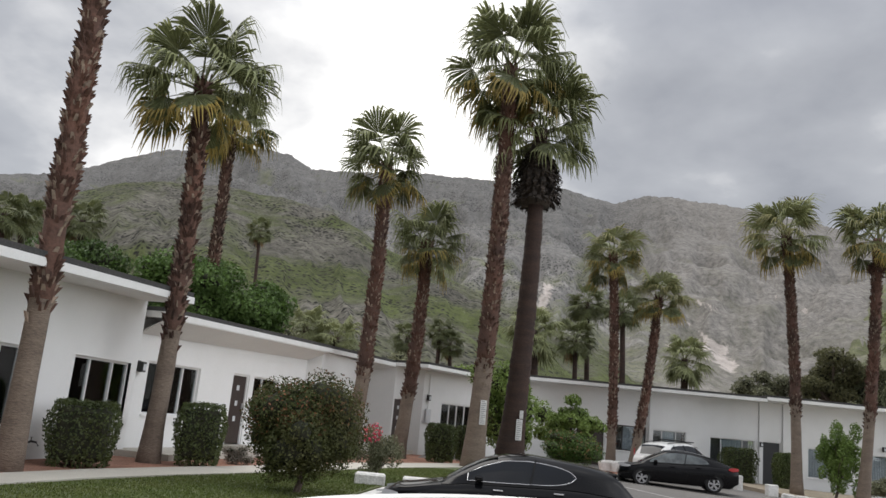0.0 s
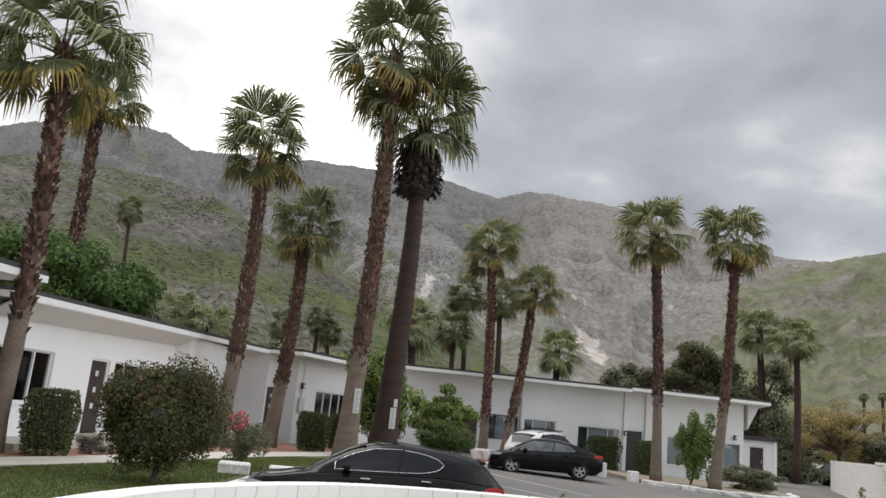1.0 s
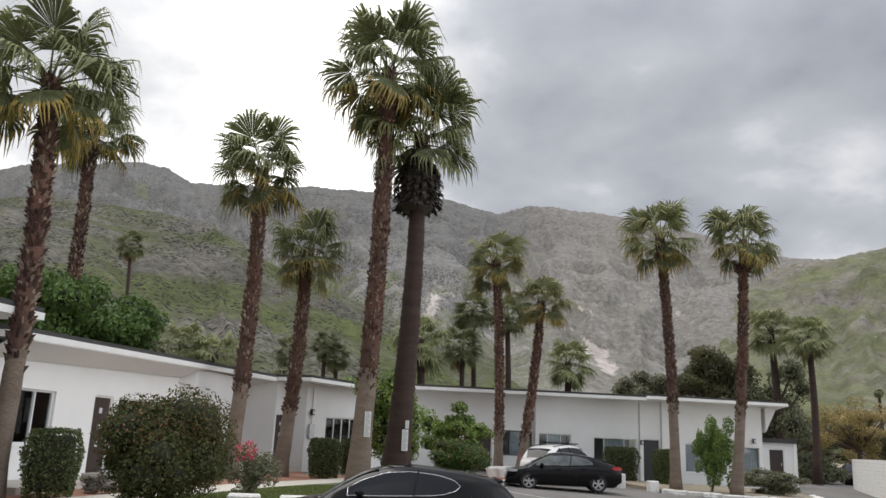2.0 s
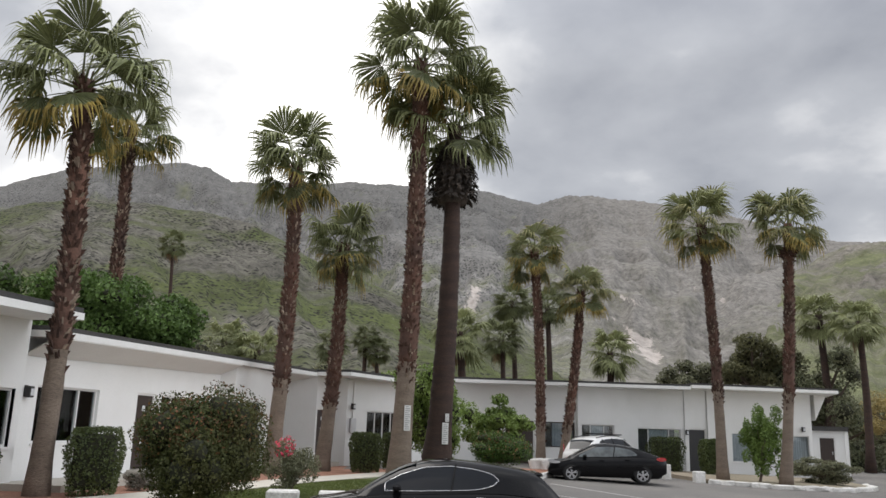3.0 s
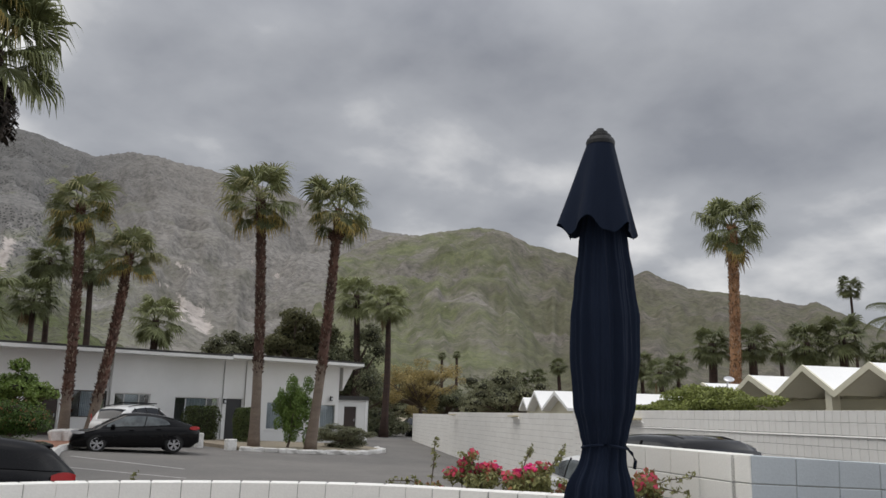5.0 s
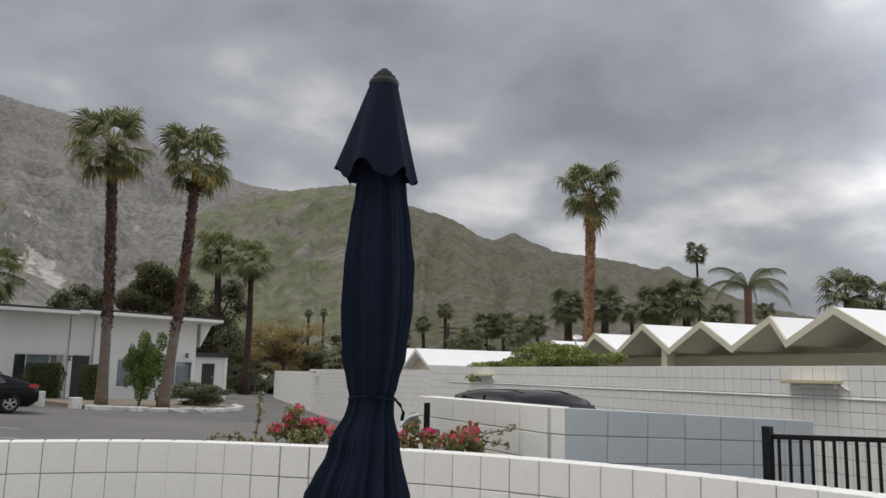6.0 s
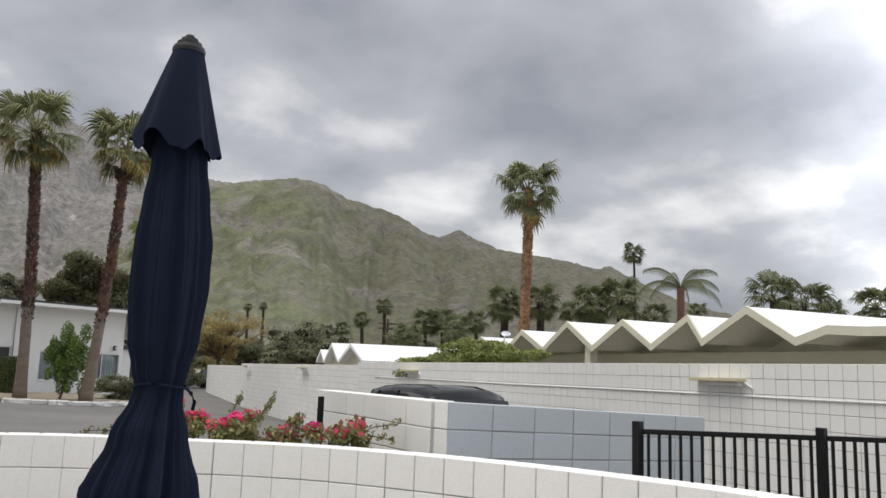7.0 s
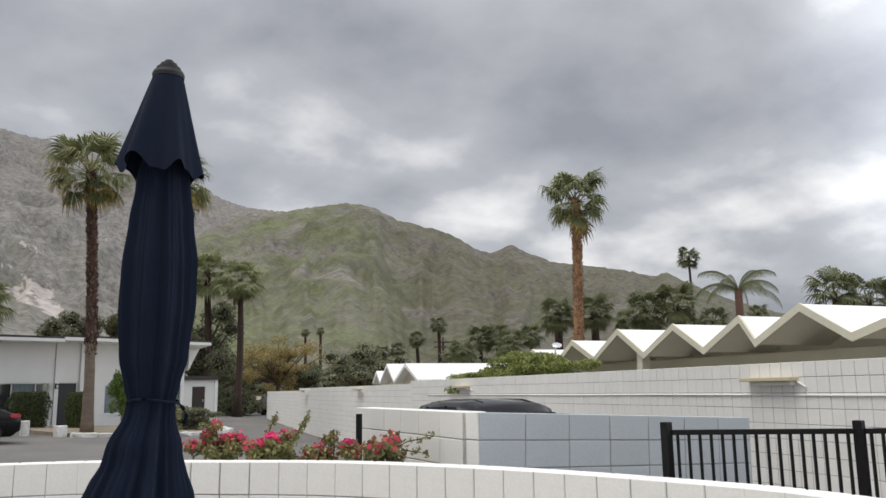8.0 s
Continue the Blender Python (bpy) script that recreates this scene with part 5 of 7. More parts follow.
wall_mesh("wall", wing, E0, E1, 0.4, 4.15, 0.2, [(2.45, 3.35, 1.05, 3.08)])
door_unit(wing, E0, E1, 2.45, 3.35, 1.05, 3.08, False)
wall_mesh("wall", wing, (-7.8, 33.02), (-6.47, 33.02), 0.4, 4.3, 0.2)
F0, F1 = (-6.46, 33.03), (-6.04, 33.98)
wall_mesh("wall", wing, F0, F1, 0.4, 4.4, 0.2, [(0.1, 0.95, 1.0, 3.05)])
door_unit(wing, F0, F1, 0.1, 0.95, 1.0, 3.05)
wall_mesh("wall", wing, (-6.04, 34.0), (-5.41, 34.0), 0.4, 4.45, 0.2)
C0, C1 = (-5.40, 34.01), (-2.4, 37.4)
wall_mesh("wall", wing, C0, C1, 0.4, 4.3, 0.22, [(1.1, 3.0, 1.9, 3.04)])
window_unit(wing, C0, C1, 1.1, 3.0, 1.9, 3.04, (0.25, 0.25, 0.25, 0.25), (1,))
wall_mesh("wall", wing, (-2.4, 37.4), (-2.4, 41.5), 0.4, 4.4, 0.22)
roof_slab(wing, [(-8.75, 16.9, 3.93), (-6.42, 33.3, 4.305), (-15.0, 36.0, 4.305), (-16.5, 16.9, 3.93)], 0.14)
roof_slab(wing, [(-6.55, 32.9, 4.32), (-5.1, 32.7, 4.34), (-2.0, 36.6, 4.22), (-8, 44, 4.25)], 0.14)
# the eaves rise outwards: sloping soffits from the wall head up to the roof's edge
for pts in ([(-8.76, 16.95, 3.91), (-7.5, 26.0, 4.11), (-8.17, 26.0, 3.82), (-9.46, 17.05, 3.56)], [(-7.02, 29.32, 4.19), (-6.47, 33.2, 4.28), (-7.78, 32.98, 4.0), (-8.27, 29.52, 3.9)]):
    bm = bmesh.new()
    lo = [bm.verts.new(c) for c in pts]
    hi = [bm.verts.new((c[0], c[1], c[2] + 0.03)) for c in pts]
    bm.faces.new(lo[::-1])
    bm.faces.new(hi)
    for i in range(4):
        bm.faces.new((lo[i], lo[(i + 1) % 4], hi[(i + 1) % 4], hi[i]))
    bmesh.ops.recalc_face_normals(bm, faces=bm.faces)
    part("soffit", bm, SOFFIT, wing)
meter = thing("meter_box", (-5.2, 34.2, 2.4), "pale grey electricity meter box on the white wall", "meter box")
bm = bmesh.new()
box(bm, 0.16, -0.12, 2.15, 0.44, 0.0, 2.72, 0.01)
bmesh.ops.transform(bm, matrix=along(C0, C1), verts=bm.verts)
part("case", bm, ALLOY, meter)
bm = bmesh.new()
tube(bm, [(0.3, -0.05, 2.72), (0.3, -0.05, 4.2)], [0.025, 0.025], 8)
bmesh.ops.transform(bm, matrix=along(C0, C1), verts=bm.verts)
part("conduit", bm, TRIM, meter)
sconce(B0, B1, 0.3, 2.85)
sconce(C0, C1, 0.27, 3.2)

# the far wing across the parking lot
far = thing("motel_wing", (8.0, 43.0, 0.7), "long white stucco wing with projecting bays and a flat roof", "house")
R0, R1 = (-2.4, 40.75), (17.2, 44.55)
RL = math.dist(R0, R1)
RU = Vector(((R1[0] - R0[0]) / RL, (R1[1] - R0[1]) / RL))
RN = Vector((RU.y, -RU.x))


def onR(x, out=0.0):
    """The plan point of the far front at that x, brought forward by out."""
    s = (x - R0[0]) / RU.x
    return (R0[0] + RU.x * s + RN.x * out, R0[1] + RU.y * s + RN.y * out)


def bay(x0, x1, out, z1, openings, mat=None):
    p, q = onR(x0, out), onR(x1, out)
    k = 1 / RU.x
    ops = [((a - x0) * k, (b - x0) * k, za, zb) for a, b, za, zb in openings]
    wall_mesh("wall", far, p, q, 0.2, z1, 0.22, ops, mat)
    return p, q, ops


p, q, o = bay(-2.4, 4.85, 0.0, 4.75, [(1.3, 2.75, 0.75, 3.0), (3.1, 4.78, 1.72, 2.94)])
door_unit(far, p, q, *o[0], False)
window_unit(far, p, q, *o[1], (0.3, 0.4, 0.3), (1,), FRAME_M)
p, q, o = bay(4.85, 7.42, 0.3, 4.75, [(4.95, 6.68, 1.9, 2.87)])
window_unit(far, p, q, *o[0], (0.3, 0.42, 0.28), (1,))
wall_mesh("wall", far, onR(7.42, 0.28), onR(7.42, -0.2), 0.2, 4.75, 0.2)
wall_mesh("wall", far, onR(4.845, -0.2), onR(4.845, 0.295), 0.2, 4.75, 0.2)
p, q, o = bay(7.42, 10.43, 0.0, 4.75, [(8.0, 10.25, 1.4, 2.79)])
window_unit(far, p, q, *o[0], (0.24, 0.5, 0.26), (1,))
p, q, o = bay(10.45, 11.6, 0.07, 4.85, [(10.6, 11.55, 0.72, 2.83)])
DARK_DOOR = material("black_door", (0.022, 0.022, 0.024), 0.5, None, 2, 0.4, 40, 0.1, 0.05)
door_unit(far, p, q, *o[0], False, DARK_DOOR, "black front door")
wall_mesh("wall", far, onR(10.445, -0.2), onR(10.445, 0.065), 0.2, 4.75, 0.2)
p, q, o = bay(11.62, 17.25, 0.16, 4.9, [(12.88, 13.95, 1.25, 2.69), (15.6, 17.1, 1.3, 2.64)])
window_unit(far, p, q, *o[0], (1.0,), (0,))
window_unit(far, p, q, *o[1], (0.35, 0.65), (0, 1))
wall_mesh("wall", far, onR(11.612, -0.2), onR(11.612, 0.155), 0.2, 4.8, 0.2)
wall_mesh("wall", far, onR(17.25, 0.16), (onR(17.25, 0.16)[0] - 1.6, onR(17.25, 0.16)[1] + 8), 0.2, 4.5, 0.2)
a, b = onR(-3.2, 1.25), onR(10.3, 1.25)
roof_slab(far, [(*a, 4.62), (*b, 4.72), (b[0] - 1.8, b[1] + 9, 4.72), (a[0] - 1.8, a[1] + 9, 4.62)], 0.15)
a, b = onR(10.32, 1.25), onR(18.15, 1.25)
roof_slab(far, [(*a, 4.80), (*b, 4.80), (b[0] - 2.4, b[1] + 9, 3.5), (a[0] - 1.8, a[1] + 9, 4.5)], 0.15)
# the end overhang has a sloped soffit
bm = bmesh.new()
v0 = [bm.verts.new((*onR(x, 0.3), z)) for x, z in ((17.4, 3.45), (18.1, 4.795), (17.4, 4.795))]
v1 = [bm.verts.new((*[a + d for a, d in zip(onR(x, 0.3), (-1.2, 6.0))], z)) for x, z in ((17.4, 3.2), (18.1, 4.2), (17.4, 4.2))]
bm.faces.new(v0)
bm.faces.new(v1[::-1])
for i in range(3):
    bm.faces.new((v0[i], v0[(i + 1) % 3], v1[(i + 1) % 3], v1[i]))
bmesh.ops.recalc_face_normals(bm, faces=bm.faces)
part("soffit", bm, SOFFIT, far)
sconce(onR(10.45, 0.07), onR(11.6, 0.07), 0.06, 2.65, "dark bronze wall lantern beside the black door")
sconce(onR(11.62, 0.16), onR(17.25, 0.16), 5.2, 2.98, "dark round lantern on the white end wall")
annex = thing("annex", (20.0, 48.7, 0.6), "small white annex with a brown door and dark roof edge", "shed")
N0, N1 = (18.6, 48.9), (20.9, 48.45)
wall_mesh("wall", annex, N0, N1, 0.3, 3.0, 0.2, [(0.78, 1.63, 0.75, 2.65)])
door_unit(annex, N0, N1, 0.78, 1.63, 0.75, 2.65, False)
wall_mesh("wall", annex, (20.9, 48.47), (20.2, 54.0), 0.3, 3.0, 0.2)
bm = bmesh.new()
box(bm, -1.4, -0.15, 3.0, 2.34, 3.0, 3.25)
bmesh.ops.transform(bm, matrix=along(N0, N1), verts=bm.verts)
part("roof", bm, ROOFING, annex, "dark flat roof edge")

# the folded-plate house behind the lane wall
zig = thing("folded_roof_house", (15.6, 11.0, 0.2), "low house with a white zigzag folded-plate roof and cream edges", "house")
GP, GD = Vector((14.9, 8.0)), Vector((0.300, 0.954))
GB = Vector((0.954, -0.300))


def gp(s, back, z):
    """Point on the gable front: s metres along it from its nearest tall gable, back metres behind it."""
    v = GP + GD * s + GB * (back + 0.63)
    return (v.x, v.y, z)


FOLDS = [(-7.0, 3.02), (-2.6, 3.1), (-1.91, 3.15), (-1.26, 2.97), (-0.18, 3.57), (1.0, 3.0), (1.4, 3.495), (2.53, 2.93), (3.52, 3.5), (4.68, 2.93), (5.75, 3.555), (6.9, 2.92), (8.0, 3.42), (9.2, 2.75), (10.4, 3.3), (11.6, 2.7)]
for (s0, z0), (s1, z1) in zip(FOLDS, FOLDS[1:]):
    bm = bmesh.new()
    lo = [bm.verts.new(gp(*c)) for c in ((s0, -0.6, z0), (s1, -0.6, z1), (s1, 9.0, z1), (s0, 9.0, z0))]
    hi = [bm.verts.new((v.co.x, v.co.y, v.co.z + 0.05)) for v in lo]
    bm.faces.new(lo[::-1])
    bm.faces.new(hi)
    for i in range(4):
        bm.faces.new((lo[i], lo[(i + 1) % 4], hi[(i + 1) % 4], hi[i]))
    bmesh.ops.recalc_face_normals(bm, faces=bm.faces)
    plate = part("roof_plate", bm, ROOF_WHITE, zig)
    bm = bmesh.new()
    lo = [bm.verts.new(gp(*c)) for c in ((s0, -0.66, z0 - 0.085), (s1, -0.66, z1 - 0.085), (s1, -0.605, z1 - 0.085), (s0, -0.605, z0 - 0.085))]
    hi = [bm.verts.new((v.co.x, v.co.y, v.co.z + 0.15)) for v in lo]
    bm.faces.new(lo[::-1])
    bm.faces.new(hi)
    for i in range(4):
        bm.faces.new((lo[i], lo[(i + 1) % 4], hi[(i + 1) % 4], hi[i]))
    bmesh.ops.recalc_face_normals(bm, faces=bm.faces)
    part("fascia", bm, CREAM, plate, "cream painted fascia board")
    bm = bmesh.new()
    f = [bm.verts.new(gp(*c)) for c in ((s0, 1.2, 2.6), (s1, 1.2, 2.6), (s1, 1.2, z1 - 0.01), (s0, 1.2, z0 - 0.01))]
    g = [bm.verts.new(gp(*c)) for c in ((s0, 1.4, 2.6), (s1, 1.4, 2.6), (s1, 1.4, z1 - 0.01), (s0, 1.4, z0 - 0.01))]
    bm.faces.new(f)
    bm.faces.new(g[::-1])
    for i in range(4):
        bm.faces.new((f[i], g[i], g[(i + 1) % 4], f[(i + 1) % 4]))
    bmesh.ops.recalc_face_normals(bm, faces=bm.faces)
    part("gable_panel", bm, SOFFIT_CREAM, plate)
    bm = bmesh.new()
    lo = [bm.verts.new(gp(*c)) for c in ((s0, -0.6, z0 - 0.035), (s1, -0.6, z1 - 0.035), (s1, 1.19, z1 - 0.035), (s0, 1.19, z0 - 0.035))]
    hi = [bm.verts.new((v.co.x, v.co.y, v.co.z + 0.03)) for v in lo]
    bm.faces.new(lo[::-1])
    bm.faces.new(hi)
    for i in range(4):
        bm.faces.new((lo[i], lo[(i + 1) % 4], hi[(i + 1) % 4], hi[i]))
    bmesh.ops.recalc_face_normals(bm, faces=bm.faces)
    part("soffit", bm, SOFFIT_CREAM, plate)
wall_mesh("wall", zig, gp(11.6, 0.4, 0)[:2], gp(-6.9, 0.4, 0)[:2], 0.0, 2.84, 0.2, mat=GABLE)
wall_mesh("wall", zig, gp(-6.9, 0.5, 0)[:2], gp(-6.9, 8.8, 0)[:2], 0.0, 2.8, 0.2, mat=GABLE)
bm = bmesh.new()
c = gp(5.0, -0.45, 0)
box(bm, -0.11, -0.11, 0.0, 0.11, 0.11, 3.1, 0.008, m=Matrix.Translation(c) @ Matrix.Rotation(radians(-17), 4, "Z"))
part("post", bm, CREAM, zig, "cream square post")

far_zig = thing("folded_roof_house", (28.0, 40.0, 0.2), "far low house with white zigzag gables", "house", "")
FD, FB = Vector((0.30, 0.954)), Vector((0.954, -0.30))
for k, (zt, s0, s1) in enumerate(((3.65, -2.0, 2.2), (3.75, 2.2, 5.0), (3.4, 5.0, 6.6))):
    o = Vector((26.3, 36.2))
    bm = bmesh.new()
    sm = (s0 + s1) / 2
    for back0, back1 in ((0.0, 9.0),):
        pr = []
        for bk in (back0, back1):
            pr.append([bm.verts.new((*(o + FD * s + FB * bk), z)) for s, z in ((s0, 2.75), (sm, zt), (s1, 2.75), (s1, 2.6), (sm, zt - 0.2), (s0, 2.6))])
        for i in range(6):
            bm.faces.new((pr[0][i], pr[0][(i + 1) % 6], pr[1][(i + 1) % 6], pr[1][i]))
        bm.faces.new(pr[0])
        bm.faces.new(pr[1][::-1])
    bmesh.ops.recalc_face_normals(bm, faces=bm.faces)
    part("roof_plate", bm, ROOF_WHITE, far_zig)
    bm = bmesh.new()
    f = [bm.verts.new((*(o + FD * s + FB * 0.5), z)) for s, z in ((s0, 0.2), (s1, 0.2), (s1, 2.65), (sm, zt - 0.1), (s0, 2.65))]
    g = [bm.verts.new((*(o + FD * s + FB * 0.7), z)) for s, z in ((s0, 0.2), (s1, 0.2), (s1, 2.65), (sm, zt - 0.1), (s0, 2.65))]
    bm.faces.new(f)
    bm.faces.new(g[::-1])
    for i in range(5):
        bm.faces.new((f[i], f[(i + 1) % 5], g[(i + 1) % 5], g[i]))
    bmesh.ops.recalc_face_normals(bm, faces=bm.faces)
    part("gable_wall", bm, GABLE, far_zig)

# ---- block walls ----
PIECES = []        # laid at the end of the file: (mesh key, mat, parent, matrix)


def block_mesh(L, D, H, name="block"):
    bm = bmesh.new()
    box(bm, -L / 2, -D / 2, 0, L / 2, D / 2, H, 0.004)
    me = bpy.data.meshes.new(name)
    bm.to_mesh(me)
    bm.free()
    return me


# patio wall, gently curved in plan
CURVE = [(-2.0, 0.6), (-2.08, 2.6), (-2.05, 4.5), (-1.72, 5.9), (-0.85, 7.1), (0.4, 7.55), (1.6, 7.43), (2.69, 7.0), (3.42, 6.28), (4.0, 5.6), (4.35, 4.85), (4.58, 4.05), (4.69, 3.25), (4.72, 2.6), (4.61, 2.05), (4.2, 0.8), (3.5, -0.6)]


def catmull(ctrl, per=30):
    out = []
    for i in range(1, len(ctrl) - 2):
        p0, p1, p2, p3 = (Vector(c) for c in ctrl[i - 1:i + 3])
        for k in range(per):
            t = k / per
            out.append(0.5 * (2 * p1 + (p2 - p0) * t + (2 * p0 - 5 * p1 + 4 * p2 - p3) * t * t + (3 * p1 - p0 - 3 * p2 + p3) * t ** 3))
    return out


path_pts = catmull(CURVE)
PATIO_Z, WALL_TOP = 0.70, 1.70
BW, BH = 0.225, 0.232        # a block with its joint
patio_wall = tagged(new("wall_patio"), "curved white painted block wall round the patio", "wall", kind="structure")
spots, run, nxt = [], 0.0, 0.1
for a, b in zip(path_pts, path_pts[1:]):
    d = (b - a).length
    while run + d > nxt:
        spots.append((a.lerp(b, (nxt - run) / d), math.atan2(b.y - a.y, b.x - a.x)))
        nxt += BW
    run += d
bm = bmesh.new()
ins, outs = [], []
for p, a in spots:
    n = Vector((-math.sin(a), math.cos(a)))
    ins.append(p - n * 0.085)
    outs.append(p + n * 0.085)
for k in range(len(spots) - 1):
    vs = [bm.verts.new((q.x, q.y, z)) for z in (PATIO_Z - 0.6, WALL_TOP - 0.012) for q in (ins[k], ins[k + 1], outs[k + 1], outs[k])]
    for f in ((0, 1, 5, 4), (1, 2, 6, 5), (2, 3, 7, 6), (3, 0, 4, 7), (4, 5, 6, 7)):
        bm.faces.new([vs[i] for i in f])
part("mortar_core", bm, MORTAR, patio_wall)
SQ = block_mesh(BW - 0.010, 0.19, BH - 0.008)
rng_w = random.Random(5)
for k, (p, a) in enumerate(spots):
    for c in range(6):
        PIECES.append((SQ, BLOCK, patio_wall, Matrix.Translation((p.x, p.y, WALL_TOP - BH * (c + 1) + 0.002)) @ Matrix.Rotation(a + rng_w.uniform(-0.008, 0.008), 4, "Z") @ Matrix.Translation((0, rng_w.uniform(-0.002, 0.002), 0)), c < 3))
bm = bmesh.new()
prism(bm, [(p.x, p.y) for p in path_pts[::6]] + [(4.6, -5.9), (-2.1, -5.9)], PATIO_Z - 0.15, PATIO_Z)
tagged(part("patio", bm, PAVER), "pale paved patio floor inside the curved wall", "patio", kind="structure")


def block_wall(name, p0, p1, z0, z1, L, H, D, mat, label, shown=None, gap=0.008, parent=None, fall=0.0):
    """A stack-bond block wall: a mortar core and one block for each place."""
    w = parent or tagged(new(name), label, "wall", kind="structure")
    n = int(round(math.dist(p0, p1) / L))
    A = along(p0, p1) @ Matrix.Translation((0, 0, z1)) @ Matrix.Rotation(math.atan(fall), 4, "Y") @ Matrix.Translation((0, 0, -z1))
    key = block_mesh(L - gap, D, H - gap)
    bm = bmesh.new()
    box(bm, 0.004, -D / 2 + 0.008, z0, n * L - 0.004, D / 2 - 0.008, z1 - 0.012)
    bmesh.ops.transform(bm, matrix=A, verts=bm.verts)
    part("mortar_core", bm, MORTAR, w)
    rows_n = int(round((z1 - z0) / H))
    rg = random.Random(n)
    for i in range(n):
        for c in range(rows_n):
            show = shown is None or shown(i * L, c)
            PIECES.append((key, mat, w, A @ Matrix.Translation(((i + 0.5) * L, rg.uniform(-0.002, 0.002), z1 - H * (c + 1) + gap * 0.6)), show))
    return w


block_wall("wall_lane", (9.4, 0.1), (16.05, 21.3), -0.11, 2.49, 0.2, 0.2, 0.2, BLOCK, "long white painted block wall along the lane", lambda s, c: 2.5 < s < 14.0 and c < 5)
block_wall("wall_lane_middle", (16.0, 21.14), (22.15, 40.1), 0.0, 2.4, 0.4, 0.2, 0.2, BLOCK, "white painted block wall stepping down along the lane", lambda s, c: False)
block_wall("wall_lane_end", (22.03, 39.75), (26.8, 53.6), 0.0, 2.28, 0.4, 0.2, 0.2, BLOCK, "low far end of the white block wall", lambda s, c: False)
block_wall("wall_stall", (4.80, 5.0), (7.70, 4.64), -0.15, 2.03, 0.415, 0.2, 0.19, GREY_BLOCK, "blue-grey painted block wall of a parking stall", fall=0.041)
block_wall("wall_stall_side", (5.45, 7.46), (4.865, 5.08), 0.03, 2.03, 0.415, 0.2, 0.2, CREAM_BLOCK, "cream painted block wall of a parking stall")
corner = tagged(new("wall_stall_corner"), "cream painted end of the stall wall", "wall", kind="structure")
end_face = block_mesh(0.192, 0.012, 0.192)
for c in range(10):
    PIECES.append((end_face, CREAM_BLOCK, corner, Matrix.Translation((4.791, 5.0, 2.03 - 0.2 * (c + 1) + 0.005)) @ Matrix.Rotation(radians(-97), 4, "Z"), True))
for s_at, ln in ((6.5, 0.92), (17.6, 0.95), (28.3, 0.95), (39.5, 0.95)):
    t0 = s_at / 55.6
    c = Vector((9.4, 0.1)).lerp(Vector((26.2, 53.6)), t0)
    A = Matrix.Translation((c.x, c.y, 0)) @ Matrix.Rotation(math.atan2(53.5, 16.8), 4, "Z")
    lt = thing("wall_shelf_lamp", (c.x - 0.15, c.y, 2.2), "cream slab lamp shade bracketed on the white wall", "wall lamp", "lane wall lamps")
    bm = bmesh.new()
    box(bm, -ln / 2, 0.10, 2.245, ln / 2, 0.28, 2.295, 0.006)
    bmesh.ops.transform(bm, matrix=A, verts=bm.verts)
    part("shade", bm, SHELF, lt)
    bm = bmesh.new()
    box(bm, -ln / 2 + 0.05, 0.10, 2.19, ln / 2 - 0.2, 0.2, 2.243, 0.006)
    bmesh.ops.transform(bm, matrix=A, verts=bm.verts)
    part("lamp_box", bm, TRIM, lt)
    bm = bmesh.new()
    tube(bm, [(-ln / 2 + 0.02, 0.12, 2.24), (-ln / 2 - 0.12, 0.12, 2.17), (-ln / 2 - 0.14, 0.11, 2.06)], [0.015, 0.015, 0.015], 6)
    bmesh.ops.transform(bm, matrix=A, verts=bm.verts)
    part("conduit", bm, TRIM, lt)

# a conduit runs along the wall below the lamps
bm = bmesh.new()
A = Matrix.Translation((9.4, 0.1, 0)) @ Matrix.Rotation(math.atan2(21.2, 6.65), 4, "Z")
tube(bm, [(s, 0.112 + 0.003 * math.sin(s * 1.7), 2.062 + 0.004 * math.sin(s * 0.9)) for s in [1.0 + 0.7 * k for k in range(29)]], [0.011] * 29, 6)
bmesh.ops.transform(bm, matrix=A, verts=bm.verts)
tagged(part("conduit_pipe", bm, TRIM, None, smooth=True), "white painted conduit pipe along the block wall", "pipe")

# an unseen wall added behind the patio: closes the place, blocks southern sky
bm = bmesh.new()
box(bm, -9.0, -6.2, 0.4, 14.0, -5.95, 4.2)
tagged(part("wall_south", bm, STUCCO), "unseen plain white stucco wall added behind the patio", "wall", kind="structure")

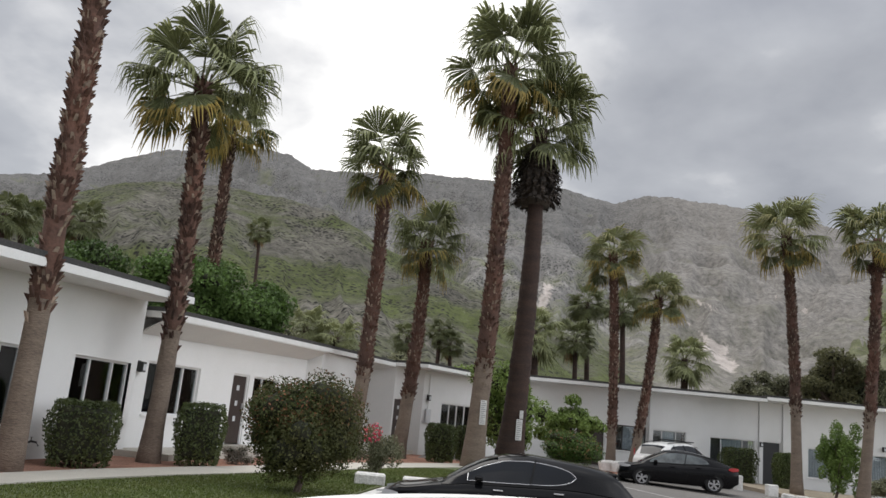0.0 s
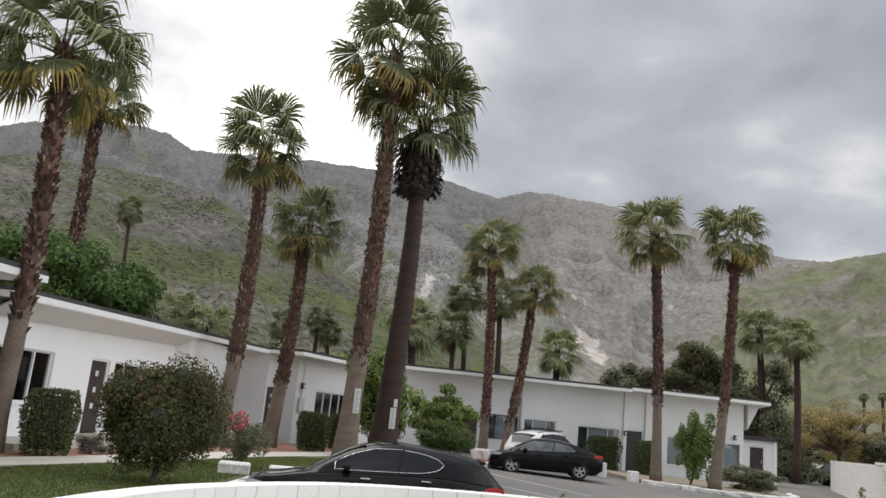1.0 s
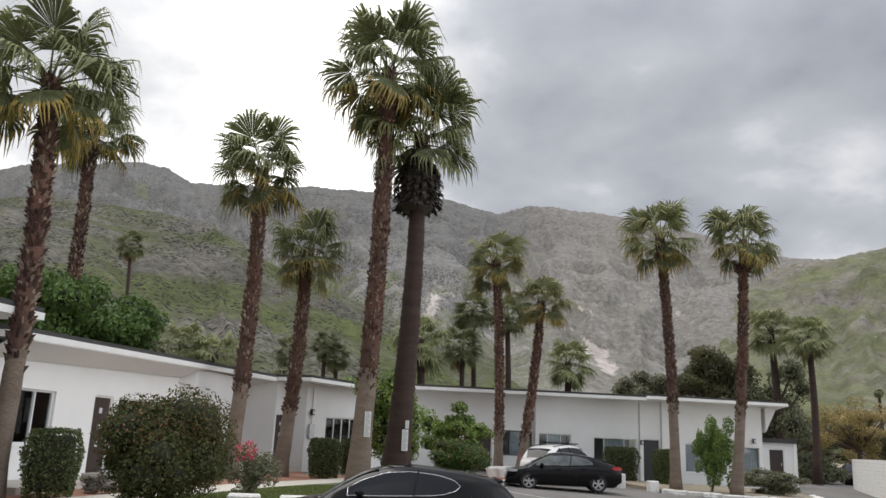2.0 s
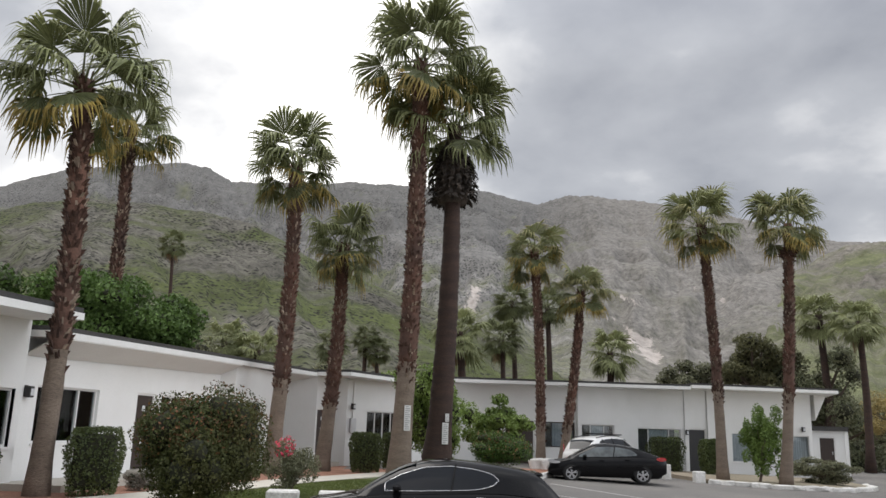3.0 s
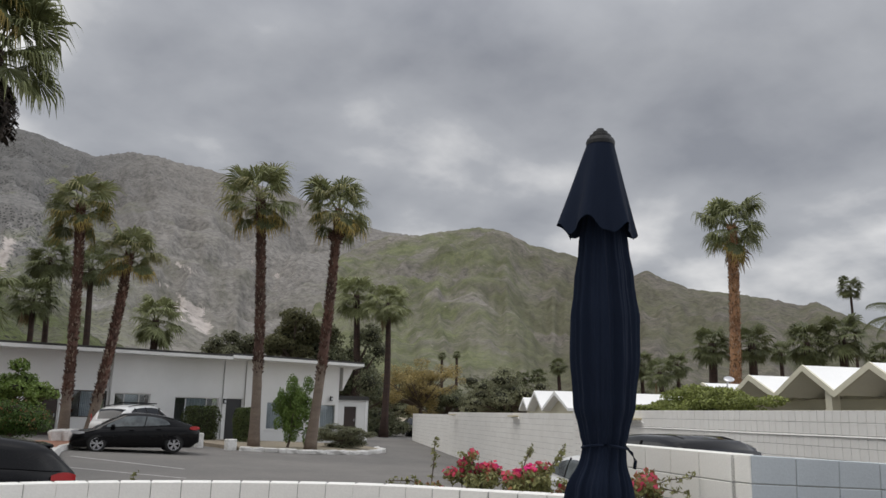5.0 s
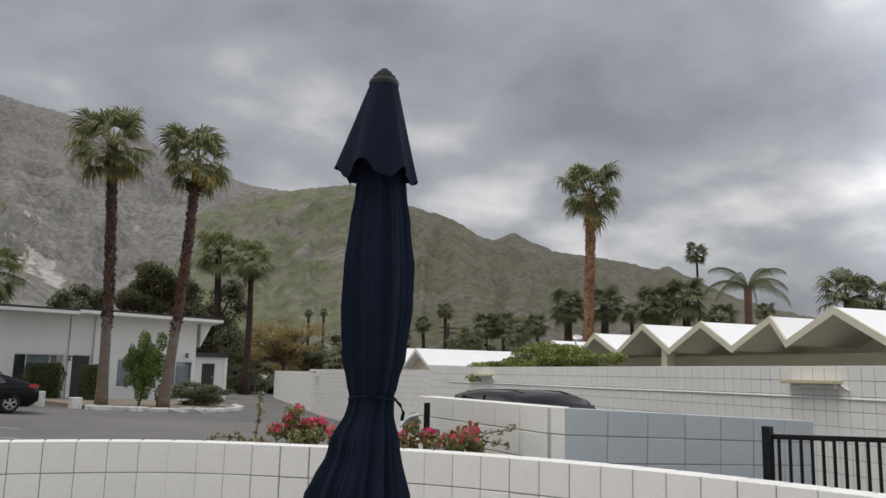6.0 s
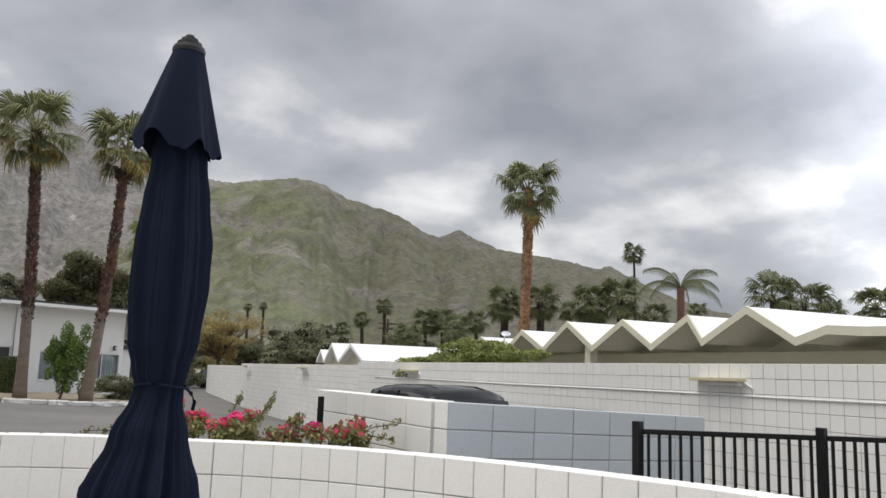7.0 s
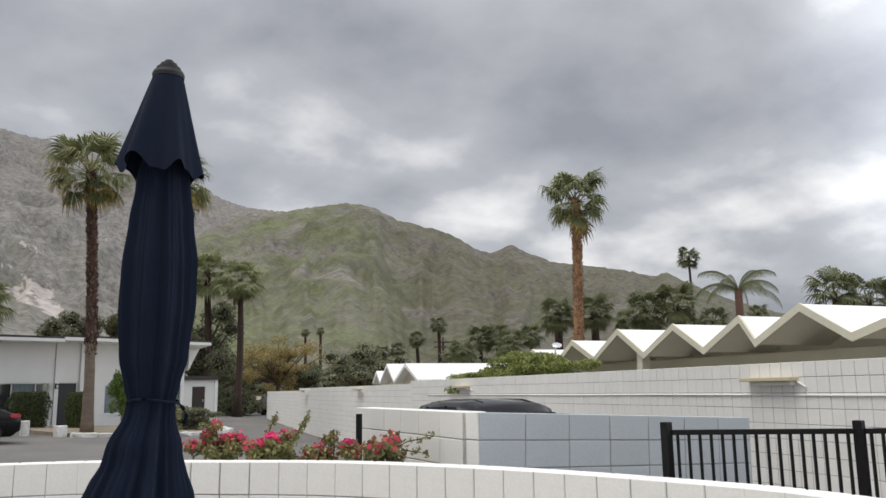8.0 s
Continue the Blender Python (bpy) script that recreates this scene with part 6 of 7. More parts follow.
# ---- umbrella ----
def umbrella(at, label):
    """A closed market umbrella: pole, gathered folds of fabric tied in the middle, a loose top flap, a finial."""
    x, y = at
    t = thing("patio_umbrella", (x, y, PATIO_Z), label, "umbrella")
    bm = bmesh.new()
    tube(bm, [(x, y, PATIO_Z), (x, y, 3.2)], [0.019, 0.019], 10)
    part("pole", bm, BLACK_METAL, t, smooth=True)
    bm = bmesh.new()
    tube(bm, [(x, y, PATIO_Z), (x, y, PATIO_Z + 0.06), (x, y, PATIO_Z + 0.08), (x, y, PATIO_Z + 0.35)], [0.26, 0.25, 0.05, 0.035], 20)
    part("base", bm, BLACK_METAL, t)

    side = Vector((0.8805, -0.474))      # the way in which the gathered cloth hangs skewed
    face = Vector((side.y, -side.x))

    def at_angle(a, r, z, off=0.0):
        v = Vector((x, y)) + side * (r * math.cos(a) + off) + face * (r * math.sin(a))
        return (v.x, v.y, z)

    def skin(rows_v):
        bm = bmesh.new()
        vs = [[bm.verts.new(c) for c in row] for row in rows_v]
        n = len(vs[0])
        for r0, r1 in zip(vs, vs[1:]):
            for k in range(n):
                bm.faces.new((r0[k], r0[(k + 1) % n], r1[(k + 1) % n], r1[k]))
        bmesh.ops.recalc_face_normals(bm, faces=bm.faces)
        return bm

    # gathered cloth: radius and sideways hang at each height, narrow at the tie, flaring to an uneven hem
    girth = [(1.35, 0.235), (1.85, 0.155), (2.02, 0.108), (2.13, 0.074), (2.165, 0.07), (2.21, 0.082), (2.30, 0.103), (2.46, 0.115), (2.58, 0.113), (2.72, 0.099), (2.83, 0.085), (2.95, 0.068), (3.1, 0.05)]
    hang = [(1.35, -0.06), (1.85, -0.033), (2.02, -0.02), (2.165, -0.005), (3.1, 0.0)]
    rng = random.Random(3)
    ph = [rng.uniform(0, 6.28) for _ in range(6)]
    rows_v = []
    sides, n = 240, 64
    for j in range(n + 1):
        ring = []
        for k in range(sides):
            a = 2 * math.pi * k / sides
            hem = 1.60 + 0.2 * max(math.cos(a - math.pi * 1.08), 0) ** 2 + 0.05 * math.sin(a * 5 + 1)
            z = lerp(3.1, hem, j / n)
            b = a + 0.10 * math.sin(3.1 * z + ph[5]) + 0.06 * math.sin(a * 2 + ph[0])
            crease = lambda m, q: 1 - 2 * abs(math.sin(b * m / 2 + q)) ** 0.75
            w = 0.5 * crease(9, ph[1] + 0.5 * z) + 0.34 * crease(15, ph[2] - 0.7 * z) + 0.16 * crease(26, ph[3] + 1.1 * z) + 0.3 * math.sin(3 * b + ph[4] - z)
            deep = 0.155 if z > 2.16 else lerp(0.155, 0.25, min((2.16 - z) / 0.3, 1))
            ring.append(at_angle(a, interp(z, girth) * (0.98 + deep * w), z, interp(z, hang)))
        rows_v.append(ring)
    part("canopy", skin(rows_v), UMBRELLA, t, "gathered navy fabric folds", smooth=True)
    # top flap: six gores with drooping corners, the hem hanging lower between them
    sides, n = 144, 18
    rows_v = []
    for j in range(n + 1):
        u = j / n
        ring = []
        for k in range(sides):
            a = 2 * math.pi * k / sides
            corner = abs(math.cos((a - 0.06) * 3)) ** 2.2
            away = -math.cos(a)
            r = lerp(0.046, 0.118 + 0.014 * away, u ** 0.9) * (1 + u * (0.24 * corner - 0.06 + 0.03 * math.sin(a * 11 + 2.0)))
            z = 3.207 - u * (0.335 + 0.012 * math.sin(a * 5 + 0.6) - 0.022 * corner - 0.012 * away) + 0.006 * u * math.sin(a * 13)
            ring.append(at_angle(a, r, z))
        rows_v.append(ring)
    part("top_flap", skin(rows_v), UMBRELLA, t, "loose navy vent flap", smooth=True)
    bm = bmesh.new()
    tube(bm, [(x, y, 3.2), (x, y, 3.212), (x, y, 3.222), (x, y, 3.226), (x, y, 3.236), (x, y, 3.24), (x, y, 3.25), (x, y, 3.254), (x, y, 3.262)], [0.05, 0.051, 0.047, 0.039, 0.038, 0.028, 0.026, 0.016, 0.013], 28)
    part("finial", bm, UMB_CAP, t, "ribbed grey plastic cap")
    bm = bmesh.new()
    ring = [(x + 0.0745 * math.cos(a), y + 0.0745 * math.sin(a), 2.165 + 0.006 * math.sin(2 * a)) for a in [2 * math.pi * k / 24 for k in range(25)]]
    tube(bm, ring, [0.0045] * 25, 6)
    part("tie_strap", bm, UMBRELLA, t, smooth=True)
    bm = bmesh.new()
    sx, sy = x + 0.065, y - 0.037
    tube(bm, [(sx - 0.01, sy, 2.165), (sx + 0.012, sy - 0.006, 2.145), (sx + 0.022, sy - 0.012, 2.12), (sx + 0.018, sy - 0.01, 2.095)], [0.006] * 4, 6)
    part("strap_end", bm, UMBRELLA, t, smooth=True)
    return t


umbrella((1.80, 2.92), "closed navy market umbrella standing on the patio")


# ---- railing ----
def railing(posts, z0, z1, label):
    t = thing("railing", (posts[0][0], posts[0][1], z0), label, "railing")
    for p, q in zip(posts, posts[1:]):
        A = along(p, q)
        L = math.dist(p, q)
        for za, zb in ((z1 - 0.075, z1 - 0.045), (z0 + 0.1, z0 + 0.13)):
            bm = bmesh.new()
            box(bm, 0.03, -0.014, za, L - 0.03, 0.014, zb, 0.003)
            bmesh.ops.transform(bm, matrix=A, verts=bm.verts)
            part("rail", bm, BLACK_METAL, t)
        n = max(round(L / 0.0636), 1)
        for k in range(1, n):
            bm = bmesh.new()
            s = L * k / n
            box(bm, s - 0.008, -0.008, z0 + 0.1, s + 0.008, 0.008, z1 - 0.074)
            bmesh.ops.transform(bm, matrix=A, verts=bm.verts)
            part("picket", bm, BLACK_METAL, t)
    for p in posts:
        bm = bmesh.new()
        box(bm, p[0] - 0.026, p[1] - 0.026, z0, p[0] + 0.026, p[1] + 0.026, z1, 0.004)
        part("post", bm, BLACK_METAL, t)
    return t


railing([(4.96, 3.42), (5.71, 2.66), (6.46, 1.9)], 0.1, 1.985, "black metal picket railing behind the patio wall")


# ---- cars ----
def loft_car(name, at, turn, spec, paint, label, rack=False):
    """A car along +x, its middle at the origin: body and cabin lofted from side curves, glass, lamps, wheels."""
    L, W, H = spec["L"], spec["W"], spec["H"]
    t = thing(name, at, label, "car")
    t.rotation_euler = (0, 0, radians(turn))
    belt, roof, low = spec["belt"], spec["roof"], spec["low"]
    n = 44

    def half_width(x):
        u = abs(x) / (L / 2)
        return W / 2 * (1 - 0.20 * max(u - 0.55, 0) ** 2 / 0.2)

    xs = [lerp(-L / 2, L / 2, k / n) for k in range(n + 1)]
    bm = bmesh.new()
    prof = []
    for x in xs:
        hw, zb, zt = half_width(x), interp(x, low), interp(x, belt)
        prof.append([bm.verts.new((x, sy * hw * f, lerp(zb, zt, u))) for sy in (-1,) for f, u in ((0.80, 0.0), (0.95, 0.08), (1.0, 0.42), (0.985, 0.72), (0.95, 0.95), (0.86, 1.0))] +
                    [bm.verts.new((x, 0, zt + 0.035))] +
                    [bm.verts.new((x, hw * f, lerp(zb, zt, u))) for f, u in ((0.86, 1.0), (0.95, 0.95), (0.985, 0.72), (1.0, 0.42), (0.95, 0.08), (0.80, 0.0))])
    for r0, r1 in zip(prof, prof[1:]):
        for k in range(len(r0) - 1):
            bm.faces.new((r0[k], r1[k], r1[k + 1], r0[k + 1]))
        bm.faces.new((r0[-1], r1[-1], r1[0], r0[0]))
    bm.faces.new(prof[0])
    bm.faces.new(prof[-1][::-1])
    bmesh.ops.recalc_face_normals(bm, faces=bm.faces)
    part("body", bm, paint, t, smooth=True, in_world=False)
    # cabin
    x0, x1 = roof[0][0], roof[-1][0]
    cx = [lerp(x0, x1, k / 30) for k in range(31)]
    bm = bmesh.new()
    rows_v = []
    for x in cx:
        hw = half_width(x)
        zb, zt = interp(x, belt) - 0.02, max(straight(x, roof), interp(x, belt) - 0.01)
        lean = 0.86 - 0.20 * min((zt - zb) / 0.55, 1)
        mid = lerp(0.93, lean, 0.55)
        rows_v.append([bm.verts.new(v) for v in ((x, -hw * 0.93, zb), (x, -hw * mid, lerp(zb, zt, 0.62)), (x, -hw * lean, zt - 0.05 * (zt - zb)), (x, -hw * lean * 0.72, zt + 0.012), (x, 0, zt + 0.03), (x, hw * lean * 0.72, zt + 0.012), (x, hw * lean, zt - 0.05 * (zt - zb)), (x, hw * mid, lerp(zb, zt, 0.62)), (x, hw * 0.93, zb))])
    for r0, r1 in zip(rows_v, rows_v[1:]):
        for k in range(8):
            bm.faces.new((r0[k], r1[k], r1[k + 1], r0[k + 1]))
    bm.faces.new(rows_v[0])
    bm.faces.new(rows_v[-1][::-1])
    bmesh.ops.recalc_face_normals(bm, faces=bm.faces)
    part("cabin", bm, paint, t, smooth=True, in_world=False)

    def side_y(x, u):
        hw = half_width(x)
        zb, zt = interp(x, belt) - 0.02, max(straight(x, roof), interp(x, belt) - 0.01)
        lean = 0.86 - 0.20 * min((zt - zb) / 0.55, 1)
        mid = lerp(0.93, lean, 0.55)
        f = lerp(0.93, mid, u / 0.62) if u < 0.62 else lerp(mid, lean, (u - 0.62) / 0.33)
        return hw * f, lerp(zb, zt, u)

    g0, g1 = spec["glass"]
    for sy in (-1, 1):
        # side glass: a strip under the roof line, pointed at its ends
        bm = bmesh.new()
        m = 22
        up, dn = [], []
        for k in range(m + 1):
            x = lerp(g0, g1, k / m)
            room = max(straight(x, roof) - interp(x, belt), 0.02)
            tail = min((k / m) / (0.3 if spec.get("round") else 0.16), 1)
            full = math.sqrt(1 - (1 - tail) ** 2)
            u_hi = max(1 - 0.085 / room, 0.1)
            u_lo = min(0.10 / room * 0.5, u_hi)
            waist = lerp(u_lo, u_hi, 0.55 if spec.get("round") else 0.2)
            u_lo, u_hi = lerp(waist, u_lo, full), lerp(waist, u_hi, full)
            u_hi = min(u_hi, 0.93)
            u_lo = min(u_lo, u_hi)
            col = []
            for f in (0, 0.25, 0.5, 0.75, 1):
                yy, zz = side_y(x, lerp(u_lo, u_hi, f))
                col.append((x, sy * (yy + 0.016), zz))
            dn.append(col[0])
            up.append(col[-1])
            now = [bm.verts.new(v) for v in col]
            if k:
                for j in range(4):
                    bm.faces.new((before[j], now[j], now[j + 1], before[j + 1]))
            before = now
        sg = part("side_glass", bm, spec.get("pane", CAR_GLASS), t, "dark side windows", smooth=True, in_world=False)
        if spec.get("chrome"):
            bm = bmesh.new()
            tube(bm, dn + up[::-1] + dn[:1], [0.007] * (2 * m + 3), 5)
            part("window_trim", bm, CHROME, sg, "thin chrome window surround", smooth=True, in_world=False)
        for xp in spec["pillars"]:
            bm = bmesh.new()
            pts = []
            for u in (0.1, 0.5, 0.9):
                yy, zz = side_y(xp - 0.04 * u, u)
                pts.append((xp - 0.10 * u, sy * (yy + 0.018), zz))
            tube(bm, pts, [0.022] * 3, 4)
            part("pillar", bm, BLACK_METAL, sg, in_world=False)
        bm = bmesh.new()
        yy, zz = side_y(g1 - 0.18, 0.1)
        box(bm, g1 - 0.28, yy - 0.02, zz + 0.02, g1 - 0.14, yy + 0.17, zz + 0.12, 0.03, Matrix.Diagonal((1, sy, 1, 1)))
        bmesh.ops.recalc_face_normals(bm, faces=bm.faces)
        part("mirror", bm, paint, t, in_world=False)
        hwl = half_width(0) * 0.995
        for xh in spec["handles"]:
            bm = bmesh.new()
            zz = interp(xh, belt) - 0.10
            box(bm, xh - 0.09, sy * hwl - 0.012, zz - 0.012, xh + 0.09, sy * hwl + 0.014, zz + 0.012, 0.004)
            part("door_handle", bm, CHROME if spec.get("chrome") else paint, t, in_world=False)
        # lamps wrap round the corners
        for nm, xc, ln, zc, hh, mt in (("headlight", L / 2 - 0.24, 0.42, spec["lamp_z"][0], 0.11, LAMP_CLEAR), ("tail_light", -L / 2 + 0.20, 0.38 if spec.get("tail_h", 0.14) < 0.25 else 0.2, spec["lamp_z"][1], spec.get("tail_h", 0.14), LAMP_RED)):
            bm = bmesh.new()
            m = 8
            hi, lo = [], []
            for k in range(m + 1):
                x = lerp(xc - ln / 2, xc + ln / 2, k / m)
                e = math.sin(math.pi * (0.15 + 0.7 * k / m))
                y = half_width(x) * 0.992
                hi.append(bm.verts.new((x, sy * (y + 0.008), zc + hh * e * 0.5)))
                lo.append(bm.verts.new((x, sy * (y + 0.010), zc - hh * e * 0.5)))
            for k in range(m):
                bm.faces.new((lo[k], lo[k + 1], hi[k + 1], hi[k]))
            part(nm, bm, mt, t, in_world=False)
    # windscreen and rear window
    for nm, a, b in (("windscreen", spec["screen"][0], spec["screen"][1]), ("rear_window", spec["rear"][0], spec["rear"][1])):
        bm = bmesh.new()
        m = 6
        rows_g = []
        for k in range(m + 1):
            x = lerp(a, b, k / m)
            z = straight(x, roof) + 0.014
            hw = half_width(x) * lerp(0.58, 0.68, k / m)
            rows_g.append([bm.verts.new((x, yy * hw, z + 0.03 * (1 - yy * yy))) for yy in (-1, -0.5, 0, 0.5, 1)])
        for r0, r1 in zip(rows_g, rows_g[1:]):
            for k in range(4):
                bm.faces.new((r0[k], r1[k], r1[k + 1], r0[k + 1]))
        part(nm, bm, spec.get("rear_pane", CAR_GLASS), t, smooth=True, in_world=False)
    # bumper strip and dark sill
    bm = bmesh.new()
    box(bm, -L * 0.30, -W / 2 * 0.97, spec["low"][0][1] - 0.02, L * 0.30, W / 2 * 0.97, spec["low"][0][1] + 0.06, 0.02)
    part("sill_panel", bm, BLACK_METAL, t, in_world=False)
    # the plate at the back: blank
    bm = bmesh.new()
    box(bm, -L / 2 - 0.012, -0.16, spec["lamp_z"][1] - 0.22, -L / 2 + 0.01, 0.16, spec["lamp_z"][1] - 0.09, 0.003)
    part("plate", bm, SIGN_WHITE, t, in_world=False)
    R = spec["wheel"]
    for xw in spec["axles"]:
        for sy in (-1, 1):
            yo = sy * (W / 2 - 0.115)
            bm = bmesh.new()
            sec = [(R * 0.66, 0.10), (R * 0.93, 0.11), (R, 0.085), (R, -0.085), (R * 0.93, -0.11), (R * 0.66, -0.10)]
            ring = []
            for k in range(28):
                a = 2 * math.pi * k / 28
                ring.append([bm.verts.new((xw + r * math.cos(a), yo + w, R + r * math.sin(a))) for r, w in sec])
            for k in range(28):
                for j in range(5):
                    bm.faces.new((ring[k][j], ring[(k + 1) % 28][j], ring[(k + 1) % 28][j + 1], ring[k][j + 1]))
            bmesh.ops.recalc_face_normals(bm, faces=bm.faces)
            ty = part("wheel", bm, TYRE, t, smooth=True, in_world=False)
            bm = bmesh.new()
            for k in range(5):
                a = 2 * math.pi * k / 5 + 0.3
                for da in (-0.16, 0.16):
                    m4 = Matrix.Translation((xw, yo + sy * 0.095, R)) @ Matrix.Rotation(-a - da, 4, "Y")
                    box(bm, 0.03, -0.012, -0.018, R * 0.66, 0.012, 0.018, 0, m4)
            tube(bm, [(xw, yo + sy * 0.085, R), (xw, yo + sy * 0.115, R)], [0.055, 0.045], 10)
            hoop = [(xw + R * 0.65 * math.cos(2 * math.pi * k / 24), yo + sy * 0.095, R + R * 0.65 * math.sin(2 * math.pi * k / 24)) for k in range(25)]
            tube(bm, hoop, [0.016] * 25, 5)
            part("rim", bm, ALLOY, ty, in_world=False)
            bm = bmesh.new()
            tube(bm, [(xw, yo + sy * 0.02, R), (xw, yo + sy * 0.05, R)], [R * 0.64, R * 0.64], 20)
            part("brake_disc", bm, BLACK_METAL, ty, in_world=False)
            # dark wheel arch
            bm = bmesh.new()
            arch = [(xw + R * 1.13 * math.cos(math.pi * k / 12), sy * (half_width(xw) * 0.985 + 0.004), R + R * 1.13 * math.sin(math.pi * k / 12)) for k in range(13)]
            mid = bm.verts.new((xw, sy * (half_width(xw) * 0.985 + 0.004), R))
            av = [bm.verts.new(v) for v in arch]
            for k in range(12):
                bm.faces.new((mid, av[k], av[k + 1]))
            part("wheel_arch", bm, BLACK_METAL, t, in_world=False)
    if spec.get("spoiler"):
        bm = bmesh.new()
        box(bm, -2.06, -W / 2 * 0.60, 1.47, -1.78, W / 2 * 0.60, 1.53, 0.02)
        part("spoiler", bm, paint, t, in_world=False)
    if rack:
        xs2 = [lerp(spec["rackx"][0], spec["rackx"][1], k / 8) for k in range(9)]
        for sy in (-1, 1) if rack != "ribs" else ():
            bm = bmesh.new()
            xs2 = [lerp(spec["rackx"][0], spec["rackx"][1], k / 8) for k in range(9)]
            tube(bm, [(x, sy * W / 2 * 0.60, straight(x, roof) + 0.035) for x in xs2], [0.018] * 9, 6)
            part("roof_rail", bm, BLACK_METAL, t, in_world=False)
        if rack == "ribs":
            for k in range(5):
                bm = bmesh.new()
                tube(bm, [(x, (k - 2) * 0.2, straight(x, roof) + 0.018) for x in xs2], [0.006] * 9, 5)
                part("roof_rib", bm, BLACK_METAL, t, in_world=False)
        if rack == "bars":
            for xb in (0.35, -0.5):
                bm = bmesh.new()
                tube(bm, [(xb, -W / 2 * 0.7, straight(xb, roof) + 0.11), (xb, W / 2 * 0.7, straight(xb, roof) + 0.11)], [0.022, 0.022], 6)
                part("cross_bar", bm, BLACK_METAL, t, in_world=False)
    return t


SUV = dict(rear_pane=PALE_GLASS, L=4.85, W=1.90, H=1.70, wheel=0.37, axles=(-1.40, 1.36), glass=(-1.26, 0.72), round=True, chrome=True, pillars=(-0.42,), handles=(-0.95, 0.15), lamp_z=(0.82, 1.02), screen=(1.12, 0.2), rear=(-2.36, -2.0),
           belt=[(-2.43, 1.0), (-2.2, 1.14), (-1.2, 1.20), (0.6, 1.15), (1.1, 1.10), (2.0, 0.97), (2.3, 0.82), (2.43, 0.62)], low=[(-2.43, 0.42), (-2.1, 0.24), (2.1, 0.24), (2.43, 0.36)],
           roof=[(-2.41, 1.08), (-1.98, 1.50), (-1.6, 1.575), (-1.2, 1.635), (-0.4, 1.70), (0.05, 1.67), (0.45, 1.54), (0.85, 1.33), (1.2, 1.10)], spoiler=True, tail_h=0.16, rackx=(-1.6, 0.3))
SEDAN = dict(pane=PALE_GLASS, L=4.53, W=1.78, H=1.44, wheel=0.32, axles=(-1.33, 1.37), glass=(-1.15, 1.08), pillars=(-0.22,), handles=(-0.75, 0.22), lamp_z=(0.72, 0.93), screen=(1.38, 0.48), rear=(-1.95, -1.0),
             belt=[(-2.26, 0.86), (-2.1, 0.99), (-1.2, 0.99), (0.3, 0.93), (1.2, 0.89), (1.9, 0.78), (2.15, 0.68), (2.26, 0.5)], low=[(-2.26, 0.38), (-1.95, 0.19), (1.95, 0.19), (2.26, 0.26)],
             roof=[(-2.05, 1.0), (-1.6, 1.14), (-1.0, 1.33), (-0.45, 1.42), (0.05, 1.44), (0.45, 1.40), (0.8, 1.24), (1.2, 1.02), (1.45, 0.89)], tail_h=0.15, rackx=(-0.9, 0.2))
CROSS = dict(L=4.55, W=1.82, H=1.66, wheel=0.34, axles=(-1.30, 1.32), glass=(-1.75, 1.10), pillars=(-0.42, -1.2), handles=(-0.85, 0.2), lamp_z=(0.80, 1.10), screen=(1.42, 0.62), rear=(-2.18, -1.82),
             belt=[(-2.27, 0.92), (-2.1, 1.06), (-1.0, 1.04), (0.5, 1.0), (1.3, 0.98), (1.95, 0.88), (2.18, 0.76), (2.27, 0.56)], low=[(-2.27, 0.42), (-2.0, 0.23), (2.0, 0.23), (2.27, 0.34)],
             roof=[(-2.22, 1.0), (-1.95, 1.38), (-1.65, 1.54), (-0.9, 1.63), (-0.1, 1.66), (0.45, 1.62), (0.8, 1.48), (1.2, 1.24), (1.5, 1.0)], tail_h=0.38, rackx=(-1.6, 0.3))
BIG = dict(L=4.9, W=1.88, H=1.9, wheel=0.4, axles=(-1.45, 1.4), glass=(-1.9, 1.10), pillars=(-0.42, -1.3), handles=(-0.85, 0.2), lamp_z=(0.95, 1.15), screen=(1.30, 0.75), rear=(-2.36, -2.2),
           belt=[(-2.45, 1.05), (-2.2, 1.18), (-1.0, 1.18), (0.5, 1.15), (1.3, 1.12), (2.1, 1.06), (2.35, 0.9), (2.45, 0.6)], low=[(-2.45, 0.45), (-2.0, 0.3), (2.0, 0.3), (2.45, 0.4)],
           roof=[(-2.4, 1.1), (-2.25, 1.62), (-2.0, 1.84), (-0.9, 1.9), (0.1, 1.9), (0.6, 1.84), (1.0, 1.5), (1.4, 1.14)], tail_h=0.3, rackx=(-1.9, 0.4))
near_suv = loft_car("suv", (-1.0, 15.1, 0.24), 183, SUV, CAR_BLACK, "glossy black SUV with chrome window trim, parked on asphalt")
near_suv.matrix_basis = near_suv.matrix_basis @ Matrix.Scale(0.93, 4)
loft_car("sedan", (5.0, 34.1, 0.57), 177, SEDAN, CAR_BLACK, "black sedan parked in the asphalt lot")
loft_car("crossover", (5.6, 37.95, 0.66), 50, CROSS, CAR_WHITE, "white crossover with dark roof rack behind the black sedan", "bars")
big_suv = loft_car("large_suv", (9.35, 9.85, 0.12), 255, BIG, CAR_BLACK, "dark large SUV with roof rails behind the stall wall", "ribs")
big_suv.matrix_basis = big_suv.matrix_basis @ Matrix.Diagonal((0.88, 1, 1, 1))
loft_car("parked_car", (11.35, 14.3, 0.06), 253, SEDAN, CAR_WHITE, "white car parked by the lane wall")
loft_car("lane_car", (30.0, 59.8, 0.5), 250, SEDAN, CAR_BLACK, "dark car parked far down the lane")

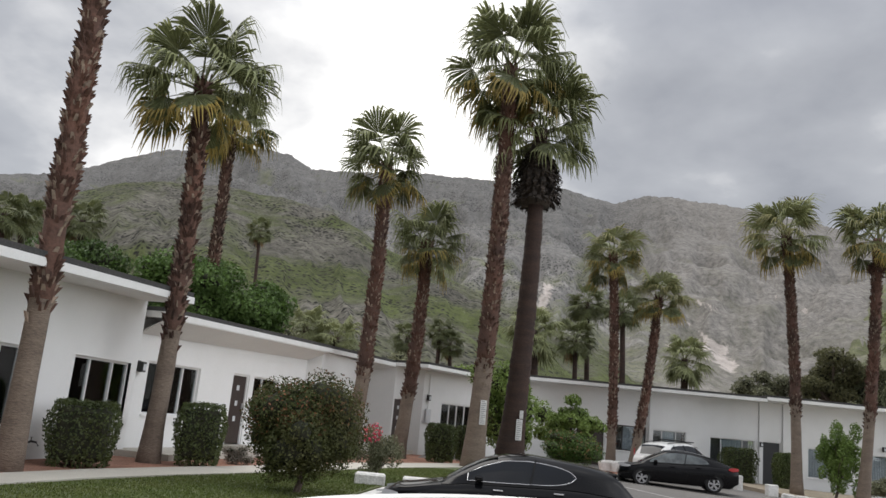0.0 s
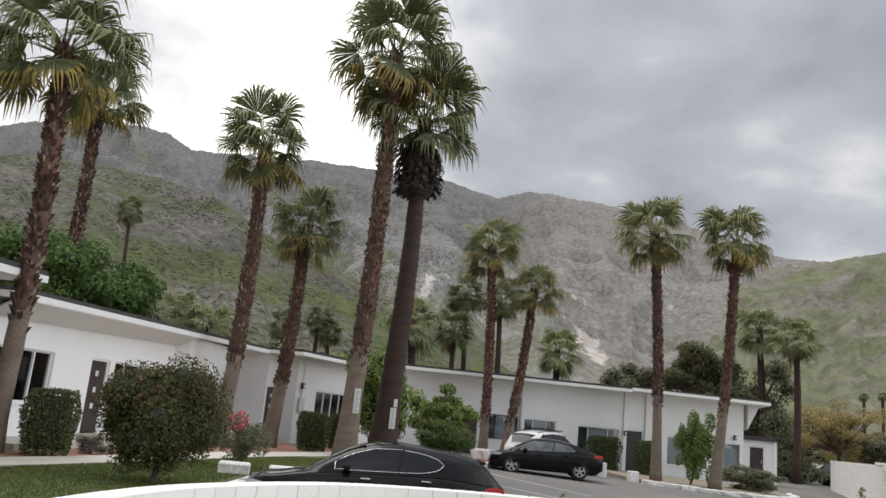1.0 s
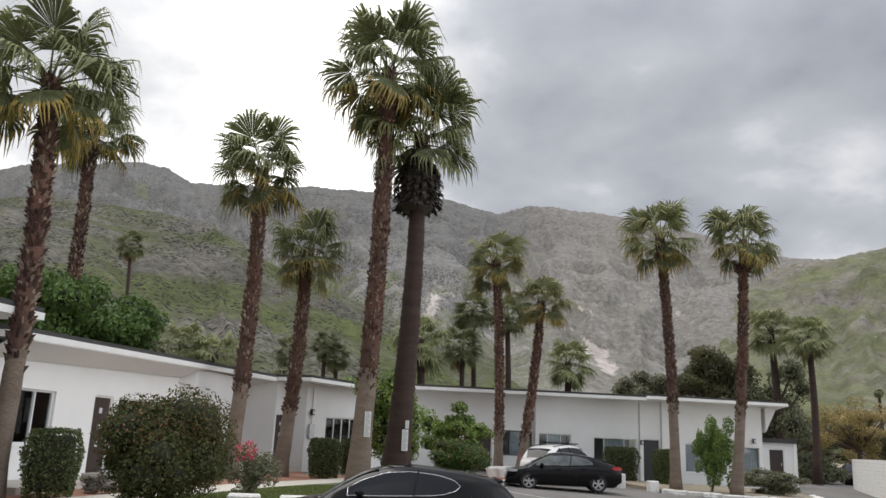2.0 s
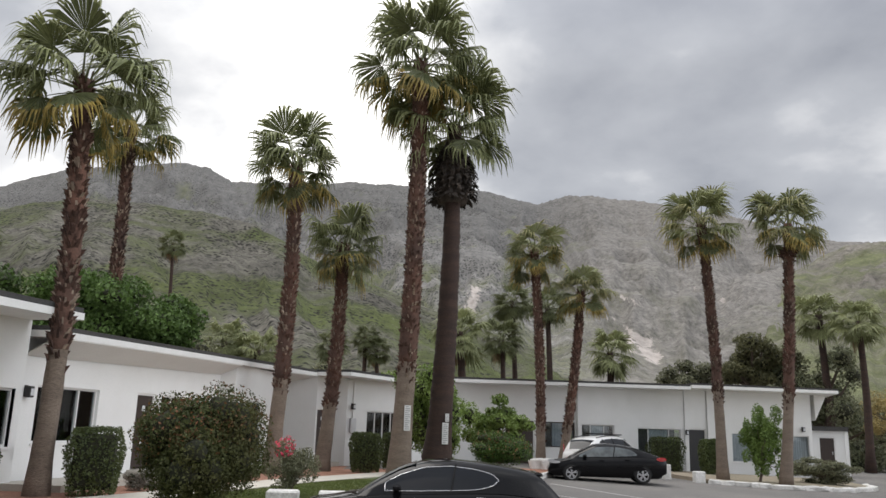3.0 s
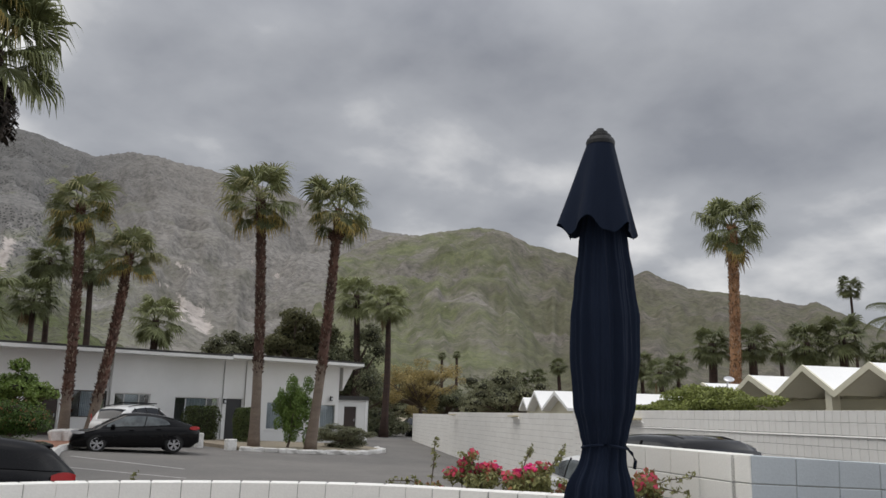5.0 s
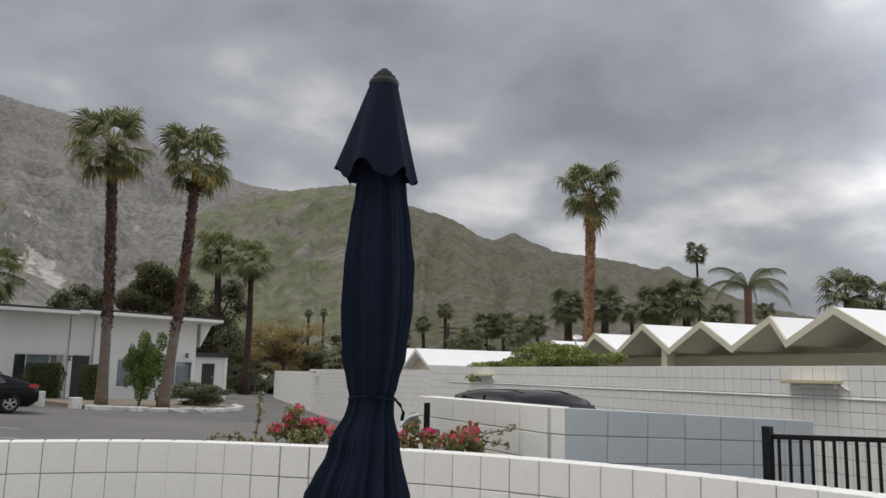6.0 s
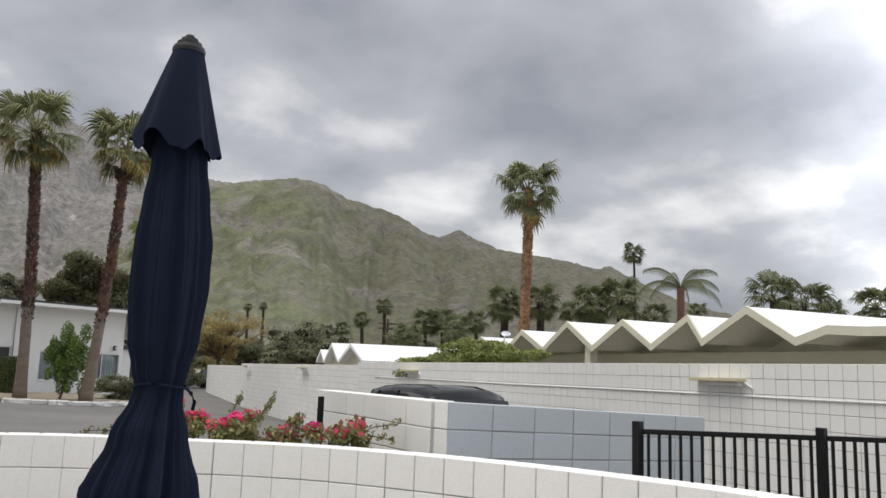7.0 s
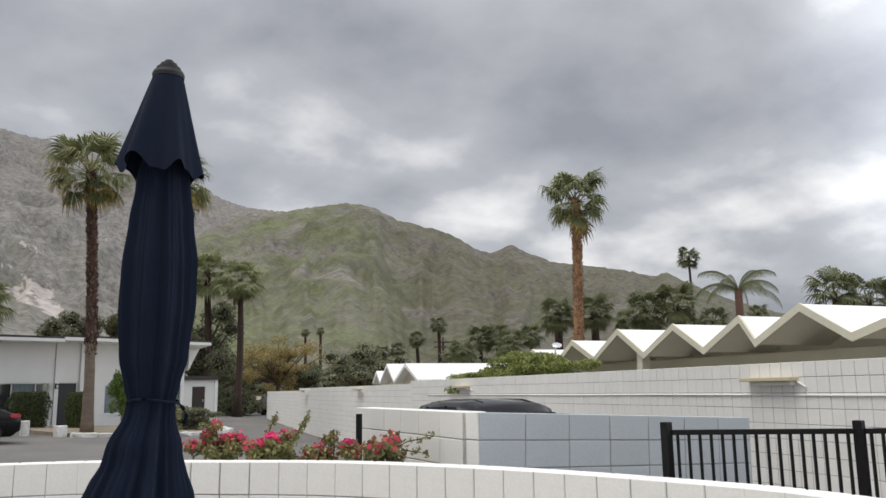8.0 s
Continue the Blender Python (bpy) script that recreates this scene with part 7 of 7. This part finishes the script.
# a garden tap on its pipe beside the white wing
tap = thing("garden_tap", (-9.0, 13.05, 0.95), "dark garden tap on a short standpipe against the white wall", "tap")
bm = bmesh.new()
tube(bm, [(-9.0, 13.05, 0.85), (-9.0, 13.05, 1.28)], [0.014, 0.014], 8)
part("standpipe", bm, LANTERN, tap, smooth=True)
bm = bmesh.new()
tube(bm, [(-9.0, 13.05, 1.26), (-8.93, 13.07, 1.3), (-8.85, 13.1, 1.29), (-8.81, 13.11, 1.23)], [0.018, 0.02, 0.018, 0.015], 8)
part("spout", bm, LANTERN, tap, smooth=True)
bm = bmesh.new()
tube(bm, [(-8.93, 13.07, 1.3), (-8.93, 13.07, 1.36), (-8.93, 13.07, 1.37)], [0.008, 0.008, 0.035], 8)
part("tap_handle", bm, LANTERN, tap)

# hedges and shrubs round the buildings
hedge("clipped_hedge", (-8.15, 13.3, 0.97), (1.15, 1.5, 1.04), 25, "clipped dark green block hedge under a window", 1)
hedge("clipped_hedge", (-7.2, 15.95, 0.97), (1.0, 1.05, 1.16), 20, "clipped dark green block hedge beside a palm", 2)
hedge("clipped_hedge", (-3.88, 29.0, 0.9), (1.15, 0.9, 1.24), 12, "clipped dark green hedge by the entry", 3, leaf=0.07)
hedge("clipped_hedge", (-3.2, 32.0, 0.9), (1.0, 0.9, 1.25), 12, "clipped dark green hedge by the entry", 4, leaf=0.07)
hedge("clipped_hedge", (8.95, 41.0, 0.72), (1.75, 0.9, 1.62), 11, "clipped green hedge under a window", 5, leaf=0.08)
hedge("clipped_hedge", (11.0, 40.7, 0.7), (0.98, 0.8, 1.6), 11, "clipped green hedge beside the black door", 6, leaf=0.08)
tree("rounded_shrub", (0.7, 30.6, 0.85), (0.72, 30.6, 1.68), (1.3, 1.0, 0.68), 30, 13000, 0.07, LEAF_TREE, "wide rounded olive-green shrub at the lot's edge", "shrub", seed=21, trunk_r=0.05, small=0.4, spread=(0.2, 0.75), accents=(("new_shoot", LEAF_RUST, 700, 0.07, 0.6),))
tree("low_shrub", (15.4, 39.0, 0.6), (15.5, 39.0, 1.1), (1.7, 0.9, 0.62), 34, 9000, 0.08, LEAF_OLIVE, "low spreading shrub behind the kerb", "shrub", seed=22, trunk_r=0.04, small=0.3, spread=(0.2, 0.9))


# ---- kerbs, stones, lines ----
def stone_kerb(line, label, seed, h=0.2, zf=ground_z):
    """A kerb of rough whitewashed stones, each one a piece."""
    rng = random.Random(seed)
    k = tagged(new("kerb_stones"), label, "kerb", kind="structure")
    for p, q in zip(line, line[1:]):
        L = math.dist(p, q)
        s = 0.0
        while s < L:
            ln = rng.uniform(0.4, 0.95)
            bm = bmesh.new()
            r = bmesh.ops.create_cube(bm, size=1.7)
            bmesh.ops.bevel(bm, geom=list(bm.edges), offset=0.3, segments=1, affect="EDGES", profile=0.5)
            r = {"verts": list(bm.verts)}
            for v in r["verts"]:
                n = 1 + 0.45 * noise.noise(v.co * 1.1 + Vector((s * 3.1, seed, p[0])))
                v.co = Vector((v.co.x * ln * 0.56 * n, v.co.y * 0.17 * n, max(v.co.z, -0.5) * h * 0.62 * n + h * 0.3))
            c = Vector(p).lerp(Vector(q), min((s + ln / 2) / L, 1))
            bmesh.ops.transform(bm, matrix=Matrix.Translation((c.x, c.y, zf(c.x, c.y))) @ Matrix.Rotation(math.atan2(q[1] - p[1], q[0] - p[0]) + rng.uniform(-0.15, 0.15), 4, "Z"), verts=bm.verts)
            part("stone", bm, WHITE_STONE, k)
            s += ln * 0.86
    return k


stone_kerb([(9.75, 36.7), (12.85, 36.2), (15.85, 37.2), (17.75, 39.2), (18.05, 40.6)], "kerb of rough whitewashed stones round the palms", 3, 0.22)
bm = bmesh.new()
prism(bm, [(8.7, 38.6), (9.75, 36.75), (12.85, 36.3), (15.85, 37.3), (17.75, 39.3), (17.9, 43.2), (8.7, 41.3)], -0.2, 0.16, ground_z)
tagged(part("planting_bed", bm, SOIL), "bare earth bed round the palms and shrubs", "garden bed", kind="structure")
stone_kerb([(2.1, 36.5), (3.05, 36.8)], "heap of whitewashed stones at the lot's corner", 5, 0.5, lambda x, y: 0.9)


def slab_block(name, at, size, turn, mat, label, category):
    bm = bmesh.new()
    sx, sy, sz = size
    box(bm, -sx / 2, -sy / 2, -0.05, sx / 2, sy / 2, sz, min(0.03, sx * 0.08), Matrix.Translation(at) @ Matrix.Rotation(radians(turn), 4, "Z"))
    return tagged(part(name, bm, mat), label, category)


slab_block("kerb_block", (9.4, 36.9, ground_z(9.4, 36.9)), (0.45, 0.36, 0.46), 8, WHITE_STONE, "white painted concrete block at the kerb's end", "block")
slab_block("kerb_block", (8.2, 37.6, ground_z(8.2, 37.6)), (0.3, 0.3, 0.62), 8, WHITE_STONE, "short white painted post behind the sedan", "post")
slab_block("kerb_block", (-3.62, 15.8, 0.72), (0.58, 0.45, 0.46), 10, WHITE_STONE, "white painted concrete block beside the lawn", "block")
slab_block("kerb_block", (-2.75, 16.3, 0.72), (0.62, 0.45, 0.43), 10, WHITE_STONE, "white painted concrete block beside the lawn", "block")
for a, b in (((-3.22, 6.3), (-3.15, 15.2)), ((-3.15, 15.2), (-2.6, 16.35)), ((-2.6, 16.35), (0.6, 17.3)), ((0.6, 17.3), (2.35, 33.0)), ((2.35, 33.0), (3.9, 37.6))):
    bm = bmesh.new()
    n = 12
    rows_k = []
    d = (Vector(b) - Vector(a)).normalized()
    nn = Vector((d.y, -d.x)) * 0.09
    for i in range(n + 1):
        c = Vector(a).lerp(Vector(b), i / n)
        zt = (lot_z(c.x, c.y) if c.y < 30 else lerp(lot_z(c.x, c.y), ground_z(c.x, c.y) + 0.16, min((c.y - 30) / 3, 1))) + 0.03
        rows_k.append([bm.verts.new((c.x - nn.x, c.y - nn.y, zt - 0.75)), bm.verts.new((c.x - nn.x, c.y - nn.y, zt)), bm.verts.new((c.x + nn.x, c.y + nn.y, zt)), bm.verts.new((c.x + nn.x, c.y + nn.y, zt - 0.75))])
    for r0, r1 in zip(rows_k, rows_k[1:]):
        for k in range(3):
            bm.faces.new((r0[k], r1[k], r1[k + 1], r0[k + 1]))
    bm.faces.new(rows_k[0])
    bm.faces.new(rows_k[-1][::-1])
    bmesh.ops.recalc_face_normals(bm, faces=bm.faces)
    tagged(part("kerb", bm, WHITE_STONE), "white painted concrete kerb of the raised garden", "kerb", kind="structure")
for i, (a, b) in enumerate((((2.58, 31.1), (5.6, 27.6)), ((2.1, 27.3), (5.1, 24.9)), ((1.9, 24.0), (4.9, 21.6)))):
    d = (Vector(b) - Vector(a)).normalized()
    nn = Vector((-d.y, d.x)) * 0.05
    bm = bmesh.new()
    prev = None
    for k in range(13):
        c = Vector(a).lerp(Vector(b), k / 12)
        row = [bm.verts.new((c.x + s * nn.x, c.y + s * nn.y, ground_z(c.x, c.y) + 0.006)) for s in (-1, 1)]
        if prev:
            bm.faces.new((prev[0], row[0], row[1], prev[1]))
        prev = row
    tagged(part("parking_line", bm, LINE_PAINT), "worn white parking line on the asphalt", "line", kind="structure")


# ---- signs on the palms ----
def palm_sign(at, w, h, face, rows_n, label):
    """A tall white notice board; its small print as plain bars."""
    t = thing("notice_board", at, label, "sign", "palm notices")
    t.rotation_euler = (0, 0, radians(face))
    bm = bmesh.new()
    box(bm, -w / 2, -0.012, -h / 2, w / 2, 0.012, h / 2, 0.003)
    part("board", bm, SIGN_WHITE, t, in_world=False)
    for k in range(rows_n):
        bm = bmesh.new()
        z = h / 2 - (k + 0.7) * h / (rows_n + 0.6)
        box(bm, -w * 0.36, -0.016, z - h * 0.014, w * (0.36 if k % 3 else 0.15), -0.0125, z + h * 0.014)
        part("text_bar", bm, SIGN_INK, t, in_world=False)


palm_sign((-2.32, 26.66, 2.68), 0.2, 0.78, 4, 12, "tall narrow white notice board on a palm trunk")
palm_sign((-1.15, 27.62, 2.24), 0.2, 0.68, 4, 10, "white notice board on the dark palm trunk")
palm_sign((-1.1, 27.62, 2.74), 0.12, 0.26, 4, 5, "small white notice board on the dark palm trunk")

# ---- bougainvillea behind the patio wall ----
def bougainvillea(centre, radii, seed, shoots, label, red=80, pink=90, rust=90, leaves=2000):
    """A straggling shrub: stems from the ground, small leaves, long shoots, and bracts in bunches near the top."""
    rng = random.Random(seed)
    at = (centre[0] + 0.04, centre[1] + 0.06, 0.15)
    t = thing("bougainvillea", at, label, "shrub", "bougainvillea")
    cl = clump_set(rng, centre, radii, 14, 0.34, (0.3, 1.0))
    for c, rad in cl:
        bm = bmesh.new()
        tube(bm, [at, Vector(at).lerp(Vector(c), 0.6) + Vector((rng.uniform(-0.05, 0.05), rng.uniform(-0.05, 0.05), 0.05)), c], [0.014, 0.009, 0.004], 5)
        part("stem", bm, WOOD_BRANCH, t)
    tips = []
    for dx, dy, dz in shoots:
        tip = Vector(centre) + Vector((dx, dy, dz))
        mid = Vector(centre).lerp(tip, 0.5) + Vector((0.02, 0.02, 0.035))
        bm = bmesh.new()
        tube(bm, [centre, mid, tip], [0.006, 0.005, 0.003], 5)
        part("shoot", bm, WOOD_BRANCH, t)
        for k in range(9):
            p = mid.lerp(tip, (k - 2) / 6) if k > 1 else Vector(centre).lerp(mid, 0.5 + 0.25 * k)
            tips.append(((p.x + rng.gauss(0, 0.012), p.y + rng.gauss(0, 0.012), p.z + rng.gauss(0, 0.012)), (0.03, 0.03, 0.03)))
    leaf_cloud("foliage", cl, leaves, 0.036, LEAF_VINE, t, rng, shell=0.25)
    if tips:
        tagged(leaf_cloud("shoot_leaf", tips, len(tips) * 7, 0.036, LEAF_VINE, t, rng, shell=0.2), kind="stuff")
    high = sorted(cl, key=lambda c: -c[0][2])
    top = [((c[0], c[1], c[2] + r[2] * 0.5), (r[0], r[1], r[2] * 0.8)) for c, r in high]
    bunch = [((c[0], c[1], c[2]), (0.045, 0.045, 0.045)) for c, r in top[1:4]]
    for nm, mt, where, n in (("rust_leaf", LEAF_RUST, top, rust), ("red_flower", FLOWER_RED, top[:8], red), ("pink_flower", FLOWER, bunch, pink)):
        if n:
            tagged(leaf_cloud(nm, where, n, 0.042, mt, t, rng, shell=0.5, aspect=0.9), kind="stuff")


bougainvillea((3.58, 6.68, 1.74), (0.23, 0.23, 0.20), 1, [(-0.1, 0.05, 0.2)], "bougainvillea with magenta and red flowers behind the patio wall", 150, 130, 70)
bougainvillea((3.86, 6.42, 1.80), (0.22, 0.21, 0.18), 2, [(0.06, -0.05, 0.2)], "bougainvillea thick with red and magenta flowers behind the patio wall", 150, 80, 60, 1600)
bougainvillea((3.99, 6.34, 1.66), (0.31, 0.25, 0.18), 3, [(0.13, -0.16, 0.38), (0.1, -0.16, 0.3)], "sparse grey-green bougainvillea with one long shoot behind the patio wall", 0, 0, 20)
bougainvillea((4.27, 6.06, 1.70), (0.28, 0.23, 0.18), 4, [(-0.05, -0.08, 0.17)], "bougainvillea with rusty leaves and a magenta bunch behind the patio wall", 30, 130, 140, 1600)
bougainvillea((4.52, 5.78, 1.69), (0.23, 0.23, 0.18), 5, [(0.27, -0.34, 0.15), (0.24, -0.3, 0.02), (0.1, -0.16, -0.05)], "bougainvillea with rusty leaves and a long shoot behind the patio wall", 60, 0, 170, 1400)
bougainvillea((3.32, 6.96, 1.64), (0.17, 0.17, 0.07), 6, [(0.01, -0.03, 0.42), (-0.3, 0.2, 0.06), (-0.2, 0.12, -0.02)], "thin trailing bougainvillea with a tall flowered shoot behind the patio wall", 14, 0, 30, 240)
slab_block("marker_post", (5.06, 6.95, 0.1), (0.045, 0.045, 1.88), 10, BLACK_METAL, "square black metal post behind the flowers", "post")

bougainvillea((1.19, 8.9, 1.38), (0.26, 0.2, 0.1), 7, [(0.06, -0.05, 0.28), (-0.2, 0.1, 0.1)], "thin yellowish shoots behind the patio wall", 0, 0, 0, 300)
tree("dry_bush", (-7.0, 17.6, 0.95), (-7.0, 17.6, 1.12), (0.45, 0.4, 0.24), 22, 5000, 0.03, LEAF_GREY, "small dry grey bush beside the path", "shrub", seed=31, trunk_r=0.02, small=0.35, spread=(0.2, 0.8))

# hedge over the lane wall
tree("wall_shrub", (14.7, 14.5, 0.0), (14.85, 14.5, 2.68), (0.66, 1.7, 0.5), 44, 22000, 0.07, LEAF_WALL, "leafy green shrub growing over the white wall", "shrub", seed=91, trunk_r=0.05, core=False, small=0.3, spread=(0.3, 0.95))
tree("wall_shrub", (15.3, 17.2, 0.0), (15.3, 17.1, 2.4), (0.75, 1.6, 0.36), 30, 11000, 0.07, LEAF_WALL, "low leafy shrub growing over the white wall", "shrub", seed=92, trunk_r=0.05, small=0.3, spread=(0.3, 0.95))
tree("wall_shrub", (16.5, 20.3, 0.0), (16.45, 20.2, 2.25), (0.7, 1.6, 0.36), 30, 11000, 0.08, LEAF_WALL, "low leafy shrub growing over the white wall", "shrub", seed=93, trunk_r=0.05, small=0.3, spread=(0.3, 0.75))


# ---- patio chair ----
def patio_chair(at, turn, label):
    t = thing("patio_chair", at, label, "chair")
    t.rotation_euler = (0, 0, radians(turn))
    bm = bmesh.new()
    box(bm, -0.24, -0.24, 0.42, 0.24, 0.24, 0.46, 0.012)
    part("seat", bm, UMB_CAP, t, in_world=False)
    bm = bmesh.new()
    box(bm, -0.24, 0.2, 0.55, 0.24, 0.235, 0.86, 0.012)
    part("backrest", bm, UMB_CAP, t, in_world=False)
    for sx in (-1, 1):
        for sy, h in ((-1, 0.42), (1, 0.86)):
            bm = bmesh.new()
            tube(bm, [(sx * 0.22, sy * 0.22, 0), (sx * 0.22, sy * 0.22, h)], [0.014, 0.014], 8)
            part("leg", bm, BLACK_METAL, t, in_world=False)


patio_chair((2.25, 4.45, PATIO_Z - 0.0), 10, "grey patio chair beside the umbrella")

# ---- small things far off ----
pole = thing("utility_pole", (52.5, 66.5, 0.8), "dark wooden utility pole beyond the roofs", "pole")
bm = bmesh.new()
tube(bm, [(52.5, 66.5, 0.5), (52.5, 66.5, 7.6)], [0.14, 0.1], 8)
part("pole_shaft", bm, WOOD_BRANCH, pole)
for z in (7.1, 6.6):
    bm = bmesh.new()
    box(bm, 51.6, 66.95, z - 0.06, 53.4, 66.05, z + 0.06)
    part("cross_arm", bm, WOOD_BRANCH, pole)
dish = thing("satellite_dish", (18.3, 17.2, 3.3), "pale satellite dish on the folded roof", "dish")
bm = bmesh.new()
r = bmesh.ops.create_uvsphere(bm, u_segments=16, v_segments=10, radius=0.15)
for v in r["verts"]:
    v.co = Vector((v.co.x, v.co.y * 0.25, v.co.z))
bmesh.ops.transform(bm, matrix=Matrix.Translation((18.3, 17.2, 3.45)) @ Matrix.Rotation(radians(-40), 4, "Z") @ Matrix.Rotation(radians(-58), 4, "X"), verts=bm.verts)
part("reflector", bm, ALLOY, dish, smooth=True)
bm = bmesh.new()
tube(bm, [(18.3, 17.3, 2.9), (18.3, 17.25, 3.4)], [0.025, 0.025], 6)
part("mast", bm, ALLOY, dish)

# lawn grass
rng_g = random.Random(8)
gv2, gf2 = [], []
for _ in range(150000):
    y = rng_g.uniform(6.6, 24.0)
    x = rng_g.uniform(-7.1, 1.2)
    lim = straight(y, [(6.5, -7.18), (9.6, -6.88), (13.1, -6.33), (18.0, -5.13), (21.7, -4.28), (24.0, -3.5)])
    if x < lim + 0.03 or x > straight(y, [(6.5, -3.45), (15.3, -3.4), (16.5, -2.75), (17.4, 0.4), (24.0, 1.1)]):
        continue
    z = lot_z(x, y) + 0.008
    a, h = rng_g.random() * 6.283, rng_g.uniform(0.02, 0.04)
    d = Vector((math.cos(a), math.sin(a), 0)) * 0.012
    l = Vector((rng_g.gauss(0, 0.015), rng_g.gauss(0, 0.015), h))
    b0 = Vector((x, y, z))
    q = len(gv2)
    gv2 += [b0 - d, b0 + d, b0 + l]
    gf2.append((q, q + 1, q + 2))
tagged(mesh_from("grass", gv2, gf2, GRASS), "short green lawn grass", "grass", kind="stuff")

# ---- the pieces of the walls ----
loose = {}
for me, mat, parent, m, single in PIECES:
    if single:
        if not me.materials:
            me.materials.append(mat)
        ob = new("block", me)
        ob.parent = parent
        ob.matrix_basis = m
    else:
        loose.setdefault(parent.name, []).append((me, mat, parent, m))
for items in loose.values():
    me0, mat, parent, _ = items[0]
    co = [v.co.copy() for v in me0.vertices]
    pf = [tuple(p.vertices) for p in me0.polygons]
    vs, fs = [], []
    for me, _, _, m in items:
        q = len(vs)
        vs += [m @ c for c in co]
        fs += [tuple(i + q for i in f) for f in pf]
    tagged(mesh_from("block_courses", vs, fs, mat, parent), kind="stuff")
